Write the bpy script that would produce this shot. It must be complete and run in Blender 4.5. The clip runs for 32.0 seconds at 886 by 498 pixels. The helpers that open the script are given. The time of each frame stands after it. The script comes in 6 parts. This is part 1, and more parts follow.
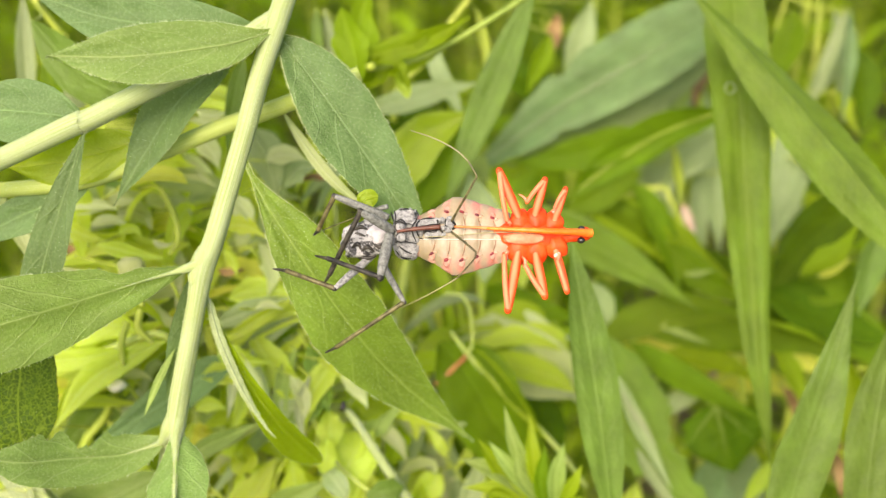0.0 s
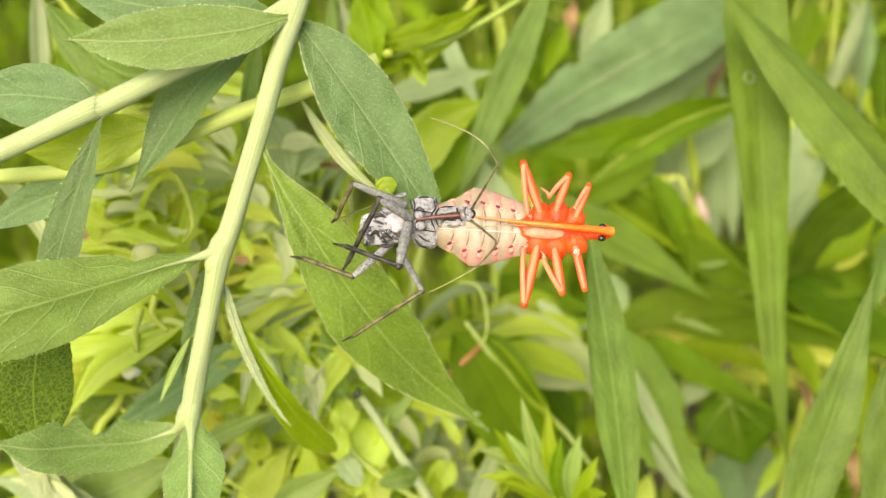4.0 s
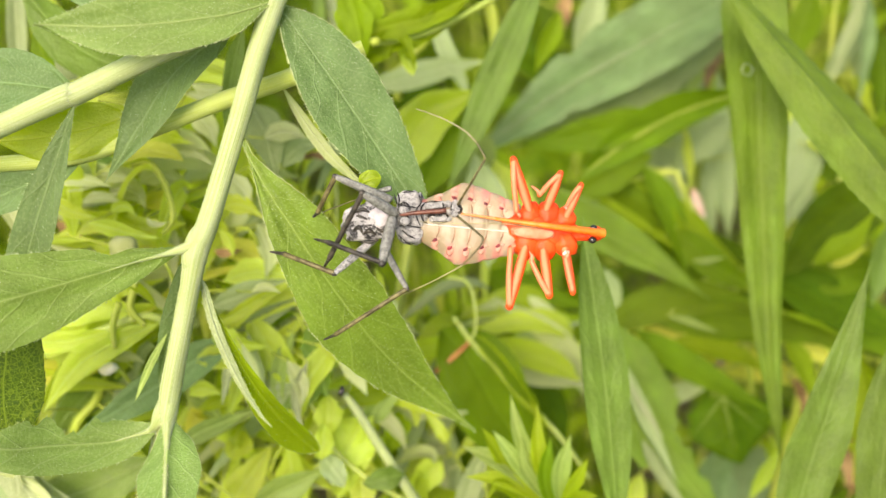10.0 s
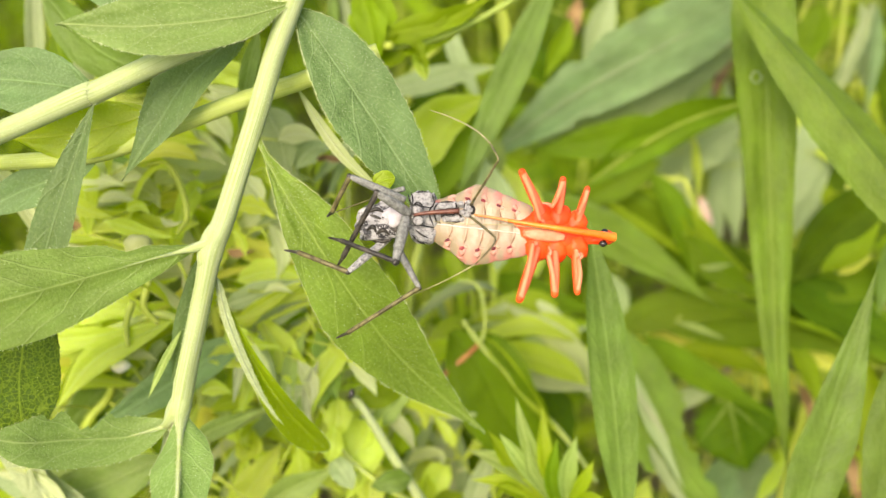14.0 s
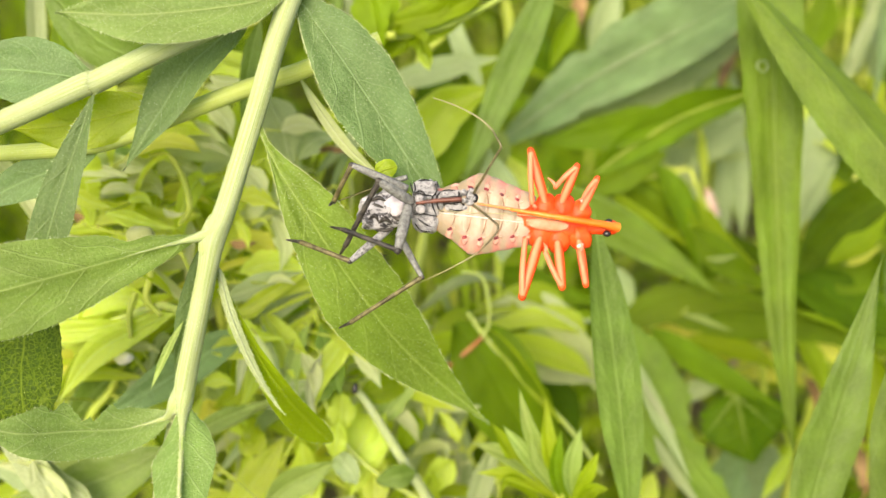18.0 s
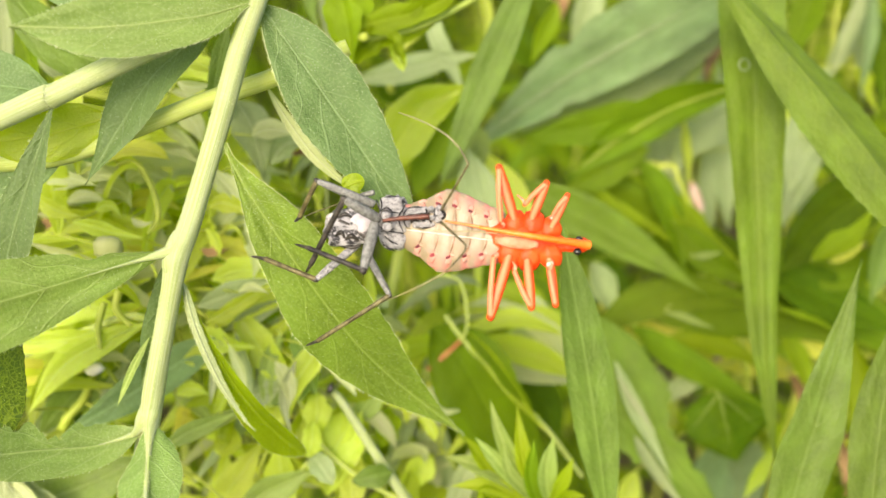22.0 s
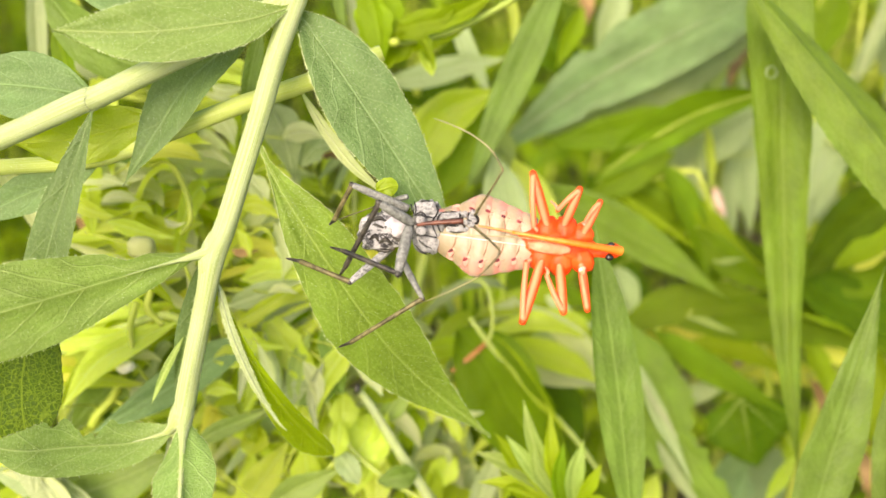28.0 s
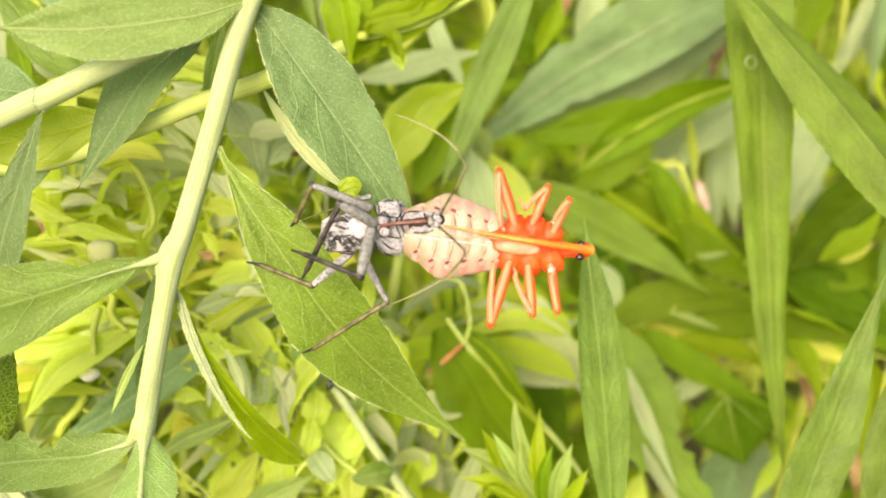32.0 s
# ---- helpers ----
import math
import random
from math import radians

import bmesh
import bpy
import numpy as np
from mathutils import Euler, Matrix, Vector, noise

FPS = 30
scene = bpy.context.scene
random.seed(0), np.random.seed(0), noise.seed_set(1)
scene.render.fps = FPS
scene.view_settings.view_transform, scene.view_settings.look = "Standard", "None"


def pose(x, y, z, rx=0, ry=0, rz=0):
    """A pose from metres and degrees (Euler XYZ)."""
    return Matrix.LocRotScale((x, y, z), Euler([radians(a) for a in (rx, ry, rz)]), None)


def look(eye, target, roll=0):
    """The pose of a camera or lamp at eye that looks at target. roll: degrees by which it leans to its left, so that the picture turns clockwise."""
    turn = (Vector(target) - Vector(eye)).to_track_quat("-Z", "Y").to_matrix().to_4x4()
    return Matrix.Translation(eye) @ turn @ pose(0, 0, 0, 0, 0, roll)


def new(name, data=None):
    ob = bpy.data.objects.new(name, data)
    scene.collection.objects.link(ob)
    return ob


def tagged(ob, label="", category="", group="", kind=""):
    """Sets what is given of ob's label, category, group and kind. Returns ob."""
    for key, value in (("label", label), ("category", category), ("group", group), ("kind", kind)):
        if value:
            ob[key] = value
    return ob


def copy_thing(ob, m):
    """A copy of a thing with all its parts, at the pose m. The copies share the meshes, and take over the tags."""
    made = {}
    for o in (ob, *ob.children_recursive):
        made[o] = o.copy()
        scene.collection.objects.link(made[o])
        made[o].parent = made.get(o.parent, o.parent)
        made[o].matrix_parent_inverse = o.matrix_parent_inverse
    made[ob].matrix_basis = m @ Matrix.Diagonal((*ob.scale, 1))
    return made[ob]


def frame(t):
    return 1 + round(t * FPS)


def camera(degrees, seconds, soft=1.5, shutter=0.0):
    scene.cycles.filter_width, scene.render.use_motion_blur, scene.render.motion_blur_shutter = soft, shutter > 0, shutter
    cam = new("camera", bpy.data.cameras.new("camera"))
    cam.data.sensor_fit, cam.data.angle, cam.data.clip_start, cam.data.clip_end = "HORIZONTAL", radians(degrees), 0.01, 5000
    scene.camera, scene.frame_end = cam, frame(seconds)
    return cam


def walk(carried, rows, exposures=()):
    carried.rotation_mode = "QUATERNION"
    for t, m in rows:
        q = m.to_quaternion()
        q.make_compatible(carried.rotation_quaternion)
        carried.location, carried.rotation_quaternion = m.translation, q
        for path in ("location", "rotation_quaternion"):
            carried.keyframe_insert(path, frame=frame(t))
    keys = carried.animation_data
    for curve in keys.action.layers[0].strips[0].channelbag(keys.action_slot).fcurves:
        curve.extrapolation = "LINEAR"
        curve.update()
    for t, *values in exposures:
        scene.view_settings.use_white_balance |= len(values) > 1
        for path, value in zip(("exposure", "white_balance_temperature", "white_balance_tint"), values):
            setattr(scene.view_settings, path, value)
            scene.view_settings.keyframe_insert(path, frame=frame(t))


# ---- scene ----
cam = camera(50, 32.0, soft=1.35)
PATH = [
    (0.0, pose(0.00054, -0.11165, 0.67526, 56.775, 0.509, -0.260)),
    (0.5, pose(0.00143, -0.11135, 0.67570, 56.820, 0.845, -0.297)),
    (1.0, pose(0.00167, -0.10974, 0.67722, 56.053, 0.527, -0.073)),
    (1.5, pose(0.00102, -0.10801, 0.67773, 55.466, 0.264, -0.188)),
    (2.0, pose(-0.00030, -0.10797, 0.67579, 55.745, 0.114, -0.289)),
    (2.5, pose(-0.00062, -0.10879, 0.67425, 56.102, 0.340, -0.119)),
    (3.0, pose(-0.00115, -0.10971, 0.67415, 56.218, 0.287, 0.001)),
    (3.5, pose(-0.00131, -0.11090, 0.67434, 56.230, 0.318, 0.159)),
    (5.5, pose(-0.00081, -0.11041, 0.67502, 55.674, 0.335, 0.325)),
    (6.0, pose(-0.00148, -0.11138, 0.67317, 56.215, 0.363, 0.494)),
    (6.5, pose(-0.00216, -0.11162, 0.67210, 56.472, 0.445, 0.844)),
    (7.0, pose(-0.00202, -0.10984, 0.67241, 56.039, 0.207, 0.749)),
    (7.5, pose(-0.00137, -0.11008, 0.67255, 55.922, -0.060, 0.643)),
    (8.0, pose(-0.00061, -0.10979, 0.67277, 55.918, -0.060, 0.312)),
    (8.5, pose(0.00053, -0.10893, 0.67390, 55.660, -0.087, 0.191)),
    (9.0, pose(-0.00000, -0.10730, 0.67510, 55.013, 0.000, 0.000)),
    (9.5, pose(0.00039, -0.10717, 0.67481, 54.987, -0.076, 0.003)),
    (10.0, pose(-0.00008, -0.10664, 0.67288, 55.495, -0.208, 0.232)),
    (10.5, pose(-0.00114, -0.10729, 0.67220, 55.579, -0.477, 0.305)),
    (11.0, pose(0.00005, -0.10767, 0.67216, 55.686, -0.488, 0.404)),
    (11.5, pose(-0.00003, -0.10731, 0.67215, 55.715, -0.491, 0.290)),
    (12.0, pose(-0.00090, -0.10801, 0.67081, 56.216, -0.535, 0.287)),
    (12.5, pose(-0.00121, -0.10893, 0.67067, 56.531, -0.540, 0.418)),
    (13.0, pose(-0.00271, -0.10988, 0.67049, 56.808, -0.654, 0.507)),
    (13.5, pose(-0.00095, -0.10819, 0.67348, 56.043, -0.678, 0.695)),
    (14.0, pose(-0.00108, -0.10856, 0.67263, 56.100, -0.541, 0.778)),
    (14.5, pose(-0.00059, -0.10767, 0.67433, 55.430, -0.437, 0.907)),
    (16.5, pose(0.00013, -0.10981, 0.66831, 57.069, -0.232, 0.810)),
    (17.0, pose(-0.00081, -0.10942, 0.67021, 56.612, -0.288, 1.107)),
    (17.5, pose(-0.00028, -0.10875, 0.67093, 56.180, -0.273, 1.174)),
    (18.0, pose(-0.00055, -0.10836, 0.67126, 55.927, -0.161, 1.028)),
    (18.5, pose(-0.00035, -0.10655, 0.67455, 55.063, -0.160, 1.070)),
    (19.0, pose(0.00007, -0.10701, 0.67256, 55.435, -0.216, 1.325)),
    (19.5, pose(-0.00082, -0.10886, 0.67006, 56.262, -0.258, 1.097)),
    (20.0, pose(-0.00124, -0.10736, 0.67197, 55.696, -0.270, 1.337)),
    (20.5, pose(-0.00031, -0.10670, 0.67247, 55.373, -0.282, 1.326)),
    (21.0, pose(0.00079, -0.10598, 0.67309, 55.226, -0.284, 1.301)),
    (21.5, pose(0.00184, -0.10444, 0.67398, 54.621, -0.260, 1.321)),
    (22.0, pose(0.00287, -0.10308, 0.67434, 54.256, -0.023, 0.692)),
    (22.5, pose(0.00301, -0.10372, 0.67285, 54.768, -0.019, 0.652)),
    (23.0, pose(0.00211, -0.10443, 0.67124, 55.033, -0.251, 0.768)),
    (23.5, pose(0.00206, -0.10361, 0.67267, 54.517, -0.045, 1.040)),
    (24.0, pose(0.00134, -0.10326, 0.67223, 54.384, 0.012, 0.949)),
    (24.5, pose(0.00154, -0.10397, 0.67104, 54.761, -0.012, 0.808)),
    (25.0, pose(0.00042, -0.10533, 0.67042, 55.156, -0.168, 0.953)),
    (25.5, pose(0.00023, -0.10517, 0.67114, 55.121, -0.240, 1.011)),
    (27.5, pose(0.00034, -0.10447, 0.67440, 54.577, -0.172, 1.660)),
    (28.0, pose(0.00030, -0.10404, 0.67556, 54.280, -0.118, 1.633)),
    (28.5, pose(0.00141, -0.10297, 0.67606, 53.994, -0.094, 1.609)),
    (29.0, pose(0.00066, -0.10303, 0.67577, 53.889, -0.088, 1.628)),
    (29.5, pose(0.00102, -0.10316, 0.67546, 54.127, -0.042, 1.635)),
    (30.0, pose(0.00167, -0.10129, 0.67654, 53.794, 0.113, 1.376)),
    (30.5, pose(0.00345, -0.10001, 0.67740, 53.372, 0.234, 1.379)),
    (31.0, pose(0.00373, -0.09809, 0.67855, 52.794, 0.301, 1.179)),
    (31.5, pose(0.00357, -0.09807, 0.67691, 52.937, 0.216, 1.206)),
    (32.0, pose(0.00374, -0.10005, 0.67371, 53.938, 0.360, 0.905)),
]
EXPOSURES = [(0.0, 1.09, 7250, 11), (9.0, 1.12, 7250, 11), (20.0, 1.18, 7350, 11), (25.0, 1.24, 7450, 12), (28.0, 1.3, 7550, 13), (32.0, 1.36, 7750, 14)]
walk(cam, PATH, EXPOSURES)
cam.data.dof.use_dof = True
cam.data.dof.focus_distance = 0.122
cam.data.dof.aperture_fstop = 15.5

# ---- light ----
world = bpy.data.worlds.new("sky")
scene.world = world
world.use_nodes = True
wn = world.node_tree.nodes
sky = wn.new("ShaderNodeTexSky")
sky.sky_type = "NISHITA"
sky.sun_disc = False
sky.sun_elevation, sky.sun_rotation = radians(45), radians(-159)
sky.air_density, sky.dust_density = 1.0, 3.0
world.node_tree.links.new(sky.outputs[0], wn["Background"].inputs[0])
wn["Background"].inputs[1].default_value = 0.12
sun = new("sun", bpy.data.lights.new("sun", "SUN"))
sun.data.energy, sun.data.angle, sun.data.color = 2.45, radians(42), (1.0, 0.92, 0.78)
sun.matrix_world = look((-0.75, -1.99, 2.72), (0, 0, 0.6))

# ---- plan: millimetres across, up and away from a station above the plants, looking down the slope ----
STATION = look((0, -0.1073, 0.6751), (0, 0, 0.6))


def at(p):
    return STATION @ Vector((p[0] * 0.001, p[1] * 0.001, -p[2] * 0.001))


# ---- materials ----
def shader(name):
    m = bpy.data.materials.new(name)
    m.use_nodes = True
    n, l = m.node_tree.nodes, m.node_tree.links
    return m, n, l, n["Principled BSDF"], n["Material Output"]


def math_node(n, l, op, a, b=None, c=None):
    k = n.new("ShaderNodeMath")
    k.operation = op
    for i, v in enumerate((a, b, c)):
        if v is None:
            continue
        if isinstance(v, (int, float)):
            k.inputs[i].default_value = v
        else:
            l.new(v, k.inputs[i])
    return k.outputs[0]


def mix_node(n, l, fac, a, b, mode="MIX"):
    k = n.new("ShaderNodeMix")
    k.data_type, k.blend_type = "RGBA", mode
    for i, v in ((0, fac), (6, a), (7, b)):
        if isinstance(v, (int, float)):
            k.inputs[i].default_value = v
        elif isinstance(v, tuple):
            k.inputs[i].default_value = (*v, 1)
        else:
            l.new(v, k.inputs[i])
    return k.outputs[2]


def noise_node(n, l, vec, scale, detail=3.0, rough=0.6):
    k = n.new("ShaderNodeTexNoise")
    k.inputs["Scale"].default_value = scale
    k.inputs["Detail"].default_value = detail
    k.inputs["Roughness"].default_value = rough
    if vec is not None:
        l.new(vec, k.inputs["Vector"])
    return k.outputs[0]


def ramp(n, l, x, lo, hi):
    k = n.new("ShaderNodeMapRange")
    k.interpolation_type = "SMOOTHSTEP"
    l.new(x, k.inputs[0])
    k.inputs[1].default_value, k.inputs[2].default_value = lo, hi
    return k.outputs[0]


def leaf_material(name, base, glow, vein, translucent=0.4, rough=0.45, relief=0.38, spots=0.0, net=0.12, streaks=1.1, gloss=0.3, fibre=0.3, quilt=0.5, patchy=0.15):
    """Leaf tissue: midrib, side veins and fine net laid out along the blade, in millimetres; part of the light passes through."""
    m, n, l, bsdf, out = shader(name)
    uv = n.new("ShaderNodeUVMap")
    uv.uv_map = "blade"
    xyz = n.new("ShaderNodeSeparateXYZ")
    l.new(uv.outputs[0], xyz.inputs[0])
    ax = math_node(n, l, "ABSOLUTE", xyz.outputs[0])
    info = n.new("ShaderNodeObjectInfo")
    geo = n.new("ShaderNodeNewGeometry")
    rnd = math_node(n, l, "FRACT", math_node(n, l, "ADD", info.outputs["Random"], geo.outputs["Random Per Island"]))
    wob = noise_node(n, l, uv.outputs[0], 0.13, 1.0)
    # side veins run forward from the midrib
    run = math_node(n, l, "ADD", math_node(n, l, "MULTIPLY", ax, -0.3), math_node(n, l, "MULTIPLY", xyz.outputs[1], 0.17))
    run = math_node(n, l, "ADD", run, math_node(n, l, "MULTIPLY", wob, 1.3))
    saw = math_node(n, l, "ABSOLUTE", math_node(n, l, "SUBTRACT", math_node(n, l, "FRACT", run), 0.5))
    side = math_node(n, l, "SUBTRACT", 1.0, ramp(n, l, saw, 0.0, 0.07))
    rib = math_node(n, l, "SUBTRACT", 1.0, ramp(n, l, ax, 0.04, 0.2))
    groove = math_node(n, l, "MULTIPLY", ramp(n, l, ax, 0.2, 0.35), math_node(n, l, "SUBTRACT", 1.0, ramp(n, l, ax, 0.4, 1.1)))
    stretch = n.new("ShaderNodeMapping")
    stretch.inputs["Scale"].default_value = (streaks, streaks * 0.06, 1.0)
    l.new(uv.outputs[0], stretch.inputs["Vector"])
    streak = noise_node(n, l, stretch.outputs[0], 1.0, 4.0, 0.7)
    vor = n.new("ShaderNodeTexVoronoi")
    vor.feature = "DISTANCE_TO_EDGE"
    vor.inputs["Scale"].default_value = 1.25
    l.new(uv.outputs[0], vor.inputs["Vector"])
    fine = math_node(n, l, "SUBTRACT", 1.0, ramp(n, l, vor.outputs["Distance"], 0.0, 0.13))
    veins = math_node(n, l, "MAXIMUM", rib, math_node(n, l, "MAXIMUM", math_node(n, l, "MULTIPLY", side, 0.5), math_node(n, l, "MULTIPLY", fine, net)))
    puff = n.new("ShaderNodeMapping")
    puff.inputs["Scale"].default_value = (0.8, 0.3, 1.0)
    l.new(uv.outputs[0], puff.inputs["Vector"])
    swell = noise_node(n, l, puff.outputs[0], 1.0, 2.0)
    patch = noise_node(n, l, uv.outputs[0], 0.12, 4.0)
    grain = noise_node(n, l, uv.outputs[0], 2.6, 3.0)
    dark = tuple(c * (1 - patchy * 1.4) for c in base)
    lite = tuple(min(1, c * (1 + patchy)) for c in base)
    col = mix_node(n, l, ramp(n, l, patch, 0.3, 0.7), dark, lite)
    col = mix_node(n, l, math_node(n, l, "MULTIPLY", ramp(n, l, streak, 0.36, 0.62), fibre), col, mix_node(n, l, 0.35, tuple(c * 0.62 for c in base), vein))
    col = mix_node(n, l, math_node(n, l, "MULTIPLY", groove, 0.4), col, tuple(c * 0.6 for c in base))
    col = mix_node(n, l, math_node(n, l, "MULTIPLY", ramp(n, l, grain, 0.45, 0.7), 0.42), col, vein)
    col = mix_node(n, l, math_node(n, l, "MULTIPLY", veins, 0.52), col, vein)
    hue = n.new("ShaderNodeHueSaturation")
    l.new(math_node(n, l, "ADD", math_node(n, l, "MULTIPLY", rnd, 0.018), 0.492), hue.inputs["Hue"])
    l.new(math_node(n, l, "ADD", math_node(n, l, "MULTIPLY", rnd, 0.35), 0.82), hue.inputs["Value"])
    l.new(col, hue.inputs["Color"])
    if spots:
        sp = math_node(n, l, "MULTIPLY", ramp(n, l, noise_node(n, l, uv.outputs[0], 0.5, 1.0), 0.62, 0.7), spots)
        col = mix_node(n, l, sp, hue.outputs[0], (0.32, 0.2, 0.06))
    else:
        col = hue.outputs[0]
    l.new(col, bsdf.inputs["Base Color"])
    bsdf.inputs["Roughness"].default_value = rough
    bsdf.inputs["Specular IOR Level"].default_value = gloss
    bump = n.new("ShaderNodeBump")
    bump.inputs["Strength"].default_value = relief
    bump.inputs["Distance"].default_value = 0.0004
    h = math_node(n, l, "ADD", math_node(n, l, "MULTIPLY", veins, -0.9), math_node(n, l, "ADD", math_node(n, l, "MULTIPLY", grain, 0.6), math_node(n, l, "ADD", math_node(n, l, "MULTIPLY", fine, -0.3 * net), math_node(n, l, "MULTIPLY", swell, quilt * 3))))
    l.new(h, bump.inputs["Height"])
    l.new(bump.outputs[0], bsdf.inputs["Normal"])
    tr = n.new("ShaderNodeBsdfTranslucent")
    tcol = mix_node(n, l, math_node(n, l, "MULTIPLY", veins, 0.4), glow, vein)
    l.new(tcol, tr.inputs[0])
    l.new(bump.outputs[0], tr.inputs["Normal"])
    mx = n.new("ShaderNodeMixShader")
    mx.inputs[0].default_value = translucent
    l.new(bsdf.outputs[0], mx.inputs[1])
    l.new(tr.outputs[0], mx.inputs[2])
    l.new(mx.outputs[0], out.inputs[0])
    return m


def soft_material(name, a, b, scale, rough=0.5, lo=0.35, hi=0.65, bump_d=0.0002, bump_s=0.4, sss=0.0, spec=0.4, metal=0.0, c=None):
    """Two-tone mottled surface with fine relief; scale is per metre."""
    m, n, l, bsdf, out = shader(name)
    tc = n.new("ShaderNodeTexCoord")
    big = noise_node(n, l, tc.outputs["Object"], scale, 4.0)
    small = noise_node(n, l, tc.outputs["Object"], scale * 6, 3.0)
    col = mix_node(n, l, ramp(n, l, big, lo, hi), a, b)
    if c:
        col = mix_node(n, l, ramp(n, l, small, 0.55, 0.68), col, c)
    l.new(col, bsdf.inputs["Base Color"])
    bsdf.inputs["Roughness"].default_value = rough
    bsdf.inputs["Specular IOR Level"].default_value = spec
    bsdf.inputs["Metallic"].default_value = metal
    if sss:
        bsdf.inputs["Subsurface Weight"].default_value = sss
        bsdf.inputs["Subsurface Radius"].default_value = (0.002, 0.001, 0.0006)
        bsdf.inputs["Subsurface Scale"].default_value = 0.6
    bump = n.new("ShaderNodeBump")
    bump.inputs["Strength"].default_value = bump_s
    bump.inputs["Distance"].default_value = bump_d
    l.new(math_node(n, l, "ADD", big, math_node(n, l, "MULTIPLY", small, 0.5)), bump.inputs["Height"])
    l.new(bump.outputs[0], bsdf.inputs["Normal"])
    return m


M_GREEN = leaf_material("leaf_grey_green", (0.096, 0.172, 0.06), (0.3, 0.42, 0.03), (0.26, 0.37, 0.145), 0.3, gloss=0.22, relief=0.38, quilt=0.6, patchy=0.2)
M_WARM = leaf_material("leaf_warm_green", (0.155, 0.268, 0.048), (0.4, 0.54, 0.022), (0.37, 0.47, 0.15), 0.34, patchy=0.22, relief=0.4, quilt=0.7)
M_GREY = leaf_material("leaf_dusty_green", (0.108, 0.19, 0.026), (0.28, 0.4, 0.01), (0.24, 0.34, 0.08), 0.32, streaks=0.45, gloss=0.25, fibre=0.4, quilt=1.0, patchy=0.3)
M_DUSTY = leaf_material("leaf_dull_grey_green", (0.108, 0.178, 0.066), (0.28, 0.39, 0.035), (0.29, 0.375, 0.175), 0.3, streaks=0.45, gloss=0.2, fibre=0.5, quilt=1.0, patchy=0.3)
M_CARRY = leaf_material("leaf_fuzzy_green", (0.122, 0.21, 0.022), (0.38, 0.52, 0.012), (0.36, 0.47, 0.1), 0.34, patchy=0.28, relief=0.4, quilt=0.8)
M_MID = leaf_material("leaf_meadow_green", (0.105, 0.186, 0.016), (0.28, 0.4, 0.005), (0.25, 0.34, 0.05), 0.36, streaks=0.5, gloss=0.2, fibre=0.6, quilt=1.0, patchy=0.3)
M_UNDER = leaf_material("leaf_underside", (0.22, 0.325, 0.075), (0.42, 0.54, 0.03), (0.45, 0.54, 0.15), 0.36, relief=0.4, net=0.06, quilt=0.6)
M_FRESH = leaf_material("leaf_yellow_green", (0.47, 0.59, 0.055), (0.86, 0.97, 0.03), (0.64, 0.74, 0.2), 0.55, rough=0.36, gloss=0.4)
M_LIME = leaf_material("leaf_lime_green", (0.29, 0.41, 0.012), (0.63, 0.77, 0.006), (0.48, 0.56, 0.06), 0.5, rough=0.36, gloss=0.45)
M_DEEP = leaf_material("leaf_deep_green", (0.095, 0.18, 0.005), (0.3, 0.43, 0.003), (0.22, 0.32, 0.02), 0.4, streaks=0.5, gloss=0.1, fibre=0.6, patchy=0.3)
M_OLIVE = leaf_material("leaf_olive_green", (0.18, 0.29, 0.008), (0.48, 0.62, 0.004), (0.34, 0.44, 0.03), 0.45, streaks=0.6, gloss=0.12, patchy=0.25)
# dark green leaves; in gaps this colour stands for the shade of the growth
M_SHADE = leaf_material("leaf_dark_and_gap_shade", (0.042, 0.092, 0.003), (0.14, 0.24, 0.002), (0.16, 0.24, 0.01), 0.3, streaks=0.5, gloss=0.06, fibre=0.5, patchy=0.3)
M_PALE = leaf_material("leaf_pale_blue_green", (0.25, 0.335, 0.15), (0.4, 0.5, 0.08), (0.46, 0.52, 0.26), 0.32, streaks=0.6)
M_FELT = leaf_material("leaf_silvery_felt", (0.3, 0.36, 0.17), (0.4, 0.48, 0.1), (0.5, 0.55, 0.34), 0.2, rough=0.7, quilt=0.8, gloss=0.1)
# netted leaf whose dark base colour includes the shade it hangs in
M_DARK = leaf_material("leaf_shaded_net", (0.026, 0.06, 0.003), (0.1, 0.16, 0.003), (0.17, 0.24, 0.02), 0.1, net=0.7, gloss=0.08)
# pale leaf colour, also painted where highlights lie on the tangle
M_MILKY = leaf_material("leaf_milky_and_highlight", (0.5, 0.57, 0.27), (0.74, 0.82, 0.25), (0.66, 0.7, 0.42), 0.45, rough=0.4, gloss=0.4)
M_SOFT = leaf_material("leaf_soft_green", (0.168, 0.29, 0.07), (0.4, 0.54, 0.03), (0.42, 0.52, 0.2), 0.32, gloss=0.25)
M_YELL = leaf_material("leaf_yellowing", (0.58, 0.6, 0.08), (0.85, 0.85, 0.05), (0.66, 0.66, 0.18), 0.48, spots=0.04, gloss=0.2)


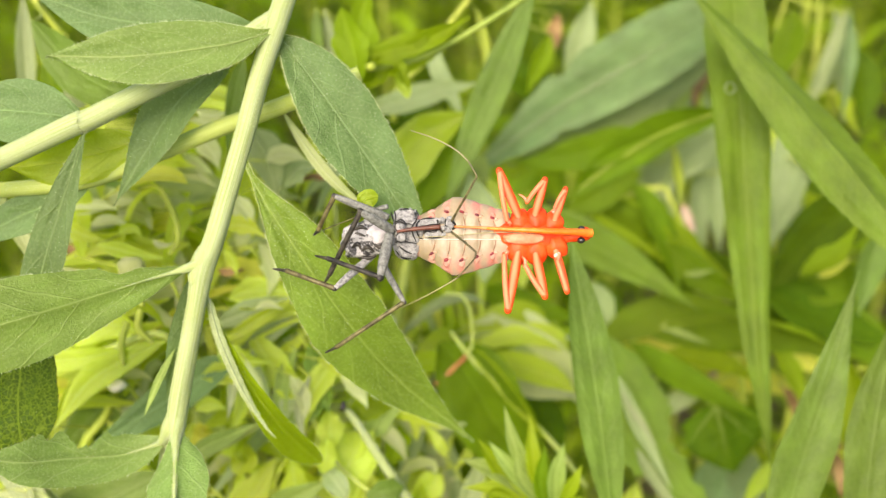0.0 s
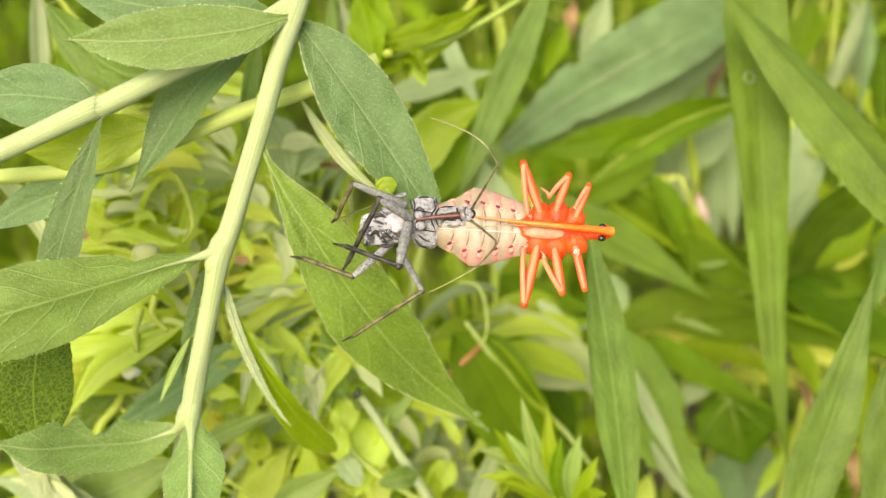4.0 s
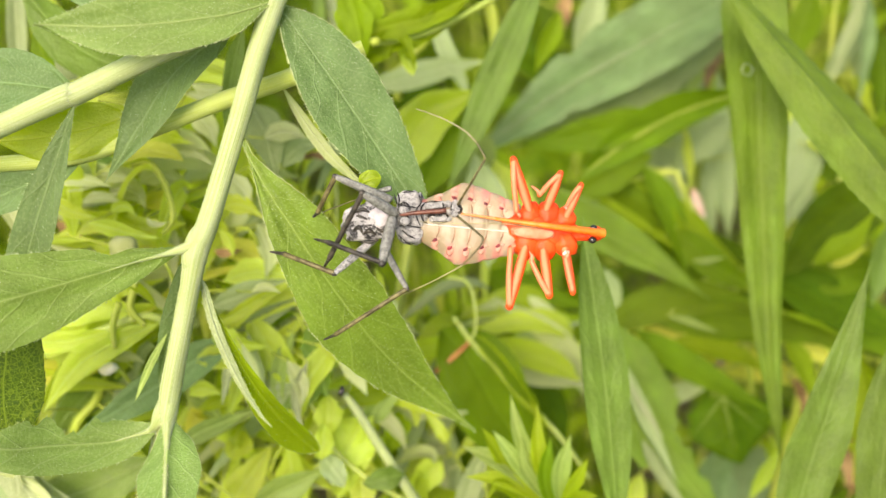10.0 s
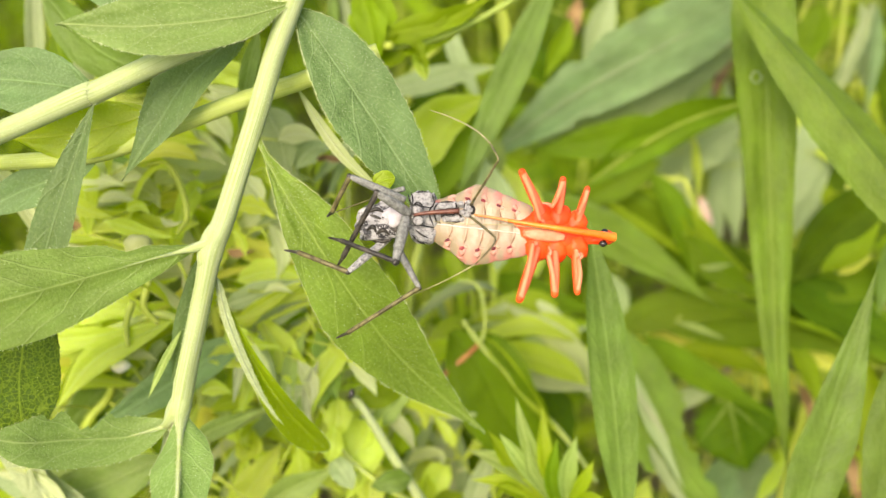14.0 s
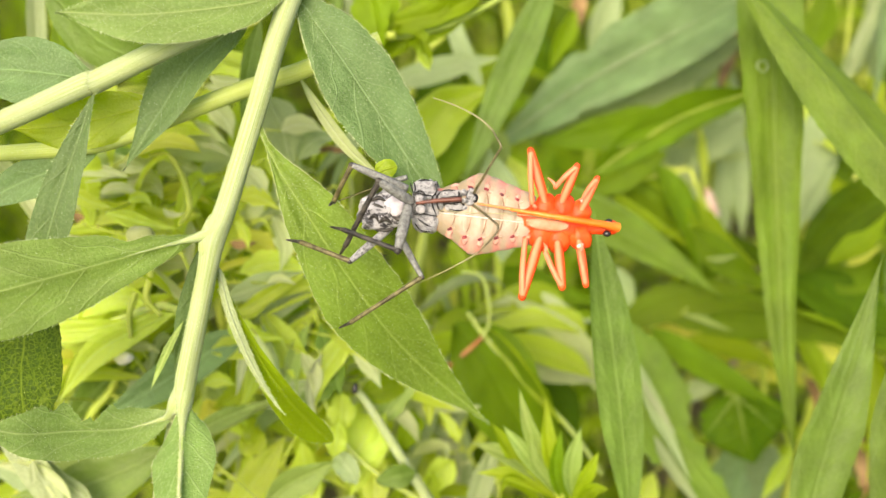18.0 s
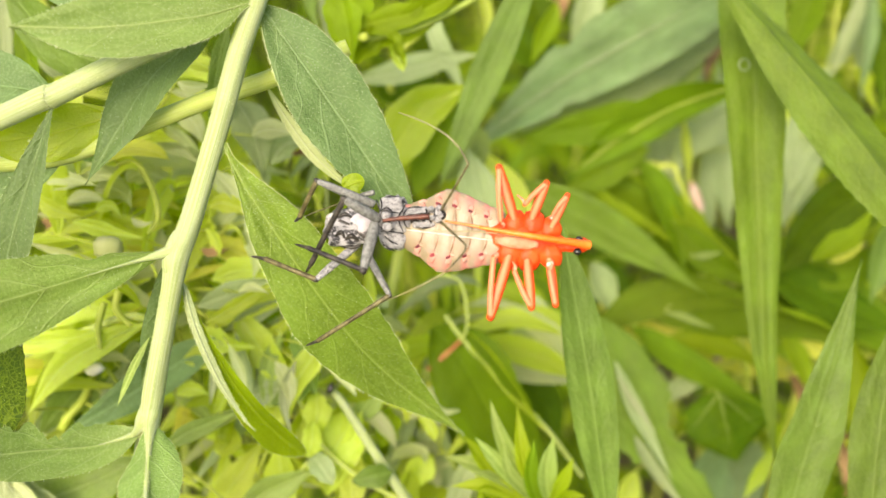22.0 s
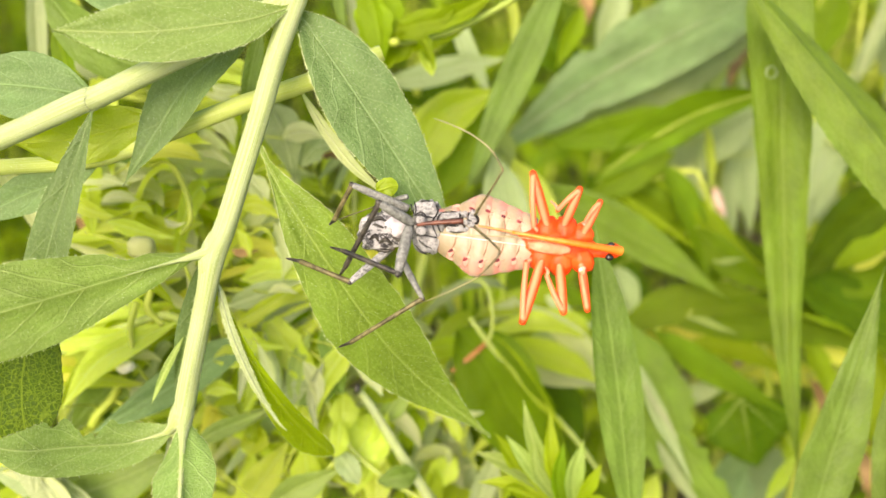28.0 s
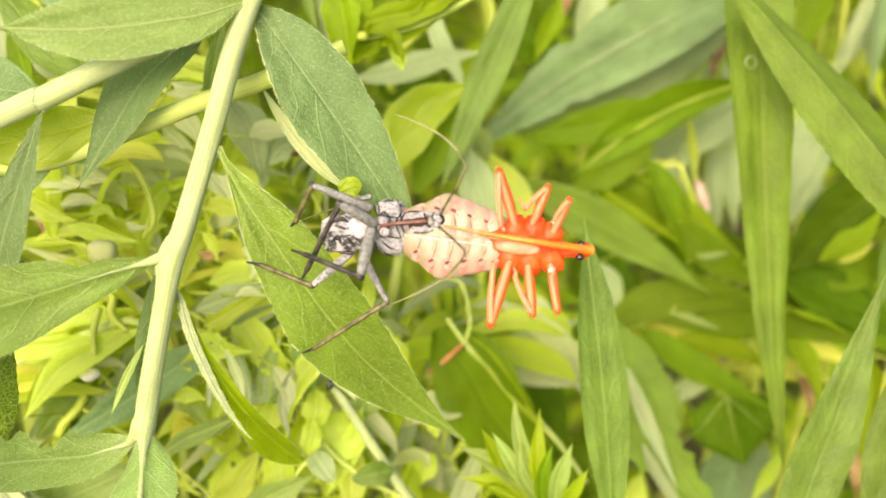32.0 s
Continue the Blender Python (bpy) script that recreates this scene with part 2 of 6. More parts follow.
def stem_material(name, a, b):
    """Soft green stem with fine ribs along it and a felt of hairs."""
    m, n, l, bsdf, out = shader(name)
    uv = n.new("ShaderNodeUVMap")
    uv.uv_map = "blade"
    stretch = n.new("ShaderNodeMapping")
    stretch.inputs["Scale"].default_value = (2.2, 0.05, 1.0)
    l.new(uv.outputs[0], stretch.inputs["Vector"])
    ribs = noise_node(n, l, stretch.outputs[0], 1.0, 3.0)
    felt = noise_node(n, l, uv.outputs[0], 4.0, 3.0)
    broad = noise_node(n, l, uv.outputs[0], 0.15, 2.0)
    col = mix_node(n, l, ramp(n, l, ribs, 0.25, 0.75), a, b)
    col = mix_node(n, l, math_node(n, l, "MULTIPLY", ramp(n, l, broad, 0.4, 0.7), 0.25), col, tuple(c * 0.85 for c in a))
    col = mix_node(n, l, math_node(n, l, "MULTIPLY", ramp(n, l, felt, 0.5, 0.75), 0.35), col, (0.62, 0.66, 0.42))
    l.new(col, bsdf.inputs["Base Color"])
    bsdf.inputs["Roughness"].default_value = 0.6
    bsdf.inputs["Specular IOR Level"].default_value = 0.25
    bsdf.inputs["Subsurface Weight"].default_value = 0.3
    bsdf.inputs["Subsurface Radius"].default_value = (0.0016, 0.0016, 0.0004)
    bsdf.inputs["Subsurface Scale"].default_value = 1.0
    bump = n.new("ShaderNodeBump")
    bump.inputs["Strength"].default_value = 0.3
    bump.inputs["Distance"].default_value = 0.0002
    l.new(math_node(n, l, "ADD", ribs, math_node(n, l, "MULTIPLY", felt, 0.5)), bump.inputs["Height"])
    l.new(bump.outputs[0], bsdf.inputs["Normal"])
    return m


M_STEM = stem_material("stem_pale_green", (0.26, 0.335, 0.1), (0.4, 0.46, 0.27))
M_TWIG = stem_material("twig_yellow_green", (0.35, 0.44, 0.08), (0.46, 0.54, 0.18))
M_SILVER = soft_material("silvery_underside", (0.25, 0.32, 0.14), (0.42, 0.48, 0.28), 900, 0.7)
M_SHOOT = soft_material("side_shoot_green", (0.3, 0.38, 0.04), (0.42, 0.48, 0.08), 140, 0.5)
M_OLIVETWIG = soft_material("twig_olive_green", (0.17, 0.25, 0.03), (0.27, 0.35, 0.06), 200, 0.55)
M_RED = soft_material("stem_reddish", (0.3, 0.09, 0.03), (0.42, 0.2, 0.06), 300, 0.5)
M_SKIN = soft_material("shed_skin_grey", (0.19, 0.19, 0.195), (0.47, 0.465, 0.47), 2600, 0.55, 0.35, 0.58, 0.0004, 1.0, c=(0.64, 0.63, 0.64))
M_SKINWHITE = soft_material("shed_skin_white", (0.025, 0.025, 0.028), (0.36, 0.355, 0.36), 1000, 0.45, 0.44, 0.54, 0.0002, 0.8, c=(0.5, 0.48, 0.5))
M_SKINGLARE = soft_material("shed_skin_bright", (0.36, 0.335, 0.35), (0.52, 0.49, 0.51), 900, 0.35, 0.3, 0.6, 0.0002, 0.5)
M_SKINLEG = soft_material("shed_leg_grey", (0.1, 0.104, 0.094), (0.26, 0.265, 0.248), 2300, 0.6, 0.3, 0.7, 0.0002, 0.6)
M_SKINDARK = soft_material("shed_shin_dark", (0.013, 0.012, 0.011), (0.06, 0.052, 0.042), 1100, 0.35, bump_d=0.0001)
M_SKINBROWN = soft_material("shed_shin_brown", (0.055, 0.046, 0.018), (0.16, 0.14, 0.06), 900, 0.4, bump_d=0.0001)
M_SKINPALE = soft_material("shed_straw", (0.26, 0.23, 0.11), (0.36, 0.33, 0.17), 600, 0.5, bump_d=0.0001)
M_BEAK = soft_material("shed_beak_red_brown", (0.07, 0.022, 0.014), (0.15, 0.05, 0.03), 900, 0.35, bump_d=0.0001)
M_AMBER = soft_material("fresh_amber", (0.5, 0.17, 0.04), (0.58, 0.23, 0.07), 500, 0.35, bump_d=0.0001, sss=0.3)
M_ORANGE = soft_material("fresh_orange", (0.72, 0.05, 0.008), (0.82, 0.1, 0.018), 350, 0.42, bump_d=0.0002, bump_s=0.5, sss=0.12, spec=0.25)
M_GLASSY = soft_material("fresh_beak_orange", (0.84, 0.13, 0.012), (0.9, 0.22, 0.03), 300, 0.3, bump_d=0.0001, bump_s=0.2, sss=0.15, spec=0.35)
M_ORANGEPALE = soft_material("fresh_orange_glassy", (0.78, 0.17, 0.09), (0.84, 0.28, 0.18), 400, 0.35, bump_d=0.0001, bump_s=0.25, sss=0.3, spec=0.3)


def leg_material():
    """Fresh orange leg skin; pale pink glare painted along the face towards the viewer."""
    m, n, l, bsdf, out = shader("fresh_leg")
    uv = n.new("ShaderNodeUVMap")
    uv.uv_map = "blade"
    xyz = n.new("ShaderNodeSeparateXYZ")
    l.new(uv.outputs[0], xyz.inputs[0])
    blot = noise_node(n, l, uv.outputs[0], 1.1, 3.0)
    edge = math_node(n, l, "ADD", math_node(n, l, "ABSOLUTE", xyz.outputs[0]), math_node(n, l, "MULTIPLY", math_node(n, l, "SUBTRACT", blot, 0.5), 0.5))
    col = mix_node(n, l, ramp(n, l, edge, 0.1, 1.25), (0.74, 0.24, 0.13), (0.82, 0.09, 0.02))
    l.new(col, bsdf.inputs["Base Color"])
    bsdf.inputs["Roughness"].default_value = 0.5
    bsdf.inputs["Specular IOR Level"].default_value = 0.18
    bsdf.inputs["Subsurface Weight"].default_value = 0.2
    bsdf.inputs["Subsurface Radius"].default_value = (0.002, 0.001, 0.0006)
    bsdf.inputs["Subsurface Scale"].default_value = 0.5
    return m


M_LEG = leg_material()
M_CREAM = soft_material("fresh_cream", (0.4, 0.25, 0.17), (0.47, 0.34, 0.26), 220, 0.4, bump_d=0.0002, bump_s=0.3, sss=0.2)


def abdomen_material():
    """Cream belly skin that turns pink in blotches towards its scalloped rims."""
    m, n, l, bsdf, out = shader("fresh_abdomen")
    uv = n.new("ShaderNodeUVMap")
    uv.uv_map = "blade"
    xyz = n.new("ShaderNodeSeparateXYZ")
    l.new(uv.outputs[0], xyz.inputs[0])
    tc = n.new("ShaderNodeTexCoord")
    blot = noise_node(n, l, tc.outputs["Object"], 420, 2.0)
    fine = noise_node(n, l, tc.outputs["Object"], 1500, 3.0)
    lobes = math_node(n, l, "MULTIPLY", math_node(n, l, "ADD", math_node(n, l, "SINE", math_node(n, l, "ADD", math_node(n, l, "MULTIPLY", xyz.outputs[1], 43.98), 2.54)), 1.0), 0.5)
    rim = ramp(n, l, math_node(n, l, "ABSOLUTE", xyz.outputs[0]), 0.42, 0.68)
    pink = math_node(n, l, "MULTIPLY", rim, ramp(n, l, math_node(n, l, "ADD", math_node(n, l, "MULTIPLY", lobes, 0.3), blot), 0.5, 0.9))
    col = mix_node(n, l, ramp(n, l, blot, 0.35, 0.65), (0.26, 0.21, 0.135), (0.34, 0.285, 0.21))
    col = mix_node(n, l, math_node(n, l, "MULTIPLY", fine, 0.3), col, (0.38, 0.27, 0.15))
    col = mix_node(n, l, math_node(n, l, "MULTIPLY", pink, 0.95), col, (0.5, 0.2, 0.165))
    l.new(col, bsdf.inputs["Base Color"])
    bsdf.inputs["Roughness"].default_value = 0.38
    bsdf.inputs["Subsurface Weight"].default_value = 0.25
    bsdf.inputs["Subsurface Radius"].default_value = (0.002, 0.001, 0.0006)
    bsdf.inputs["Subsurface Scale"].default_value = 0.5
    bump = n.new("ShaderNodeBump")
    bump.inputs["Strength"].default_value = 0.4
    bump.inputs["Distance"].default_value = 0.0002
    l.new(math_node(n, l, "ADD", blot, fine), bump.inputs["Height"])
    l.new(bump.outputs[0], bsdf.inputs["Normal"])
    return m


M_ABDOMEN = abdomen_material()
M_BELLY = soft_material("fresh_belly_pink", (0.55, 0.16, 0.07), (0.52, 0.27, 0.16), 500, 0.45, bump_d=0.0001, sss=0.3)
M_PINK = soft_material("fresh_pink", (0.48, 0.2, 0.15), (0.52, 0.29, 0.22), 700, 0.6, bump_d=0.0002, sss=0.3)
M_CREASE = soft_material("crease_brown", (0.16, 0.07, 0.035), (0.3, 0.15, 0.08), 600, 0.6)
M_SPOT = soft_material("dark_red_spot", (0.1, 0.012, 0.02), (0.26, 0.03, 0.04), 900, 0.4)
# off-white for the belly line and for highlights built as small bodies
M_LINE_AND_GLINT = soft_material("white_line_and_glint", (0.6, 0.6, 0.5), (0.75, 0.73, 0.66), 400, 0.6)
# brown of withered leaves, also used to paint dark gaps
M_WITHER = soft_material("withered_brown_and_gap", (0.16, 0.09, 0.03), (0.28, 0.18, 0.07), 300, 0.7)
M_BLACK = soft_material("glossy_black", (0.008, 0.007, 0.007), (0.02, 0.018, 0.016), 500, 0.12, bump_s=0.05, spec=0.6)
M_HAIR = soft_material("plant_hair", (0.42, 0.5, 0.2), (0.55, 0.62, 0.32), 200, 0.5)
M_SOIL = soft_material("soil_litter", (0.05, 0.04, 0.022), (0.13, 0.11, 0.05), 25, 0.9, bump_d=0.01, bump_s=1.0, c=(0.1, 0.13, 0.04))


# ---- builders ----
def link(name, verts, faces, mat, parent=None, label="", uvs=None, smooth=True, kind=""):
    """One mesh object, world coordinates in metres; under a parent they become its own."""
    me = bpy.data.meshes.new(name)
    off = Vector((0, 0, 0))
    up = parent
    while up is not None:
        off = off + up.location
        up = up.parent
    me.from_pydata([tuple(Vector(v) - off) for v in verts], [], faces)
    me.materials.append(mat)
    if smooth:
        me.shade_smooth()
    if uvs is not None:
        layer = me.uv_layers.new(name="blade")
        idx = np.empty(len(me.loops), dtype=np.int32)
        me.loops.foreach_get("vertex_index", idx)
        layer.data.foreach_set("uv", np.asarray(uvs, dtype=np.float32)[idx].ravel())
    ob = new(name, me)
    if parent is not None:
        ob.parent = parent
    if label or kind:
        tagged(ob, label, kind=kind)
    return ob


def thing(name, p, label, category, group=""):
    ob = new(name)
    ob.empty_display_size = 0.01
    ob.location = at(p)
    return tagged(ob, label, category, group)


def spline(points, n):
    """Smooth line through plan points (Catmull-Rom), n steps."""
    p = [Vector(q) for q in points]
    if len(p) == 2:
        return [p[0].lerp(p[1], i / n) for i in range(n + 1)]
    p = [p[0] * 2 - p[1], *p, p[-1] * 2 - p[-2]]
    out, segs = [], len(p) - 3
    for i in range(n + 1):
        x = i / n * segs
        k = min(int(x), segs - 1)
        t = x - k
        a, b, c, d = p[k:k + 4]
        out.append(0.5 * (2 * b + (c - a) * t + (2 * a - 5 * b + 4 * c - d) * t * t + (3 * b - a - 3 * c + d) * t ** 3))
    return out


def tube_data(points, radii, n=24, sides=12, ribs=0.0, caps=True):
    """Vertices and faces of a tapered limb through plan points, in millimetres; radii at even steps."""
    line = spline(points, n)
    verts, faces = [], []
    ref = Vector((0.3, 0.2, 1)).normalized()
    for i, c in enumerate(line):
        t = (line[min(i + 1, n)] - line[max(i - 1, 0)]).normalized()
        a = (ref - t * ref.dot(t)).normalized()
        b = t.cross(a)
        x = i / n * (len(radii) - 1)
        k = min(int(x), len(radii) - 2)
        r = radii[k] + (radii[k + 1] - radii[k]) * (x - k)
        for j in range(sides):
            w = j / sides * math.tau
            rr = r * (1 + ribs * math.sin(5 * w + 0.3 * i))
            verts.append(c + a * rr * math.cos(w) + b * rr * math.sin(w))
    for i in range(n):
        for j in range(sides):
            k = (j + 1) % sides
            faces.append((i * sides + j, i * sides + k, (i + 1) * sides + k, (i + 1) * sides + j))
    if caps:
        for end, s in ((0, 1), (n, -1)):
            verts.append(line[end])
            q = len(verts) - 1
            for j in range(sides):
                k = (j + 1) % sides
                faces.append((end * sides + k, end * sides + j, q)[::s])
    return verts, faces


def limb(name, points, radii, mat, parent, label="", n=24, sides=12, ribs=0.0):
    v, f = tube_data(points, radii, n, sides, ribs)
    size = sum(radii) / len(radii)
    span = sum((Vector(points[i + 1]) - Vector(points[i])).length for i in range(len(points) - 1))
    uv = [(size * 2 * abs(j / sides * 2 - 1) * math.pi, i / n * span) for i in range(n + 1) for j in range(sides)] + [(0.0, 0.0), (0.0, span)]
    return link(name, [at(q) for q in v], f, mat, parent, label, uvs=uv)


def blade_data(points, width, roll=0.0, twist=0.0, fold=0.25, peak=0.42, blunt=0.75, teeth=0.02, wave=0.07, rib=0.12, n=44, m=7, bites=(), seed=0, stalk=0.1, sharp=0.6, turn=0.0, ragged=0.05, lop=(1, 0.0), pleat=0.022):
    """A leaf along plan points from stalk to tip: lance outline, folded at the midrib, wavy, with small teeth and bitten edges."""
    rng = random.Random(seed)
    line = spline(points, n)
    length = sum((line[i + 1] - line[i]).length for i in range(n))
    cols = [-1 + j / m for j in range(m)] + [-0.06, 0.0, 0.06] + [(j + 1) / m for j in range(m)]
    cols = sorted(set(round(c, 4) for c in cols))
    verts, uvs, faces = [], [], []
    ph = rng.uniform(0, 6)
    half = width / 2
    tooth = [rng.uniform(0.3, 1.0) for _ in range(n + 2)]
    for i, c in enumerate(line):
        t = i / n
        tan = (line[min(i + 1, n)] - line[max(i - 1, 0)]).normalized()
        ang = radians(roll + twist * t + turn * max(0.0, 1 - t / 0.55))
        nrm = Vector((0, 0, -1))
        nrm = (nrm - tan * nrm.dot(tan)).normalized()
        side = tan.cross(nrm)
        side, nrm = side * math.cos(ang) + nrm * math.sin(ang), nrm * math.cos(ang) - side * math.sin(ang)
        e = math.log(0.5) / math.log(peak)
        w = half * max(0.0, math.sin(math.pi * min(1, t ** e))) ** (blunt * (1 + sharp * max(0.0, (t - peak) / (1 - peak))))
        w = max(w, half * stalk * (1 - t))
        for s in cols:
            ws = w
            for side_of, at_t, size, depth in bites:
                if s * side_of > 0:
                    g = math.exp(-((t - at_t) / size) ** 4)
                    ws *= 1 - depth * g * (0.85 + 0.15 * math.sin(i * 2.1))
            edge = abs(s) > 0.99
            if edge and teeth:
                ws *= 1 + teeth * (tooth[i] if i % 3 == 0 else -0.1)
            if s * lop[0] > 0:
                ws *= 1 - lop[1] * max(0.0, 1 - t / 0.6)
            ws *= 1 + ragged * noise.noise(Vector((t * 7, 3.7 if s > 0 else 9.1, ph)))
            x = s * ws
            lift = fold * abs(x) - 0.35 * fold * x * x / max(half, 0.1)
            lift += wave * half * abs(s) ** 2 * math.sin(9 * t + ph + (1.3 if s > 0 else 0)) + 0.012 * half * math.sin(31 * t + 4 * s + ph)
            lift += pleat * half * math.cos((7.5 + ph * 0.6) * s + 0.8 * math.sin(3 * t + ph)) * min(1.0, 4 * t, 4 - 4 * t)
            if abs(s) < 0.03:
                lift += rib * (1 - 0.7 * t)
            verts.append(c + side * x + nrm * lift)
            uvs.append((x, t * length))
    k = len(cols)
    for i in range(n):
        for j in range(k - 1):
            faces.append((i * k + j, i * k + j + 1, (i + 1) * k + j + 1, (i + 1) * k + j))
    return verts, faces, uvs


SEED = [0]


def leaf(parent, points, width, mat, name="leaf", label="", hairs=0, **kw):
    SEED[0] += 1
    kw.setdefault("seed", SEED[0])
    v, f, uv = blade_data(points, width, **kw)
    ob = link(name, [at(q) for q in v], f, mat, parent, label, uvs=uv)
    if hairs:
        rows = kw.get("n", 44)
        k = len(v) // (rows + 1)
        rng = random.Random(SEED[0] + 900)
        hv, hf = [], []
        for _ in range(hairs):
            i, t = rng.randrange(1, rows), rng.random()
            if rng.random() < 0.6:
                j, inner = (0, 1) if rng.random() < 0.5 else (k - 1, k - 2)
                p = v[i * k + j].lerp(v[(i + 1) * k + j], t)
                d = (v[i * k + j] - v[i * k + inner]).normalized() + Vector((rng.uniform(-0.5, 0.5), rng.uniform(-0.5, 0.5), rng.uniform(-0.6, 0.1)))
                size = rng.uniform(0.12, 0.34)
            else:
                j = rng.randrange(k - 1)
                p = v[i * k + j].lerp(v[(i + 1) * k + j + 1], t)
                d = Vector((rng.uniform(-0.9, 0.9), rng.uniform(-0.9, 0.9), -0.7))
                size = rng.uniform(0.08, 0.2)
            hair(hv, hf, p, d.normalized() * size * 1.3, 0.03)
        link("hairs", [at(q) for q in hv], hf, M_HAIR, ob, "fine pale hairs", kind="stuff")
    return ob


def hair(verts, faces, p, d, w):
    """One thin pointed hair: a three-sided spike."""
    a = d.orthogonal().normalized() * w
    b = d.cross(a).normalized() * w
    o = len(verts)
    verts.extend((p + a, p - a * 0.5 + b * 0.87, p - a * 0.5 - b * 0.87, p + d))
    faces.extend(((o, o + 1, o + 3), (o + 1, o + 2, o + 3), (o + 2, o, o + 3)))


def fuzz(limb_ob, points, radii, count, size=0.3):
    """Short hairs all round a limb."""
    rng = random.Random(len(points) + count)
    line = spline(points, 120)
    hv, hf = [], []
    for _ in range(count):
        x = rng.random()
        i = min(int(x * 120), 119)
        t = (line[i + 1] - line[i]).normalized()
        c = line[i].lerp(line[i + 1], rng.random())
        y = x * (len(radii) - 1)
        k = min(int(y), len(radii) - 2)
        r = radii[k] + (radii[k + 1] - radii[k]) * (y - k)
        a = t.orthogonal().normalized()
        w = rng.uniform(0, math.tau)
        d = a * math.cos(w) + t.cross(a) * math.sin(w)
        hair(hv, hf, c + d * r * 0.97, (d + t * rng.uniform(-0.6, 0.6)).normalized() * size * rng.uniform(0.5, 1.4), 0.035)
    link("hairs", [at(q) for q in hv], hf, M_HAIR, limb_ob, "fine pale hairs", kind="stuff")


def blob(name, c, radii, mat, parent, label="", aim=None, seg=16, rings=10, bumpy=0.0, seed=0, square=1.0):
    """A rounded body at a plan point: radii along, across and deep, its length turned to aim."""
    aim = Vector(aim or (1, 0, 0)).normalized()
    nrm = Vector((0, 0, -1))
    nrm = (nrm - aim * nrm.dot(aim)).normalized()
    side = aim.cross(nrm)
    verts, faces = [], []
    for i in range(rings + 1):
        th = math.pi * i / rings
        for j in range(seg):
            ph = math.tau * j / seg
            d = Vector((math.cos(th), math.sin(th) * math.cos(ph), math.sin(th) * math.sin(ph)))
            d = Vector([math.copysign(abs(q) ** square, q) for q in d])
            s = 1 + bumpy * noise.noise(d * 2.3 + Vector((seed, 0, 0)))
            verts.append(Vector(c) + s * (aim * d.x * radii[0] + side * d.y * radii[1] + nrm * d.z * radii[2]))
    for i in range(rings):
        for j in range(seg):
            k = (j + 1) % seg
            faces.append((i * seg + j, i * seg + k, (i + 1) * seg + k, (i + 1) * seg + j))
    return link(name, [at(q) for q in verts], faces, mat, parent, label, uvs=[(q[0], q[1]) for q in verts])


# ---- ground ----
def build_ground():
    n, verts, faces = 60, [], []
    for i in range(n + 1):
        for j in range(n + 1):
            x, y = (i / n * 2 - 1), (j / n * 2 - 1)
            x, y = math.copysign(abs(x) ** 3, x) * 60, math.copysign(abs(y) ** 3, y) * 60
            verts.append((x, y, 0.012 * noise.noise(Vector((x * 6, y * 6, 0)))))
    for i in range(n):
        for j in range(n):
            a = i * (n + 1) + j
            faces.append((a, a + n + 1, a + n + 2, a + 1))
    g = link("ground", verts, faces, M_SOIL)
    tagged(g, "dark soil and leaf litter under the plants", "ground", kind="structure")


build_ground()


def rooted(parent, p, radius=1.2, back=0.05):
    """The foot of a stem: from a plan point down into the soil."""
    w = at(p)
    inv = STATION.inverted()
    way = [w, Vector((w.x + back * 0.3, w.y + back * 0.7, w.z * 0.5)), Vector((w.x + back * 0.3, w.y + back, -0.006))]
    pts = [inv @ q * 1000 for q in way]
    return limb("stem_foot", [(q.x, q.y, -q.z) for q in pts], [radius, radius * 1.15, radius * 1.3], M_SHOOT, parent, n=14, sides=9)


# ---- the goldenrod that carries the insect ----
def build_main_plant():
    g = thing("goldenrod_plant", (-31.86, -0.66, 124.0), "pale green goldenrod stem with drooping lance-shaped leaves", "plant")
    line = [(-17.56, 42.53, 121.0), (-19.95, 36.35, 122.0), (-21.62, 31.27, 122.0), (-24.07, 24.58, 123.0), (-25.90, 17.63, 123.0), (-28.25, 10.40, 124.0), (-30.46, 3.02, 124.0), (-31.86, -0.66, 124.0), (-32.94, -5.13, 125.0), (-34.75, -12.01, 127.0), (-36.83, -19.61, 129.8), (-36.94, -22.70, 129.4), (-36.21, -25.47, 126.3), (-35.61, -27.94, 124.0), (-34.57, -31.29, 119.8), (-32.20, -39.37, 110.5)]
    radii = [1.3, 1.45, 1.45, 1.38, 1.35, 1.33, 1.4, 1.55, 1.32, 1.34, 1.42, 1.2, 0.42, 0.3, 0.28, 0.28]
    fuzz(limb("stem", line, radii, M_STEM, g, n=110, sides=22, ribs=0.02), line, radii, 2200, 0.28)
    limb("stem", [(-34.50, -10.52, 127.2), (-36.90, -19.34, 130.6), (-39.04, -25.52, 134.5), (-44.02, -39.31, 144.0), (-71.65, -119.68, 190.0)], [1.1, 1.4, 1.5, 1.5, 1.8], M_STEM, g, n=40, sides=18)
    rooted(g, (-71.65, -119.68, 190.0), 1.8)
    line, radii = [(-21.51, 32.99, 123.0), (-29.32, 27.65, 122.0), (-37.35, 23.39, 121.0), (-46.35, 18.93, 121.0), (-47.79, 18.50, 121.0), (-56.42, 14.47, 121.0), (-65.06, 10.72, 121.0)], [1.3, 1.4, 1.4, 1.45, 1.5, 1.4, 1.4]
    fuzz(limb("branch", line, radii, M_STEM, g, n=50, sides=18, ribs=0.02), line, radii, 1000, 0.28)
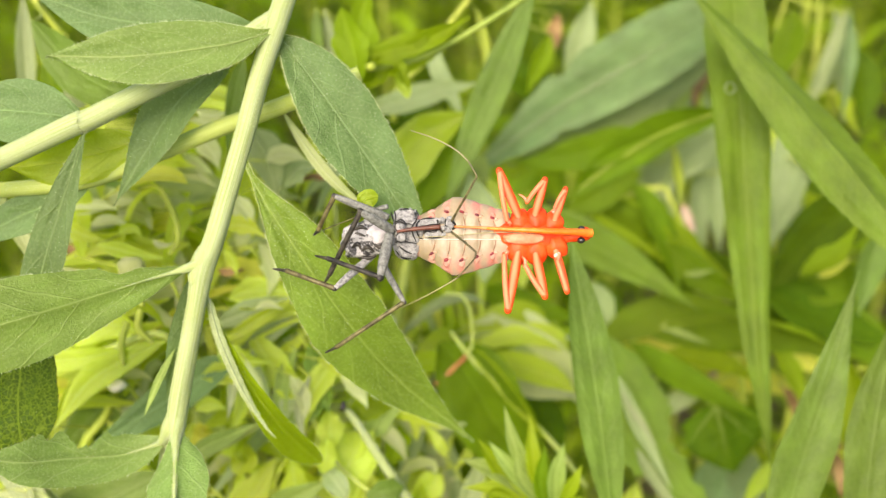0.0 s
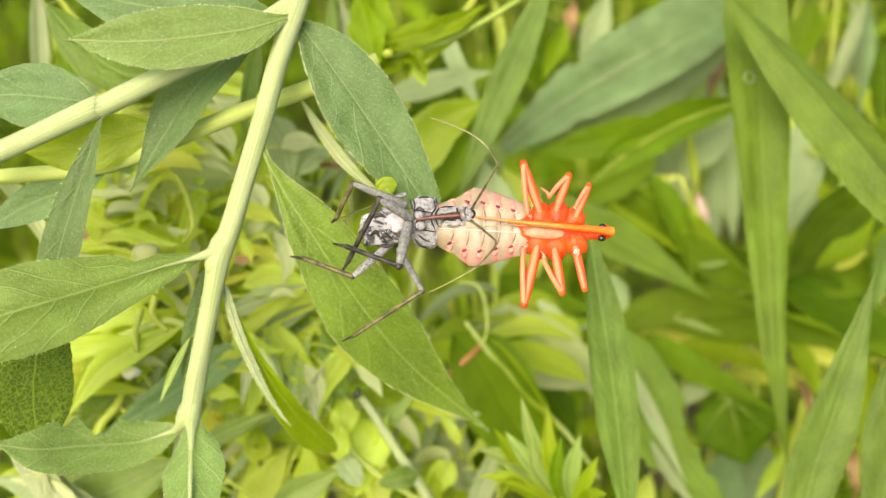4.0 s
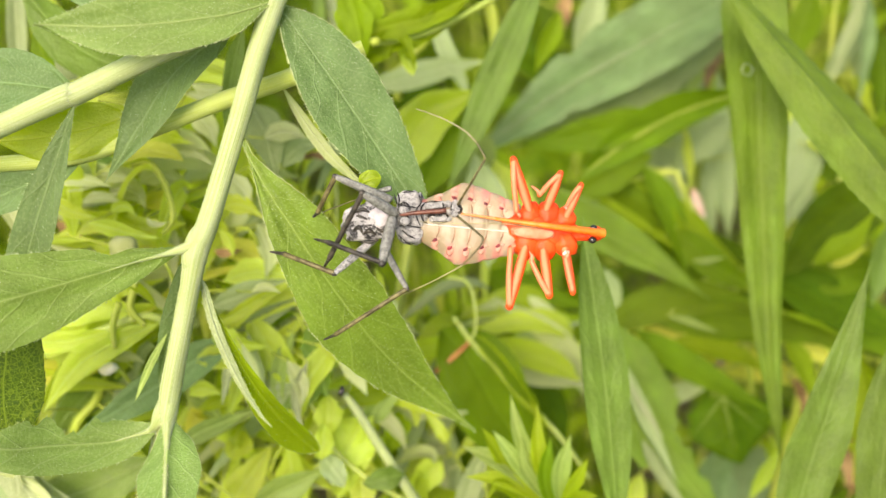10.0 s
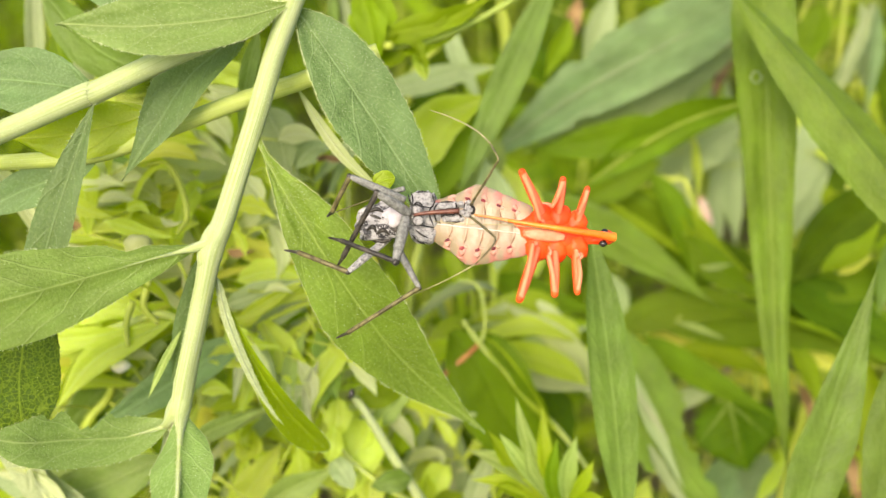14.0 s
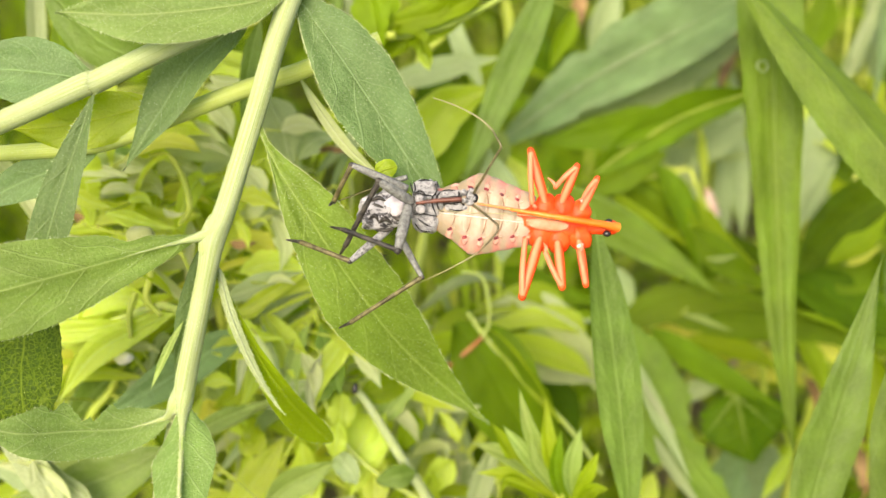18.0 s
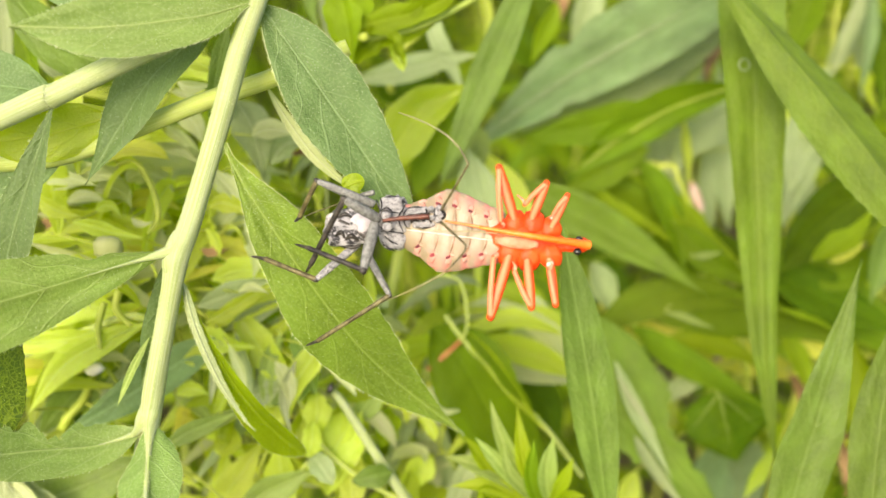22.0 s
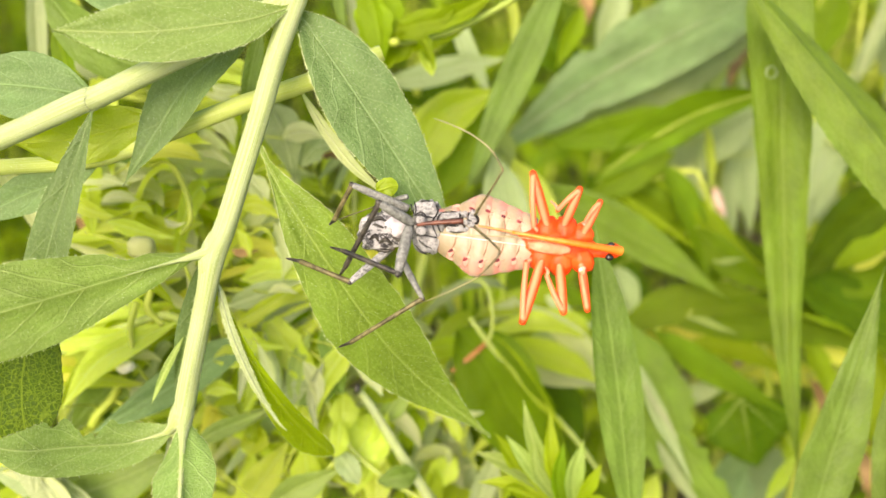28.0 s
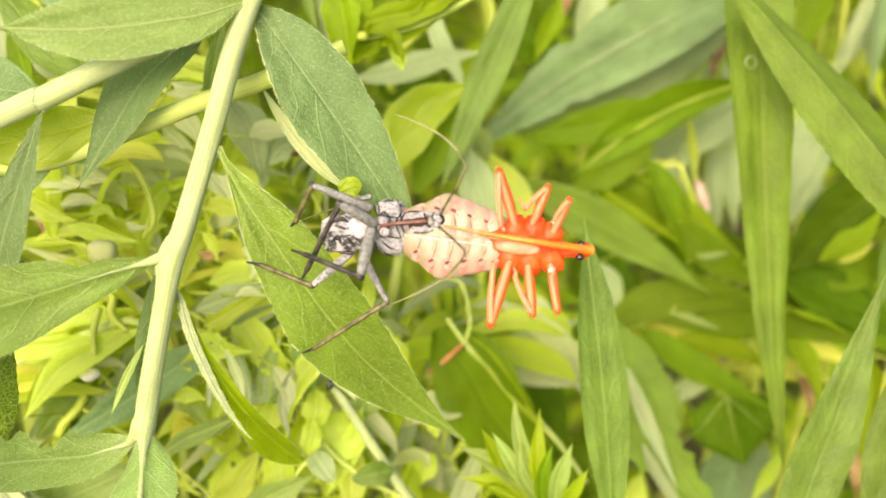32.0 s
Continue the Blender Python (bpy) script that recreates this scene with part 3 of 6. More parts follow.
    line, radii = [(-11.22, 26.96, 131.0), (-22.13, 22.52, 131.0), (-30.74, 19.18, 129.5), (-38.82, 15.87, 129.5), (-48.83, 12.01, 129.5), (-60.39, 10.71, 129.5), (-69.63, 10.09, 129.5)], [1.1, 1.25, 1.25, 1.2, 1.15, 1.1, 1.1]
    fuzz(limb("branch", line, radii, M_TWIG, g, n=40, ribs=0.02), line, radii, 300)
    # swollen joints where the leaves leave the stem
    for p, r in (((-32.08, -0.37, 124.0), 1.55), ((-38.75, -23.34, 133.5), 1.5)):
        blob("joint", p, (r * 2.2, r, r), M_STEM, g, aim=(0.32, 1, 0), seg=18, rings=12)
    leaf(g, [(-21.54, 30.75, 124.0), (-16.52, 24.04, 124.0), (-10.75, 15.75, 125.5), (-1.98, 2.74, 128.0)], 10.18, M_GREEN, peak=0.52, blunt=0.65, lop=(-1, 0.35), fold=0.24, teeth=0.03, rib=-0.1, wave=0.03, roll=-8, hairs=1800, sharp=0.2, n=60)
    leaf(g, [(-26.30, 13.59, 123.5), (-23.75, 8.56, 124.0), (-20.22, 2.90, 125.0), (-13.20, -7.98, 129.0), (-6.63, -16.91, 136.0), (4.86, -27.87, 146.0)], 11.0, M_CARRY, peak=0.62, blunt=0.95, fold=0.28, teeth=0.03, rib=-0.06, wave=0.02, roll=4, lop=(-1, 0.85), hairs=2200, n=60)
    limb("midrib", [(-25.56, 11.60, 124.2), (-23.63, 8.34, 124.2), (-21.79, 5.26, 124.6), (-19.69, 1.94, 125.4), (-16.91, -2.34, 126.9)], [0.1, 0.2, 0.18, 0.14, 0.05], M_TWIG, g, "pale yellow leaf midrib", n=30, sides=8)
    leaf(g, [(-21.59, 30.59, 121.0), (-27.89, 28.24, 119.0), (-38.91, 26.15, 116.0), (-48.96, 25.83, 114.0)], 7.79, M_SOFT, peak=0.56, blunt=1.0, fold=0.25, rib=0.2, hairs=1000, sharp=0.3)
    leaf(g, [(-23.16, 31.05, 124.0), (-33.48, 31.93, 124.0), (-44.55, 33.26, 124.0), (-55.16, 36.65, 123.0)], 8.11, M_GREEN, peak=0.5, fold=0.2)
    leaf(g, [(-28.40, 28.55, 126.0), (-35.37, 22.56, 126.0), (-40.19, 15.94, 127.0), (-45.22, 8.15, 128.0)], 7.49, M_GREEN, peak=0.4, roll=14, fold=0.35, rib=-0.05, hairs=300)
    leaf(g, [(-46.5, 18.2, 121.0), (-48.82, 11.2, 121.5), (-51.8, 3.0, 122.5), (-54.6, -5.6, 124.0), (-56.4, -12.0, 125.5)], 5.6, M_GREEN, peak=0.62, roll=2, fold=0.25, hairs=300, sharp=0.0, blunt=0.7)
    leaf(g, [(-40.81, 17.43, 128.0), (-47.51, 15.45, 128.0), (-54.36, 14.08, 128.0), (-60.45, 13.63, 128.0)], 7.31, M_LIME, peak=0.45, roll=-10, fold=0.1)
    leaf(g, [(-47.50, 19.54, 124.0), (-53.40, 20.36, 124.0), (-59.30, 20.87, 124.0), (-66.67, 20.72, 124.0)], 8.85, M_GREEN, peak=0.5, fold=0.15, rib=0.2)
    leaf(g, [(-48.25, 13.07, 130.0), (-54.43, 8.97, 130.0), (-60.62, 6.26, 130.0), (-67.06, 2.38, 129.0)], 5.57, M_GREEN, peak=0.5, fold=0.2)
    leaf(g, [(-32.16, 0.07, 124.0), (-38.43, -2.23, 121.0), (-46.21, -4.94, 117.0), (-52.69, -7.19, 113.0), (-61.20, -10.05, 109.0), (-69.53, -12.93, 104.0)], 11.32, M_WARM, peak=0.6, blunt=0.95, fold=-0.4, rib=0.25, roll=4, bites=((-1, 0.26, 0.04, 0.35),), hairs=700, n=60)
    # shaded leaf: the shade is in the colour of M_DARK
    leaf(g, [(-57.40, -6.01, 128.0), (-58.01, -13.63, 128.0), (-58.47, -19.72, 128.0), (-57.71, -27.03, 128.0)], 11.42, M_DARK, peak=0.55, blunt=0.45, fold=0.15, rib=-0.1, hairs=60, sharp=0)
    leaf(g, [(-39.24, -24.92, 133.0), (-44.50, -26.75, 131.5), (-50.91, -26.51, 127.0), (-55.44, -26.05, 122.0), (-59.74, -24.70, 119.0)], 7.6, M_SOFT, peak=0.5, fold=0.2, rib=0.2, bites=((-1, 0.44, 0.07, 0.72), (-1, 0.6, 0.03, 0.3), (-1, 0.3, 0.03, 0.2)), roll=18, hairs=300, n=60)
    leaf(g, [(-37.00, -22.66, 129.6), (-35.76, -26.69, 125.0), (-34.83, -30.87, 121.0), (-32.19, -41.81, 110.0)], 8.4, M_SOFT, peak=0.55, blunt=0.85, fold=-0.35, rib=0.25, hairs=400, stalk=0.1)
    limb("petiole", [(-30.39, 3.02, 124.0), (-31.66, 0.22, 123.5), (-33.61, -0.66, 123.1), (-35.89, -1.38, 122.2), (-38.74, -2.30, 120.8), (-43.31, -3.88, 118.6)], [1.0, 1.15, 0.65, 0.28, 0.14, 0.04], M_STEM, g, n=20, sides=14)
    limb("petiole", [(-37.23, -21.02, 130.4), (-38.43, -23.65, 130.8), (-40.25, -25.41, 132.7), (-41.97, -26.02, 132.2), (-45.18, -26.84, 131.2)], [1.3, 1.05, 0.5, 0.25, 0.06], M_STEM, g, n=20, sides=14)
    leaf(g, [(-31.57, -5.36, 127.0), (-28.54, -13.73, 129.0), (-24.84, -21.12, 133.0), (-21.50, -26.51, 138.0), (-18.41, -30.32, 142.0)], 5.26, M_OLIVE, peak=0.68, blunt=0.7, fold=0.5, roll=20, hairs=300, sharp=0.1)
    leaf(g, [(-31.78, -4.42, 126.0), (-30.37, -10.50, 127.0), (-27.91, -17.25, 128.9), (-25.54, -22.26, 131.3), (-23.73, -25.00, 133.0)], 1.37, M_FELT, name="leaf_margin", label="silvery felted folded leaf edge", peak=0.3, sharp=1.2, blunt=0.8, fold=-0.5, hairs=500)
    leaf(g, [(-37.42, -11.98, 130.0), (-39.59, -16.16, 130.0), (-41.75, -21.42, 130.0)], 1.1, M_UNDER, peak=0.5, fold=0.4)
    # grey-green strip left of the stem, standing for the stem's shadow
    leaf(g, [(-32.58, 0.84, 128.0), (-34.53, -4.53, 129.0), (-37.24, -12.39, 131.0), (-39.47, -19.70, 133.0)], 3.56, M_GREEN, peak=0.5, fold=0.3)
    leaf(g, [(-22.96, 22.40, 135.0), (-19.43, 16.94, 135.0), (-15.58, 12.12, 135.0), (-9.80, 7.15, 135.0)], 1.8, M_MILKY, peak=0.5, fold=0.2)
    # flat lime patch added in place of a bright gap at the leaf tip
    leaf(g, [(-10.9, 7.7, 123.4), (-10.2, 8.1, 123.0), (-9.2, 8.5, 123.0), (-8.2, 8.7, 123.4)], 2.6, M_LIME, peak=0.5, fold=0.05, sharp=0, ragged=0.12, blunt=0.5, wave=0.02, n=24)


build_main_plant()


# ---- neighbouring plants ----
HERB, SWAYERS = [], []


def build_neighbours():
    g = thing("goldenrod_shoot", (26.27, -43.68, 160.0), "upright goldenrod shoot with long grey-green blades", "plant")
    SWAYERS.append(g)
    limb("stem", [(39.97, -102.18, 200.0), (33.93, -58.18, 175.0), (31.08, -43.87, 168.0)], [1.4, 1.3, 1.1], M_TWIG, g)
    rooted(g, (39.97, -102.18, 200.0))
    leaf(g, [(28.39, -48.16, 156.0), (26.75, -34.49, 153.0), (23.73, -15.97, 150.0), (19.89, 4.67, 148.0)], 7.41, M_GREY, peak=0.6, fold=0.25, roll=10, ragged=0.07)
    leaf(g, [(31.52, -13.59, 192.0), (35.90, -23.74, 191.0), (42.49, -37.18, 190.0), (56.58, -54.68, 188.0)], 14.01, M_MID, peak=0.5, fold=0.15, ragged=0.1, teeth=0.12, bites=((1, 0.6, 0.02, 0.25), (1, 0.69, 0.06, 0.5), (1, 0.8, 0.04, 0.4), (-1, 0.74, 0.03, 0.3)), n=60)
    for mat, wide, d, *way in ((M_PALE, 26, 186.5, (1096, 640), (1120, 700), (1150, 760), (1196, 850)), (M_FELT, 12, 186.0, (1100, 664), (1124, 706), (1142, 730), (1168, 768)), (M_PALE, 22, 186.2, (1130, 770), (1150, 805), (1180, 850), (1226, 905))):
        leaf(g, [Vector(((x - 784) / 1681 * d, (441 - y) / 1681 * d, d)) for x, y in way], wide / 1681 * d, mat, name="leaf_margin", label="pale rolled leaf edge", peak=0.45, fold=0.5, ragged=0.12)
    g = thing("goldenrod_blade_plant", (54.95, -42.32, 155.0), "grey-green goldenrod with long pointed leaves", "plant")
    SWAYERS.append(g)
    limb("stem", [(77.99, -138.57, 220.0), (67.78, -78.01, 185.0), (62.42, -50.93, 165.0)], [1.4, 1.3, 1.1], M_TWIG, g)
    rooted(g, (77.99, -138.57, 220.0))
    leaf(g, [(54.41, -51.20, 154.0), (57.69, -35.40, 153.0), (61.21, -22.51, 152.0), (66.46, -1.35, 151.0)], 9.28, M_GREY, peak=0.4, fold=0.25, rib=-0.08, ragged=0.1)
    leaf(g, [(67.44, -55.06, 152.0), (68.35, -36.73, 151.0), (69.41, -23.11, 150.0), (72.32, -5.23, 149.0)], 9.37, M_GREY, peak=0.5, fold=0.2)
    g = thing("goldenrod_blade_plant", (53.76, 59.05, 168.0), "goldenrod top with long hanging green blades", "plant")
    limb("stem", [(55.68, 83.74, 185.0), (53.71, 64.64, 175.0), (51.44, 52.43, 166.0)], [1.0, 1.2, 1.0], M_TWIG, g)
    rooted(g, (55.68, 83.74, 185.0), 1.0, 0.16)
    leaf(g, [(53.36, 60.05, 168.0), (54.06, 38.07, 168.0), (55.69, 9.15, 169.0), (57.43, -16.08, 170.0), (59.80, -37.73, 171.0)], 11.19, M_MID, peak=0.25, blunt=1.0, sharp=0.0, fold=0.2, rib=-0.3, ragged=0.12, wave=0.12)
    ring = [Vector((52.54, 31.49, 167.0)) + Vector((math.cos(a) * 0.95, math.sin(a) * 1.0, 0)) for a in (0.0, 1.05, 2.1, 3.14, 4.2, 5.24, 6.28)]
    limb("gall_ring", ring, [0.1, 0.1], M_SILVER, g, "pale ring-shaped leaf scar", n=24, sides=8)
    leaf(g, [(42.85, 47.08, 158.0), (52.85, 35.58, 157.0), (63.24, 22.22, 155.0), (72.44, 9.19, 153.0), (83.51, -7.05, 150.0)], 11.25, M_MID, peak=0.6, blunt=0.7, fold=-0.6, roll=-14, teeth=0.035, ragged=0.06, rib=-0.2, n=80)
    leaf(g, [(18.11, 52.58, 173.0), (12.45, 39.20, 173.0), (6.83, 25.98, 174.0), (0.21, 9.99, 175.0)], 6.38, M_GREY, peak=0.5, fold=0.2)
    g = thing("goldenrod_spray", (66.90, 61.38, 206.0), "goldenrod spray with broad serrated grey-green leaves", "plant")
    limb("stem", [(95.82, 93.81, 225.0), (81.33, 75.58, 215.0), (67.22, 61.68, 207.0), (62.90, 34.93, 209.0)], [1.3, 1.3, 1.2, 1.0], M_TWIG, g)
    rooted(g, (95.82, 93.81, 225.0), 1.2, 0.14)
    leaf(g, [(73.02, 62.61, 206.0), (50.97, 49.13, 206.0), (27.69, 35.65, 206.0), (3.80, 18.50, 206.0)], 16.17, M_DUSTY, peak=0.45, fold=0.55, roll=10, teeth=0.05, rib=-0.3, wave=0.05, ragged=0.07, bites=((-1, 0.62, 0.03, 0.25), (1, 0.72, 0.02, 0.2)))
    limb("midrib", [(50.97, 49.63, 205.2), (39.3, 42.9, 205.0), (27.7, 36.2, 205.0), (15.7, 28.0, 205.2), (6.8, 21.6, 205.8)], [0.06, 0.13, 0.13, 0.1, 0.05], M_SILVER, g, "pale leaf midrib", n=30, sides=8)
    leaf(g, [(65.01, 48.95, 216.0), (49.36, 39.77, 215.0), (35.29, 32.10, 215.0), (14.83, 23.15, 215.0)], 10.23, M_PALE, peak=0.5, fold=0.12)
    leaf(g, [(65.01, 34.84, 207.0), (49.99, 30.29, 207.0), (38.29, 23.52, 207.0), (27.21, 14.28, 207.0)], 9.11, M_DEEP, peak=0.5, fold=0.6, roll=-14, ragged=0.15)
    leaf(g, [(48.5, 30.0, 207.0), (37.6, 26.6, 206.5), (26.5, 24.1, 206.5), (14.9, 23.2, 207.0)], 8.2, M_DEEP, peak=0.42, blunt=1.0, sharp=0.3, fold=0.4, ragged=0.12, wave=0.15)
    leaf(g, [(45.0, 21.0, 207.5), (37.6, 17.4, 207.5), (31.5, 13.7, 208.0), (25.3, 11.8, 208.0)], 7.2, M_DEEP, peak=0.42, blunt=1.0, fold=0.3, ragged=0.15)
    limb("midrib", [(65.30, 34.85, 205.6), (49.58, 29.43, 205.3), (37.99, 22.60, 205.4), (28.89, 15.79, 205.8)], [0.2, 0.2, 0.16, 0.08], M_SHOOT, g, "pale leaf midrib", n=20, sides=8)
    leaf(g, [(16.0, 13.5, 203.0), (29.20, 6.5, 202.0), (42.60, -1.2, 201.0), (56.0, -10.4, 200.0)], 9.0, M_MID, peak=0.4, fold=0.5, blunt=1.0, teeth=0.05)
    leaf(g, [(40.40, 18.62, 222.0), (47.89, 7.98, 220.0), (53.13, -1.18, 220.0), (61.72, -15.43, 218.0)], 14.39, M_DEEP, peak=0.4, fold=0.3)
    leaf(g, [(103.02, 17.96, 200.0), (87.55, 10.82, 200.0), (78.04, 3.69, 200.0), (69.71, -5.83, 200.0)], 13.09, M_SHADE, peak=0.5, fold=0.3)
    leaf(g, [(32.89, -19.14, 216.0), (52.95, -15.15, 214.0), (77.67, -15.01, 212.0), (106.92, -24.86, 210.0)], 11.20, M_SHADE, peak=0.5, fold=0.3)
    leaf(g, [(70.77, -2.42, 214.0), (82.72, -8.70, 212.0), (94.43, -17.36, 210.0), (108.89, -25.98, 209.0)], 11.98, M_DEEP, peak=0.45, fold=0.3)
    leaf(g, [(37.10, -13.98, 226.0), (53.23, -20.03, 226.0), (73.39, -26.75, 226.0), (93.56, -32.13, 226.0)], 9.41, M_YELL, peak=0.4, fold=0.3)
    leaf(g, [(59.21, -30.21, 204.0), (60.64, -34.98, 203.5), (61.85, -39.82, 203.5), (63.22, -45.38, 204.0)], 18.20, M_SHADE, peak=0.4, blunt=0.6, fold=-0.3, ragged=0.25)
    for end in ((52.99, -38.83, 203.4), (61.28, -41.49, 202.8), (67.87, -38.35, 203.4)):
        p, q = Vector((58.98, -30.58, 203.2)), Vector(end)
        limb("leaf_vein", [p, p.lerp(q, 0.5) + Vector((0, 0, -0.6)), q], [0.13, 0.09, 0.04], M_OLIVETWIG, g, "yellow leaf vein", n=10, sides=8)
    leaf(g, [(99.49, 0.12, 205.0), (84.86, -4.76, 205.0), (75.48, -1.10, 206.0), (69.69, 1.35, 207.0)], 9.75, M_DEEP, peak=0.5, fold=0.3)
    # pale blades hanging behind
    g = thing("pale_blade_plant", (89.52, 43.15, 226.0), "pale blue-green blades of a plant further back", "plant")
    limb("stem", [(97.28, 84.00, 235.0), (94.66, 60.85, 232.0), (91.79, 41.18, 230.0)], [0.4, 0.4, 0.4], M_SHOOT, g)
    rooted(g, (97.28, 84.00, 235.0), 0.5, 0.12)
    leaf(g, [(89.52, 41.80, 226.0), (86.84, 29.71, 226.0), (82.80, 16.26, 226.0), (77.69, 1.48, 226.0)], 8.87, M_PALE, peak=0.5)
    leaf(g, [(101.16, 62.52, 228.0), (97.10, 53.02, 228.0), (93.03, 44.89, 228.0), (88.96, 38.11, 228.0)], 4.88, M_PALE, peak=0.5)
    leaf(g, [(98.80, 63.61, 232.0), (100.18, 52.57, 232.0), (100.87, 45.67, 232.0), (100.46, 34.64, 232.0)], 6.35, M_PALE, peak=0.5)
    leaf(g, [(60.85, 52.57, 232.0), (57.40, 36.02, 232.0), (54.64, 19.46, 232.0), (55.33, 2.90, 232.0)], 12.42, M_PALE, peak=0.5)
    leaf(g, [(50.94, 32.15, 234.0), (52.33, 19.62, 234.0), (55.11, 9.88, 234.0), (62.07, 0.14, 234.0)], 8.35, M_PALE, peak=0.5)
    for x, y, ln, w, lean in ((1135, 150, 260, 44, 30), (1262, 120, 300, 40, -25), (1400, 200, 260, 40, -30), (1500, 260, 220, 40, 60), (1250, 230, 240, 34, 10)):
        top = Vector(((x - 784) * 0.139, (441 - y) * 0.139, 233.5))
        leaf(g, [top, top + Vector((-lean * 0.04, -ln * 0.05, 0.5)), top + Vector((-lean * 0.09, -ln * 0.1, 1)), top + Vector((-lean * 0.139, -ln * 0.139, 2))], w * 0.139, M_PALE, peak=0.5, fold=0.3)
    limb("twig", [(56.41, 29.97, 228.0), (57.53, 18.95, 226.0), (59.42, 9.50, 225.0), (63.97, 0.13, 225.0)], [0.6, 0.6, 0.8, 0.8], M_SHOOT, g)
    blob("bud", (59.15, 11.19, 224.0), (4.00, 1.20, 1.20), soft_material("bud_pink", (0.6, 0.35, 0.25), (0.85, 0.7, 0.6), 300, 0.6), g, "pale pink bud", aim=(0.35, -1, 0))
    blob("bud", (64.48, -25.98, 224.0), (1.20, 0.80, 0.80), M_CREAM, g, "pale pink bud", aim=(1, 0.3, 0))
    # upper middle branch
    g = thing("leafy_twig", (8.18, 41.97, 160.0), "yellow-green twig with ragged small leaves", "plant")
    limb("branch", [(18.65, 48.63, 160.0), (8.18, 41.97, 160.0), (-2.28, 36.26, 160.0), (-12.75, 33.59, 160.0)], [0.6, 0.55, 0.5, 0.4], M_OLIVETWIG, g)
    leaf(g, [(-8.95, 33.88, 160.0), (-12.75, 32.45, 160.0), (-15.61, 31.02, 160.0), (-17.51, 30.07, 160.0)], 5.71, M_OLIVE, peak=0.4, ragged=0.5, wave=0.25, fold=0.4)
    leaf(g, [(-12.35, 47.98, 161.0), (-13.79, 42.23, 161.0), (-15.23, 36.48, 161.0), (-15.90, 29.78, 161.0)], 6.13, M_OLIVE, peak=0.5, ragged=0.5, wave=0.25, fold=0.4)
    leaf(g, [(1.53, 38.88, 161.0), (-4.21, 36.48, 161.0), (-8.04, 35.05, 161.0), (-13.79, 32.18, 161.0)], 4.98, M_OLIVE, peak=0.5, ragged=0.5, wave=0.25, fold=0.4)
    for wide, *way in ((62, (606, -30), (624, 30), (634, 80), (642, 132)), (46, (636, 66), (690, 52), (760, 34), (850, -14)), (24, (696, 50), (712, 78), (722, 100), (729, 128)), (30, (720, 46), (742, 30), (754, 20), (764, 8)), (34, (640, 100), (652, 74), (664, 60), (690, 48))):
        leaf(g, [Vector(((x - 784) / 1681 * q, (441 - y) / 1681 * q, q)) for (x, y), q in zip(way, (159, 158, 158, 159))], wide / 1681 * 158, M_OLIVE, peak=0.45, ragged=0.5, wave=0.25, fold=0.5, roll=wide - 40)
    blob("bud", Vector(((660 - 784) / 1681 * 156, (441 - 80) / 1681 * 156, 156)), (0.85, 0.75, 0.7), M_SHOOT, g, "small pale green bud", bumpy=0.3, seed=3)
    leaf(g, [(-6.69, 36.94, 163.0), (-6.98, 34.03, 163.0), (-6.01, 31.12, 163.0), (-5.43, 29.18, 163.0)], 2.52, M_FRESH, peak=0.5)
    leaf(g, [(-16.27, 32.32, 190.0), (-9.49, 33.45, 190.0), (-1.58, 35.71, 190.0), (8.59, 37.63, 190.0)], 5.20, M_PALE, peak=0.5)
    leaf(g, [(-2.15, 47.58, 190.0), (-0.45, 40.80, 190.0), (2.37, 35.15, 190.0), (5.76, 28.37, 190.0)], 3.62, M_PALE, peak=0.4)
    # yellow-green leaves behind the insect
    g = thing("fresh_leaf_plant", (-2.54, 11.75, 178.0), "bright yellow-green leaves lit from behind", "plant")
    limb("stem", [(-8.18, -58.70, 215.0), (-9.74, -18.44, 195.0), (-5.78, 6.53, 180.0)], [1.1, 1.1, 0.8], M_TWIG, g)
    rooted(g, (-8.18, -58.70, 215.0))
    leaf(g, [(-5.48, -51.88, 188.0), (-6.26, -43.50, 188.0), (-6.04, -35.67, 188.0), (-4.70, -27.84, 188.0)], 5.37, M_DEEP, peak=0.5)
    leaf(g, [(-2.14, -52.16, 189.0), (-2.25, -44.85, 189.0), (-2.92, -36.98, 189.0), (-1.57, -29.12, 189.0)], 3.37, M_OLIVE, peak=0.5)
    leaf(g, [(1.81, -55.26, 190.0), (0.90, -46.22, 190.0), (0.11, -38.31, 190.0), (-0.90, -30.96, 190.0)], 5.88, M_PALE, peak=0.5)
    leaf(g, [(-9.95, 11.75, 178.0), (-6.78, 19.16, 178.0), (-2.54, 24.99, 178.0), (6.99, 29.75, 178.0)], 9.53, M_LIME, peak=0.5, fold=0.4, ragged=0.15)
    leaf(g, [(-4.22, 9.85, 182.0), (-1.52, 16.35, 182.0), (1.73, 22.84, 182.0), (6.06, 28.25, 182.0)], 7.58, M_DEEP, peak=0.5)
    leaf(g, [(8.41, -3.21, 186.0), (8.96, 4.54, 186.0), (7.30, 12.28, 186.0), (5.64, 18.92, 186.0)], 8.30, M_PALE, peak=0.5)
    leaf(g, [(16.67, -4.45, 192.0), (15.53, 4.68, 192.0), (12.10, 12.68, 192.0), (9.82, 18.39, 192.0)], 8.56, M_FRESH, peak=0.5)
    leaf(g, [(-0.42, -14.55, 176.0), (4.82, -20.83, 176.0), (11.22, -31.66, 178.0), (23.13, -44.86, 180.0)], 15.00, M_DEEP, peak=0.5, blunt=0.7, fold=0.6, ragged=0.15, wave=0.2)
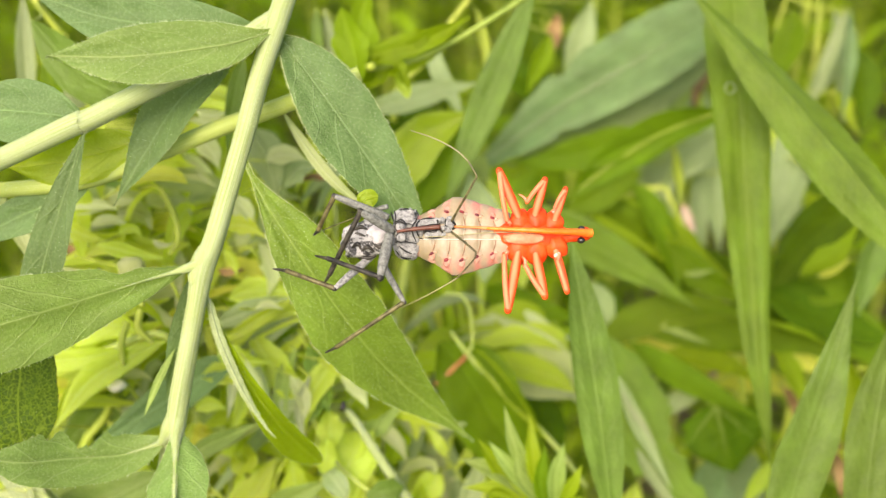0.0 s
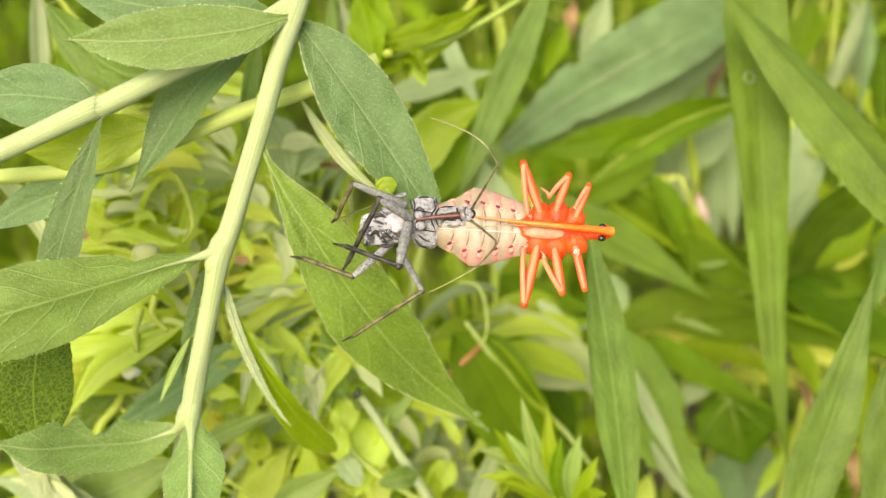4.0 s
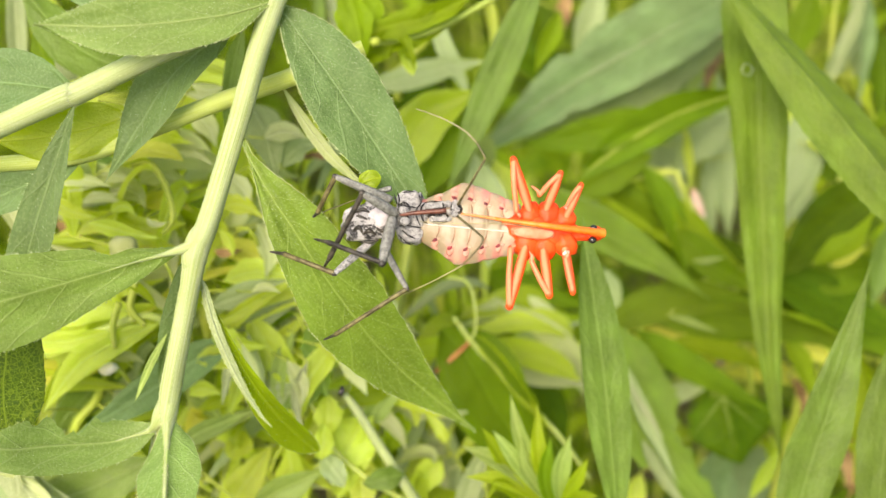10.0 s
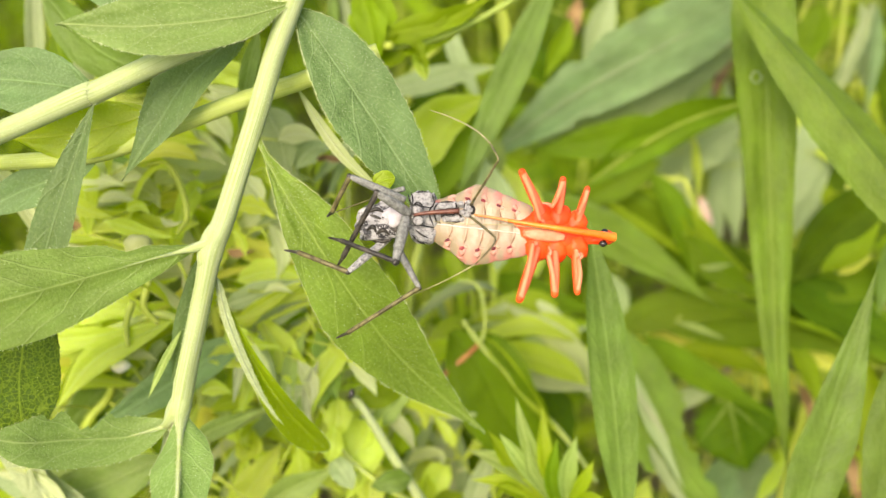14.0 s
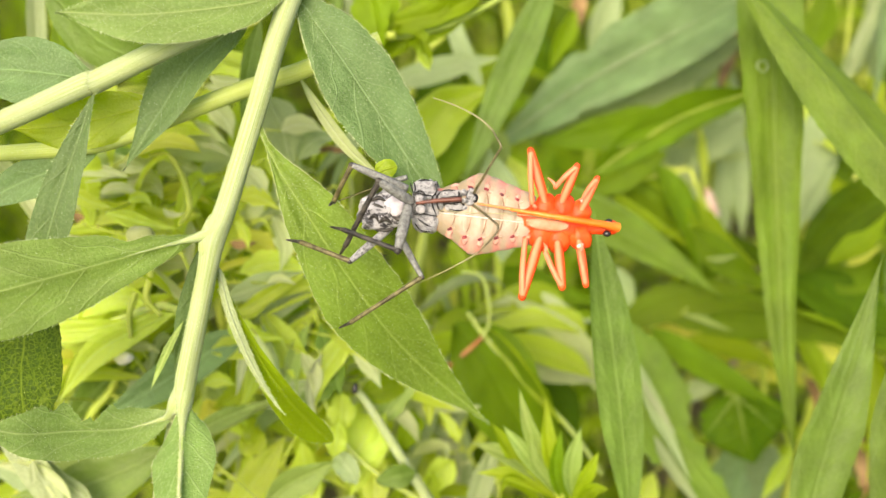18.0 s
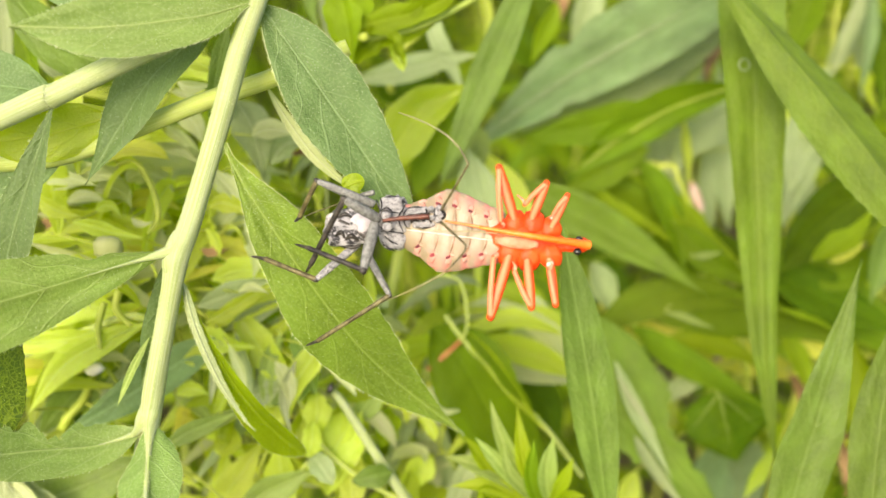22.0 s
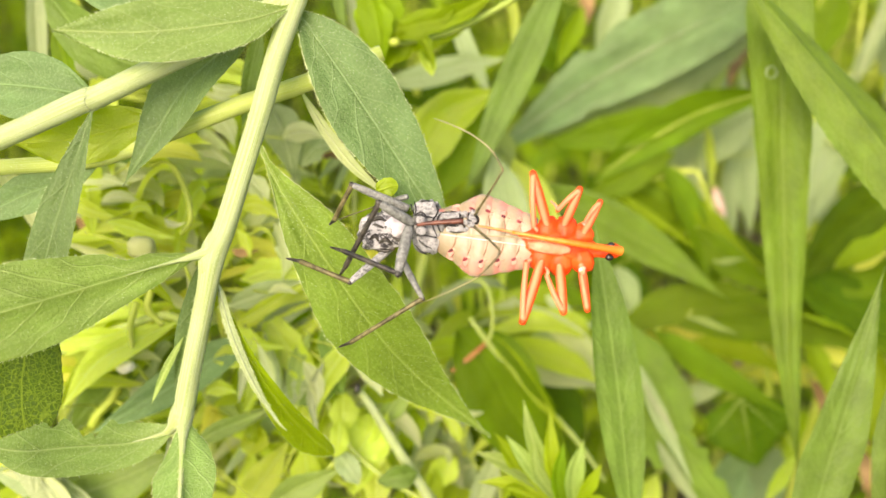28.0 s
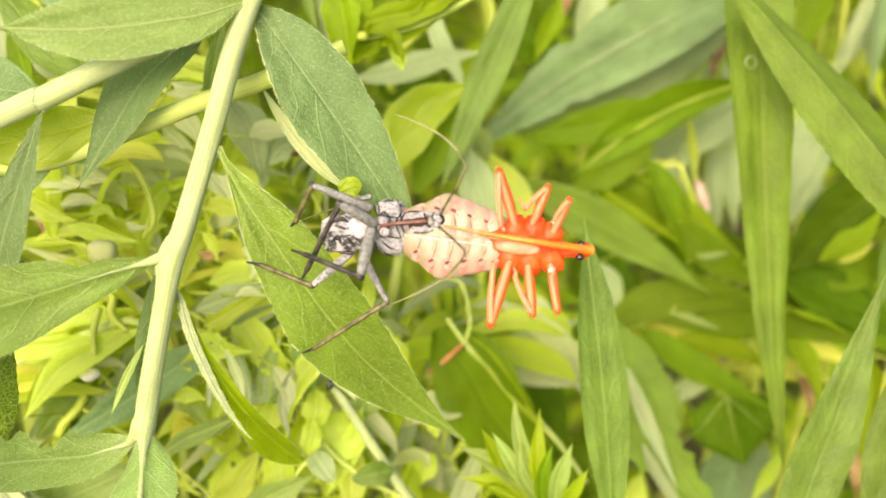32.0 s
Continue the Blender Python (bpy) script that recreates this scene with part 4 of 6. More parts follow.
    leaf(g, [(4.0, -14.6, 175.5), (8.2, -18.0, 174.5), (13.4, -24.5, 174.5), (20.0, -33.5, 176.0)], 3.4, M_LIME, peak=0.5, fold=0.9, roll=30, ragged=0.12)
    limb("midrib", [(1.67, -12.39, 175.0), (5.83, -17.80, 175.0), (15.28, -28.16, 176.0), (21.16, -34.11, 177.0), (27.10, -42.24, 178.0)], [0.35, 0.55, 0.6, 0.5, 0.4], M_TWIG, g)
    limb("tendril", [(0.61, -5.01, 172.0), (4.17, -6.00, 171.0), (5.6, -11.2, 171.0), (5.5, -14.6, 172.0), (4.6, -16.9, 173.0)], [0.26, 0.32, 0.32, 0.32, 0.3], M_TWIG, g)
    limb("twig", [(-1.46, -22.27, 175.0), (1.67, -19.67, 175.0), (4.55, -16.87, 174.0)], [0.5, 0.55, 0.4], M_RED, g)
    # tufted shoot
    g = thing("tufted_shoot", (18.18, -43.68, 160.0), "young shoot with a tuft of narrow fresh green leaves", "plant")
    SWAYERS.append(g)
    limb("stem", [(27.62, -122.63, 215.0), (21.76, -65.92, 182.0), (17.78, -42.46, 159.0)], [1.0, 1.0, 0.8], M_TWIG, g)
    rooted(g, (27.62, -122.63, 215.0), 1.0)
    rng = random.Random(5)
    p = Vector((17.40, -41.99, 159.0))
    limb("stem", [p, (14.19, -37.97, 158.0), (10.83, -33.34, 157.0)], [0.8, 0.6, 0.3], M_SHOOT, g, n=12, sides=9)
    for mat, wide, *way in (
            (M_UNDER, 28, (975, 895), (935, 825), (905, 770), (884, 700)), (M_LIME, 30, (985, 890), (950, 830), (938, 780), (931, 712)), (M_UNDER, 34, (992, 892), (982, 850), (984, 810), (996, 762)),
            (M_UNDER, 34, (960, 880), (910, 838), (860, 815), (804, 798)), (M_OLIVE, 30, (950, 885), (905, 850), (868, 800), (838, 762)), (M_LIME, 28, (962, 890), (915, 862), (870, 850), (815, 852)),
            (M_OLIVE, 26, (940, 900), (900, 868), (872, 858), (860, 886)), (M_UNDER, 26, (968, 880), (925, 840), (890, 800), (858, 766)), (M_LIME, 30, (985, 895), (1000, 860), (1012, 835), (1030, 800)),
            (M_DEEP, 28, (980, 900), (960, 860), (955, 820), (962, 770)), (M_UNDER, 24, (975, 890), (940, 856), (915, 822), (908, 770)), (M_OLIVE, 26, (990, 905), (1010, 880), (1025, 870), (1050, 868))):
        pts = [Vector(((x - 784) / 1681 * q, (441 - y) / 1681 * q, q)) for (x, y), q in zip(way, (160, 157, 155, 154))]
        leaf(g, pts, wide / 1681 * 157, mat, peak=0.5, fold=0.5, roll=rng.uniform(-25, 25), n=24, m=4)
    # small round-leaved herb
    g = thing("round_leaved_herb", (-8.19, -42.82, 164.0), "small herb with pale stems and rounded yellow-green leaves", "plant")
    HERB.append(g)
    limb("stem", [(9.94, -112.40, 220.0), (1.71, -57.71, 180.0), (-4.81, -43.28, 165.0), (-10.02, -34.59, 162.0), (-15.23, -26.33, 161.0), (-17.62, -23.84, 161.0)], [1.0, 1.0, 0.9, 0.85, 0.7, 0.4], M_STEM, g)
    rooted(g, (9.94, -112.40, 220.0), 1.0)
    limb("stem", [(-4.84, -44.33, 166.0), (-11.95, -39.41, 162.0), (-18.58, -33.42, 161.0), (-22.89, -24.80, 161.0)], [0.4, 0.4, 0.38, 0.3], M_TWIG, g)
    limb("stem", [(-17.73, -34.59, 162.0), (-21.45, -37.25, 161.0), (-24.32, -42.04, 161.0)], [0.35, 0.35, 0.3], M_TWIG, g)
    for x, y, ln, wd, ang, dp, m in ((505, 745, 46, 40, 70, 160, M_FRESH), (572, 782, 52, 36, 85, 158, M_FRESH), (622, 780, 90, 78, 60, 164, M_FRESH), (520, 850, 110, 60, 100, 163, M_FRESH), (640, 850, 90, 50, 95, 165, M_FRESH), (655, 690, 80, 50, 20, 166, M_OLIVE),
                                     (560, 640, 110, 44, 110, 160, M_GREY), (540, 700, 70, 36, 30, 159, M_GREY), (580, 735, 60, 46, 90, 161, M_FRESH), (520, 680, 60, 50, 60, 164, M_FRESH), (500, 610, 150, 46, 80, 166, M_PALE), (470, 660, 150, 36, 115, 168, M_PALE), (600, 620, 90, 50, 30, 168, M_FRESH),
                                     (680, 845, 62, 40, 10, 160, M_GREY), (450, 590, 100, 60, 150, 170, M_FRESH), (610, 560, 90, 50, 20, 172, M_FRESH), (700, 760, 60, 46, 80, 170, M_OLIVE), (590, 830, 60, 40, 130, 160, M_PALE)):
        q = Vector(((x - 784) / 1681 * dp, (441 - y) / 1681 * dp, dp))
        d = Vector((math.cos(radians(ang)), math.sin(radians(ang)), 0.25)) * ln / 1681 * dp * 0.5
        leaf(g, [q - d * 1.15, q + Vector((0.3, 0.2, -0.8)), q + d * 1.15], wd / 1681 * dp, m, peak=0.5, blunt=0.65, fold=0.35, sharp=0.4, n=24, m=4, ragged=0.25, wave=0.2, twist=ang % 50 - 25)
    rng = random.Random(77)
    for _ in range(34):
        x, y, dp = rng.uniform(385, 800), rng.uniform(500, 900), rng.uniform(163, 180)
        q = Vector(((x - 784) / 1681 * dp, (441 - y) / 1681 * dp, dp))
        a = rng.gauss(1.9, 0.7)
        d = Vector((math.cos(a), math.sin(a), rng.uniform(-0.4, 0.5))) * rng.uniform(2.4, 6.0)
        bend = Vector((rng.uniform(-1.2, 1.2), rng.uniform(-0.8, 0.8), rng.uniform(-1, 0.5)))
        leaf(g, [q - d, q - d * 0.3 + bend, q + d * 0.4 + bend, q + d], rng.uniform(2.0, 5.2), rng.choice((M_FRESH, M_FRESH, M_FRESH, M_FRESH, M_UNDER, M_LIME)), peak=rng.uniform(0.35, 0.6), blunt=0.7, fold=rng.uniform(0.1, 0.6), n=16, m=3, roll=rng.uniform(-50, 50), twist=rng.uniform(-60, 60), ragged=0.25, wave=0.2)
    for a, b, c, w, m in (((-32.74, -11.32, 160.0), (-28.93, -17.03, 160.0), (-23.37, -23.84, 161.0), 60, M_FRESH), ((-37.23, -25.11, 163.0), (-33.15, -19.17, 162.0), (-27.20, -15.23, 161.0), 46, M_UNDER), ((-16.09, -11.68, 165.0), (-19.90, -16.48, 164.0), (-25.59, -19.29, 163.0), 54, M_FRESH),
                          ((-31.98, -27.67, 161.0), (-27.98, -24.65, 160.0), (-21.32, -23.70, 160.0), 40, M_PALE), ((-38.20, -11.54, 163.0), (-35.29, -15.41, 163.0), (-33.35, -23.17, 163.0), 44, M_FRESH), ((-14.22, -31.50, 166.0), (-10.27, -25.57, 166.0), (-8.34, -19.77, 167.0), 50, M_UNDER), ((-17.95, -42.82, 164.0), (-13.96, -34.80, 163.0), (-12.02, -28.02, 163.0), 40, M_FRESH)):
        leaf(g, [a, b, c], w * 0.096, m, peak=0.5, fold=0.3, ragged=0.25, wave=0.15, n=24, m=4)
    blob("seed", (-16.87, -23.76, 158.5), (0.9, 0.55, 0.55), M_BLACK, g, "tiny black seed", aim=(0.3, 1, 0), bumpy=0.4)
    # plants low in the near corner
    g = thing("yellow_green_sprig", (-45.56, -12.11, 152.0), "bright yellow-green sprig with curled narrow leaves", "plant")
    limb("stem", [(-58.06, -97.06, 215.0), (-45.17, -37.37, 175.0), (-44.04, -12.65, 153.0), (-54.61, -13.47, 152.0), (-65.45, -17.99, 152.0)], [0.9, 0.8, 0.7, 0.6, 0.5], M_TWIG, g)
    rooted(g, (-58.06, -97.06, 215.0), 0.9)
    leaf(g, [(-44.52, -11.96, 150.0), (-52.10, -15.52, 150.0), (-57.46, -19.09, 150.0), (-62.63, -26.23, 150.0)], 4.64, M_FRESH, peak=0.5, fold=0.3)
    leaf(g, [(-52.45, -13.38, 151.0), (-57.84, -14.73, 151.0), (-65.02, -15.18, 151.0), (-70.41, -14.28, 151.0)], 3.59, M_FRESH, peak=0.5, fold=0.3)
    leaf(g, [(-48.59, -10.83, 153.0), (-54.96, -9.46, 153.0), (-61.33, -10.83, 153.0), (-67.71, -13.56, 153.0)], 5.46, M_FRESH, peak=0.5, fold=0.3)
    leaf(g, [(-33.77, -14.75, 156.0), (-40.27, -18.46, 156.0), (-48.62, -24.03, 156.0), (-60.68, -31.45, 156.0)], 6.49, M_GREEN, peak=0.5, fold=0.3)
    leaf(g, [(-47.36, -34.68, 158.0), (-54.88, -38.44, 158.0), (-62.40, -41.26, 158.0), (-73.21, -42.86, 157.0)], 8.46, M_WARM, peak=0.5, fold=0.2)
    leaf(g, [(-60.33, -52.25, 160.0), (-66.58, -43.41, 159.0), (-71.80, -39.38, 158.0), (-78.81, -37.26, 157.0)], 5.26, M_PALE, peak=0.5, fold=0.3)
    leaf(g, [(-68.90, -52.25, 160.0), (-69.41, -45.30, 159.0), (-70.86, -39.38, 158.0), (-71.16, -33.52, 157.0)], 3.20, M_PALE, peak=0.5, fold=0.3)
    leaf(g, [(-39.89, -51.24, 166.0), (-35.94, -43.34, 166.0), (-32.48, -38.41, 166.0), (-29.42, -33.47, 166.0)], 5.73, M_FRESH, peak=0.45, fold=0.3)
    leaf(g, [(-43.20, -33.21, 160.0), (-38.45, -30.36, 160.0), (-33.69, -27.98, 160.0), (-27.98, -26.08, 160.0)], 2.66, M_UNDER, peak=0.4, fold=0.3)
    leaf(g, [(-21.32, -7.52, 160.0), (-27.03, -8.47, 160.0), (-32.74, -11.32, 160.0), (-38.45, -14.18, 160.0)], 3.81, M_FRESH, peak=0.4, fold=0.3)
    leaf(g, [(-22.83, -5.76, 164.0), (-27.70, -7.71, 164.0), (-34.53, -8.19, 164.0), (-40.38, -7.71, 164.0)], 4.88, M_PALE, peak=0.4, fold=0.3)
    for a, b, c, w in (((-56.76, 3.85, 158.0), (-54.24, 2.72, 157.5), (-51.59, 3.10, 158.0), 22), ((-32.18, -0.67, 162.0), (-29.68, -1.34, 161.5), (-27.36, -0.87, 162.0), 18), ((-25.28, 15.50, 166.0), (-22.44, 16.05, 165.5), (-19.35, 15.30, 166.0), 14), ((-22.65, -2.93, 170.0), (-19.56, -3.73, 169.5), (-16.38, -3.13, 170.0), 14)):
        leaf(g, [a, b, c], w * 0.093, M_WITHER, name="withered_leaf", label="small withered brown leaf", peak=0.5, fold=0.4, ragged=0.4, n=14, m=3)
    # a blown highlight in the undergrowth, modelled as a cream blob
    blob("bud", (-53.16, -19.35, 152.0), (1.54, 0.99, 0.81), M_LINE_AND_GLINT, g, "pale cream highlight, added as a small rounded body", aim=(1, 0.2, 0), bumpy=0.3, seed=2)
    blob("bud", (-48.8, -0.20, 146.0), (2.09, 1.73, 1.46), soft_material("bud_olive", (0.3, 0.34, 0.12), (0.42, 0.44, 0.22), 200, 0.6), g, "rounded pale olive bud", bumpy=0.15, square=0.75, seed=6)
    leaf(g, [(-71.73, -32.03, 150.0), (-67.27, -35.60, 150.0), (-63.70, -40.06, 150.0), (-62.33, -46.61, 151.0)], 5.00, M_FELT, peak=0.5, fold=0.4)
    leaf(g, [(-65.88, -35.40, 153.0), (-63.15, -39.04, 153.0), (-59.51, -41.77, 153.0), (-57.69, -47.23, 153.0)], 3.09, M_FELT, peak=0.5, fold=0.4)
    limb("tendril", [(-48.98, 12.58, 150.0), (-46.30, 13.03, 150.0), (-43.63, 9.46, 150.0), (-42.47, 4.55, 150.0), (-44.07, 1.87, 150.0)], [0.4, 0.5, 0.5, 0.45, 0.3], M_SHOOT, g)
    limb("tendril", [(-51.66, 0.09, 150.0), (-48.53, -5.26, 150.0), (-48.98, -9.72, 150.0), (-46.57, -12.40, 150.0)], [0.5, 0.6, 0.6, 0.4], M_SHOOT, g)
    limb("tendril", [(-50.43, -8.77, 149.0), (-51.31, -12.32, 149.0), (-51.05, -15.86, 149.0)], [0.5, 0.55, 0.3], M_SHOOT, g)
    leaf(g, [(-41.58, 3.76, 154.0), (-48.00, 2.84, 154.0), (-55.32, 3.76, 154.0), (-63.57, 1.01, 154.0)], 4.03, M_FRESH, peak=0.5)
    leaf(g, [(-59.20, 1.96, 157.0), (-54.53, -0.84, 157.0), (-48.93, -0.84, 157.0), (-43.33, 1.03, 157.0)], 2.80, M_FRESH, peak=0.5)


build_neighbours()


def sprig(base, tip, count, size, mats, label, seed):
    """A small side shoot with narrow curved leaves; its stem runs on down into the growth behind."""
    rng = random.Random(seed)
    base, tip = Vector(base), Vector(tip)
    g = thing("leafy_sprig", base, label, "plant", "leafy sprigs")
    mid = base.lerp(tip, 0.5) + Vector((rng.uniform(-4, 4), rng.uniform(-3, 3), rng.uniform(-2, 3)))
    line = spline([base, mid, tip], 20)
    low = base + Vector((rng.uniform(-10, 10), -70, 90))
    rooted(g, low, 0.4)
    limb("stem", [low, base, mid, tip], [0.3, 0.3, 0.26, 0.12], M_SHOOT, g, n=20, sides=8)
    for i in range(count):
        x = (i + 0.6) / count
        p = line[int(x * 20)]
        d = (tip - base).normalized()
        a = radians(rng.uniform(25, 85)) * (1 if i % 2 else -1)
        d = Vector((d.x * math.cos(a) - d.y * math.sin(a), d.x * math.sin(a) + d.y * math.cos(a), rng.uniform(-0.35, 0.35))).normalized()
        ln = size * rng.uniform(0.6, 1.3)
        droop = Vector((rng.uniform(-0.2, 0.2), -0.3, rng.uniform(-0.25, 0.25))) * ln
        leaf(g, [p, p + d * ln * 0.5, p + d * ln * 0.85 + droop * 0.5, p + d * ln + droop], ln * rng.uniform(0.12, 0.26), rng.choice(mats), peak=rng.uniform(0.4, 0.55), fold=rng.uniform(0.1, 0.5), roll=rng.uniform(-50, 50), twist=rng.uniform(-40, 40), n=18, m=3)


def build_sprigs():
    # M_MILKY in the mix paints blurred highlights among the leaves
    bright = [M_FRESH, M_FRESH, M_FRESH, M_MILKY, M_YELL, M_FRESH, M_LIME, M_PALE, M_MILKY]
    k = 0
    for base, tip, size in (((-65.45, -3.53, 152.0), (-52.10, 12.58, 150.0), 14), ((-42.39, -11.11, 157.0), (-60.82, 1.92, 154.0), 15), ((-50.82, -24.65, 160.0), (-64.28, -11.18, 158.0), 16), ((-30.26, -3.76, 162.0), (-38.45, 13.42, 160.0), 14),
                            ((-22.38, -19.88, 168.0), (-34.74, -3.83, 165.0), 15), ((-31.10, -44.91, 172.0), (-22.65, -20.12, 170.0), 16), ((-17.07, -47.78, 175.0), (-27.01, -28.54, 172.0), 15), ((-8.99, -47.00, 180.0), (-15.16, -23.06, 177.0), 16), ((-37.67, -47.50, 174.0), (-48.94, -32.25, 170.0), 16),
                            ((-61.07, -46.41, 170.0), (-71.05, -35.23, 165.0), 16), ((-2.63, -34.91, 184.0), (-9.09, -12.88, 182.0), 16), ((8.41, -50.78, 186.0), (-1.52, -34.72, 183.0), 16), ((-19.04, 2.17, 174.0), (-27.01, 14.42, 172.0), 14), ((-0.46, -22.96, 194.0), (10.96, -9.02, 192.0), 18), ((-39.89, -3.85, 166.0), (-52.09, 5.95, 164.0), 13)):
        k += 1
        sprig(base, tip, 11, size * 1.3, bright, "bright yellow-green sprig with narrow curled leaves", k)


build_sprigs()


# ---- the thicket behind: long narrow blades, each on its own stem ----
def sight(x, y, d):
    """A plan point by its bearings from the station and its distance, in millimetres."""
    return Vector(((x - 784) / 1681 * d, (441 - y) / 1681 * d, d))


def bush(name, label, d, *bearings, mat=None, radius=0.9):
    """A plant of the thicket: its stem through the given bearings, then down into the soil."""
    way = [sight(x, y, d + 6 * i) for i, (x, y) in enumerate(bearings)]
    low = way[-1] + Vector((6, -60, 55))
    g = thing(name, way[0], label, "plant", "thicket plants")
    limb("stem", [*way, low], [radius * 0.5, radius * 0.8, radius, radius], mat or M_SHOOT, g, n=22, sides=9)
    rooted(g, low, radius)
    return g, spline([*way, low], 24)


def strap(plant, mat, wide, d, *bearings, slope=0.0, **kw):
    """One blade of a thicket plant, joined to its stem by a thin stalk."""
    g, stem = plant
    n = len(bearings) - 1
    pts = [sight(x, y, d + slope * i / n) for i, (x, y) in enumerate(bearings)]
    kw.setdefault("fold", 0.5)
    kw.setdefault("roll", random.Random(int(bearings[0][0] * 7 + bearings[0][1])).uniform(-28, 28))
    kw.setdefault("ragged", 0.1)
    kw.setdefault("peak", 0.42)
    kw.setdefault("blunt", 1.0)
    kw.setdefault("sharp", 0.3)
    leaf(g, pts, wide / 1681 * d, mat, n=26, m=4, **kw)
    foot = min(stem, key=lambda q: (q - pts[0]).length)
    if (foot - pts[0]).length > 0.5:
        limb("petiole", [pts[0], pts[0].lerp(foot, 0.5) + Vector((0, 0, 3)), foot], [0.16, 0.22, 0.3], M_SHOOT, g, n=8, sides=6)


def build_thicket():
    # behind the forked stem, upper side
    b = bush("narrow_leaved_plant", "grey-green plant with upright narrow leaves in shade", 166, (40, -60), (120, 60), (180, 260))
    strap(b, M_PALE, 34, 166, (24, -60), (30, 40), (34, 140), (20, 245))
    strap(b, M_DEEP, 36, 150, (62, 60), (78, 105), (92, 150), (98, 190))
    strap(b, M_GREY, 90, 146, (40, -10), (110, 70), (190, 120), (300, 130), fold=0.15)
    strap(b, M_PALE, 26, 158, (92, 90), (112, 125), (135, 150), (150, 190))
    strap(b, M_GREY, 30, 148, (428, 60), (416, 110), (404, 180), (396, 240))
    strap(b, M_FRESH, 34, 158, (330, 150), (370, 135), (410, 150), (450, 175))
    strap(b, M_FRESH, 30, 160, (310, 200), (350, 185), (395, 190), (440, 205))
    strap(b, M_MILKY, 34, 162, (318, 232), (345, 262), (370, 290), (400, 330))
    strap(b, M_FRESH, 40, 150, (180, 262), (235, 258), (290, 250), (345, 262))
    strap(b, M_PALE, 70, 160, (440, 190), (462, 225), (476, 265), (490, 330), fold=0.2)
    strap(b, M_MILKY, 40, 157, (468, 250), (490, 240), (515, 240), (545, 250), fold=0.2, ragged=0.2)
    strap(b, M_PALE, 50, 161, (500, 300), (515, 275), (535, 262), (570, 262), fold=0.2)
    strap(b, M_LIME, 26, 164, (100, 10), (72, 30), (66, 60), (72, 110), ragged=0.3)
    # behind the forked stem, middle
    b = bush("yellow_green_herb", "tangled yellow-green herb with curled narrow leaves", 160, (300, 330), (230, 430), (170, 560))
    strap(b, M_MILKY, 40, 160, (60, 352), (110, 328), (170, 318), (245, 330))
    strap(b, M_UNDER, 54, 164, (120, 372), (150, 330), (190, 300), (250, 280), twist=40)
    strap(b, M_FELT, 28, 158, (150, 372), (170, 360), (195, 358), (222, 366))
    strap(b, M_FRESH, 44, 154, (140, 380), (200, 402), (255, 422), (325, 446), twist=20)
    strap(b, M_FRESH, 18, 157, (95, 436), (130, 440), (160, 436), (200, 428))
    # a dark maroon gap, filled with a brown leaf shape
    strap(b, M_WITHER, 26, 166, (100, 398), (125, 408), (150, 414), (175, 412), name="withered_leaf", label="small withered brown leaf", ragged=0.3)
    strap(b, M_LIME, 36, 158, (325, 452), (290, 436), (260, 424), (225, 420))
    strap(b, M_LIME, 30, 162, (130, 300), (146, 330), (150, 365), (146, 400), roll=50)
    strap(b, M_OLIVE, 44, 166, (250, 345), (215, 365), (190, 385), (165, 420), ragged=0.25)
    strap(b, M_FRESH, 30, 160, (205, 330), (232, 350), (246, 380), (240, 410), ragged=0.25)
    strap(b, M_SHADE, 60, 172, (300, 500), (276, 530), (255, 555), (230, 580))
    strap(b, M_FRESH, 26, 158, (130, 560), (165, 578), (200, 590), (260, 598))
    strap(b, M_LIME, 34, 162, (290, 560), (250, 580), (210, 600), (160, 628))
    # right of the stem, below the carrying leaf
    b = bush("yellow_green_herb", "tangled yellow-green herb with yellowing leaves", 164, (440, 330), (430, 470), (420, 640))
    strap(b, M_LIME, 50, 164, (470, 300), (440, 335), (420, 370), (405, 420), ragged=0.3)
    strap(b, M_MILKY, 34, 160, (392, 318), (412, 330), (432, 340), (450, 362))
    strap(b, M_OLIVE, 50, 170, (460, 330), (450, 370), (440, 410), (410, 440))
    strap(b, M_YELL, 44, 160, (376, 440), (420, 444), (460, 458), (520, 470), ragged=0.25)
    strap(b, M_OLIVE, 50, 164, (372, 486), (420, 492), (470, 484), (530, 470))
    strap(b, M_WITHER, 16, 157, (380, 448), (396, 452), (412, 450), (432, 446), name="withered_leaf", label="small withered brown leaf", ragged=0.4)
    strap(b, M_PALE, 42, 158, (376, 546), (420, 530), (465, 512), (520, 496))
    strap(b, M_FRESH, 26, 155, (392, 572), (430, 552), (475, 524), (530, 490))
    strap(b, M_PALE, 34, 160, (420, 590), (460, 566), (500, 545), (560, 520))
    strap(b, M_DEEP, 40, 164, (380, 600), (420, 590), (470, 570), (540, 550))
    strap(b, M_FRESH, 40, 166, (420, 612), (450, 640), (480, 660), (520, 690), ragged=0.3)
    strap(b, M_PALE, 22, 158, (440, 590), (452, 630), (464, 665), (470, 710))
    strap(b, M_FRESH, 56, 168, (560, 590), (530, 620), (510, 660), (500, 720), ragged=0.2)
    strap(b, M_UNDER, 30, 160, (520, 590), (500, 640), (494, 690), (510, 740), fold=0.5)
    strap(b, M_FRESH, 40, 160, (470, 600), (440, 640), (425, 690), (400, 760), ragged=0.2)
    strap(b, M_FRESH, 30, 162, (540, 560), (500, 600), (460, 625), (400, 640), ragged=0.2)
    strap(b, M_FELT, 20, 156, (415, 600), (410, 640), (404, 680), (396, 720))
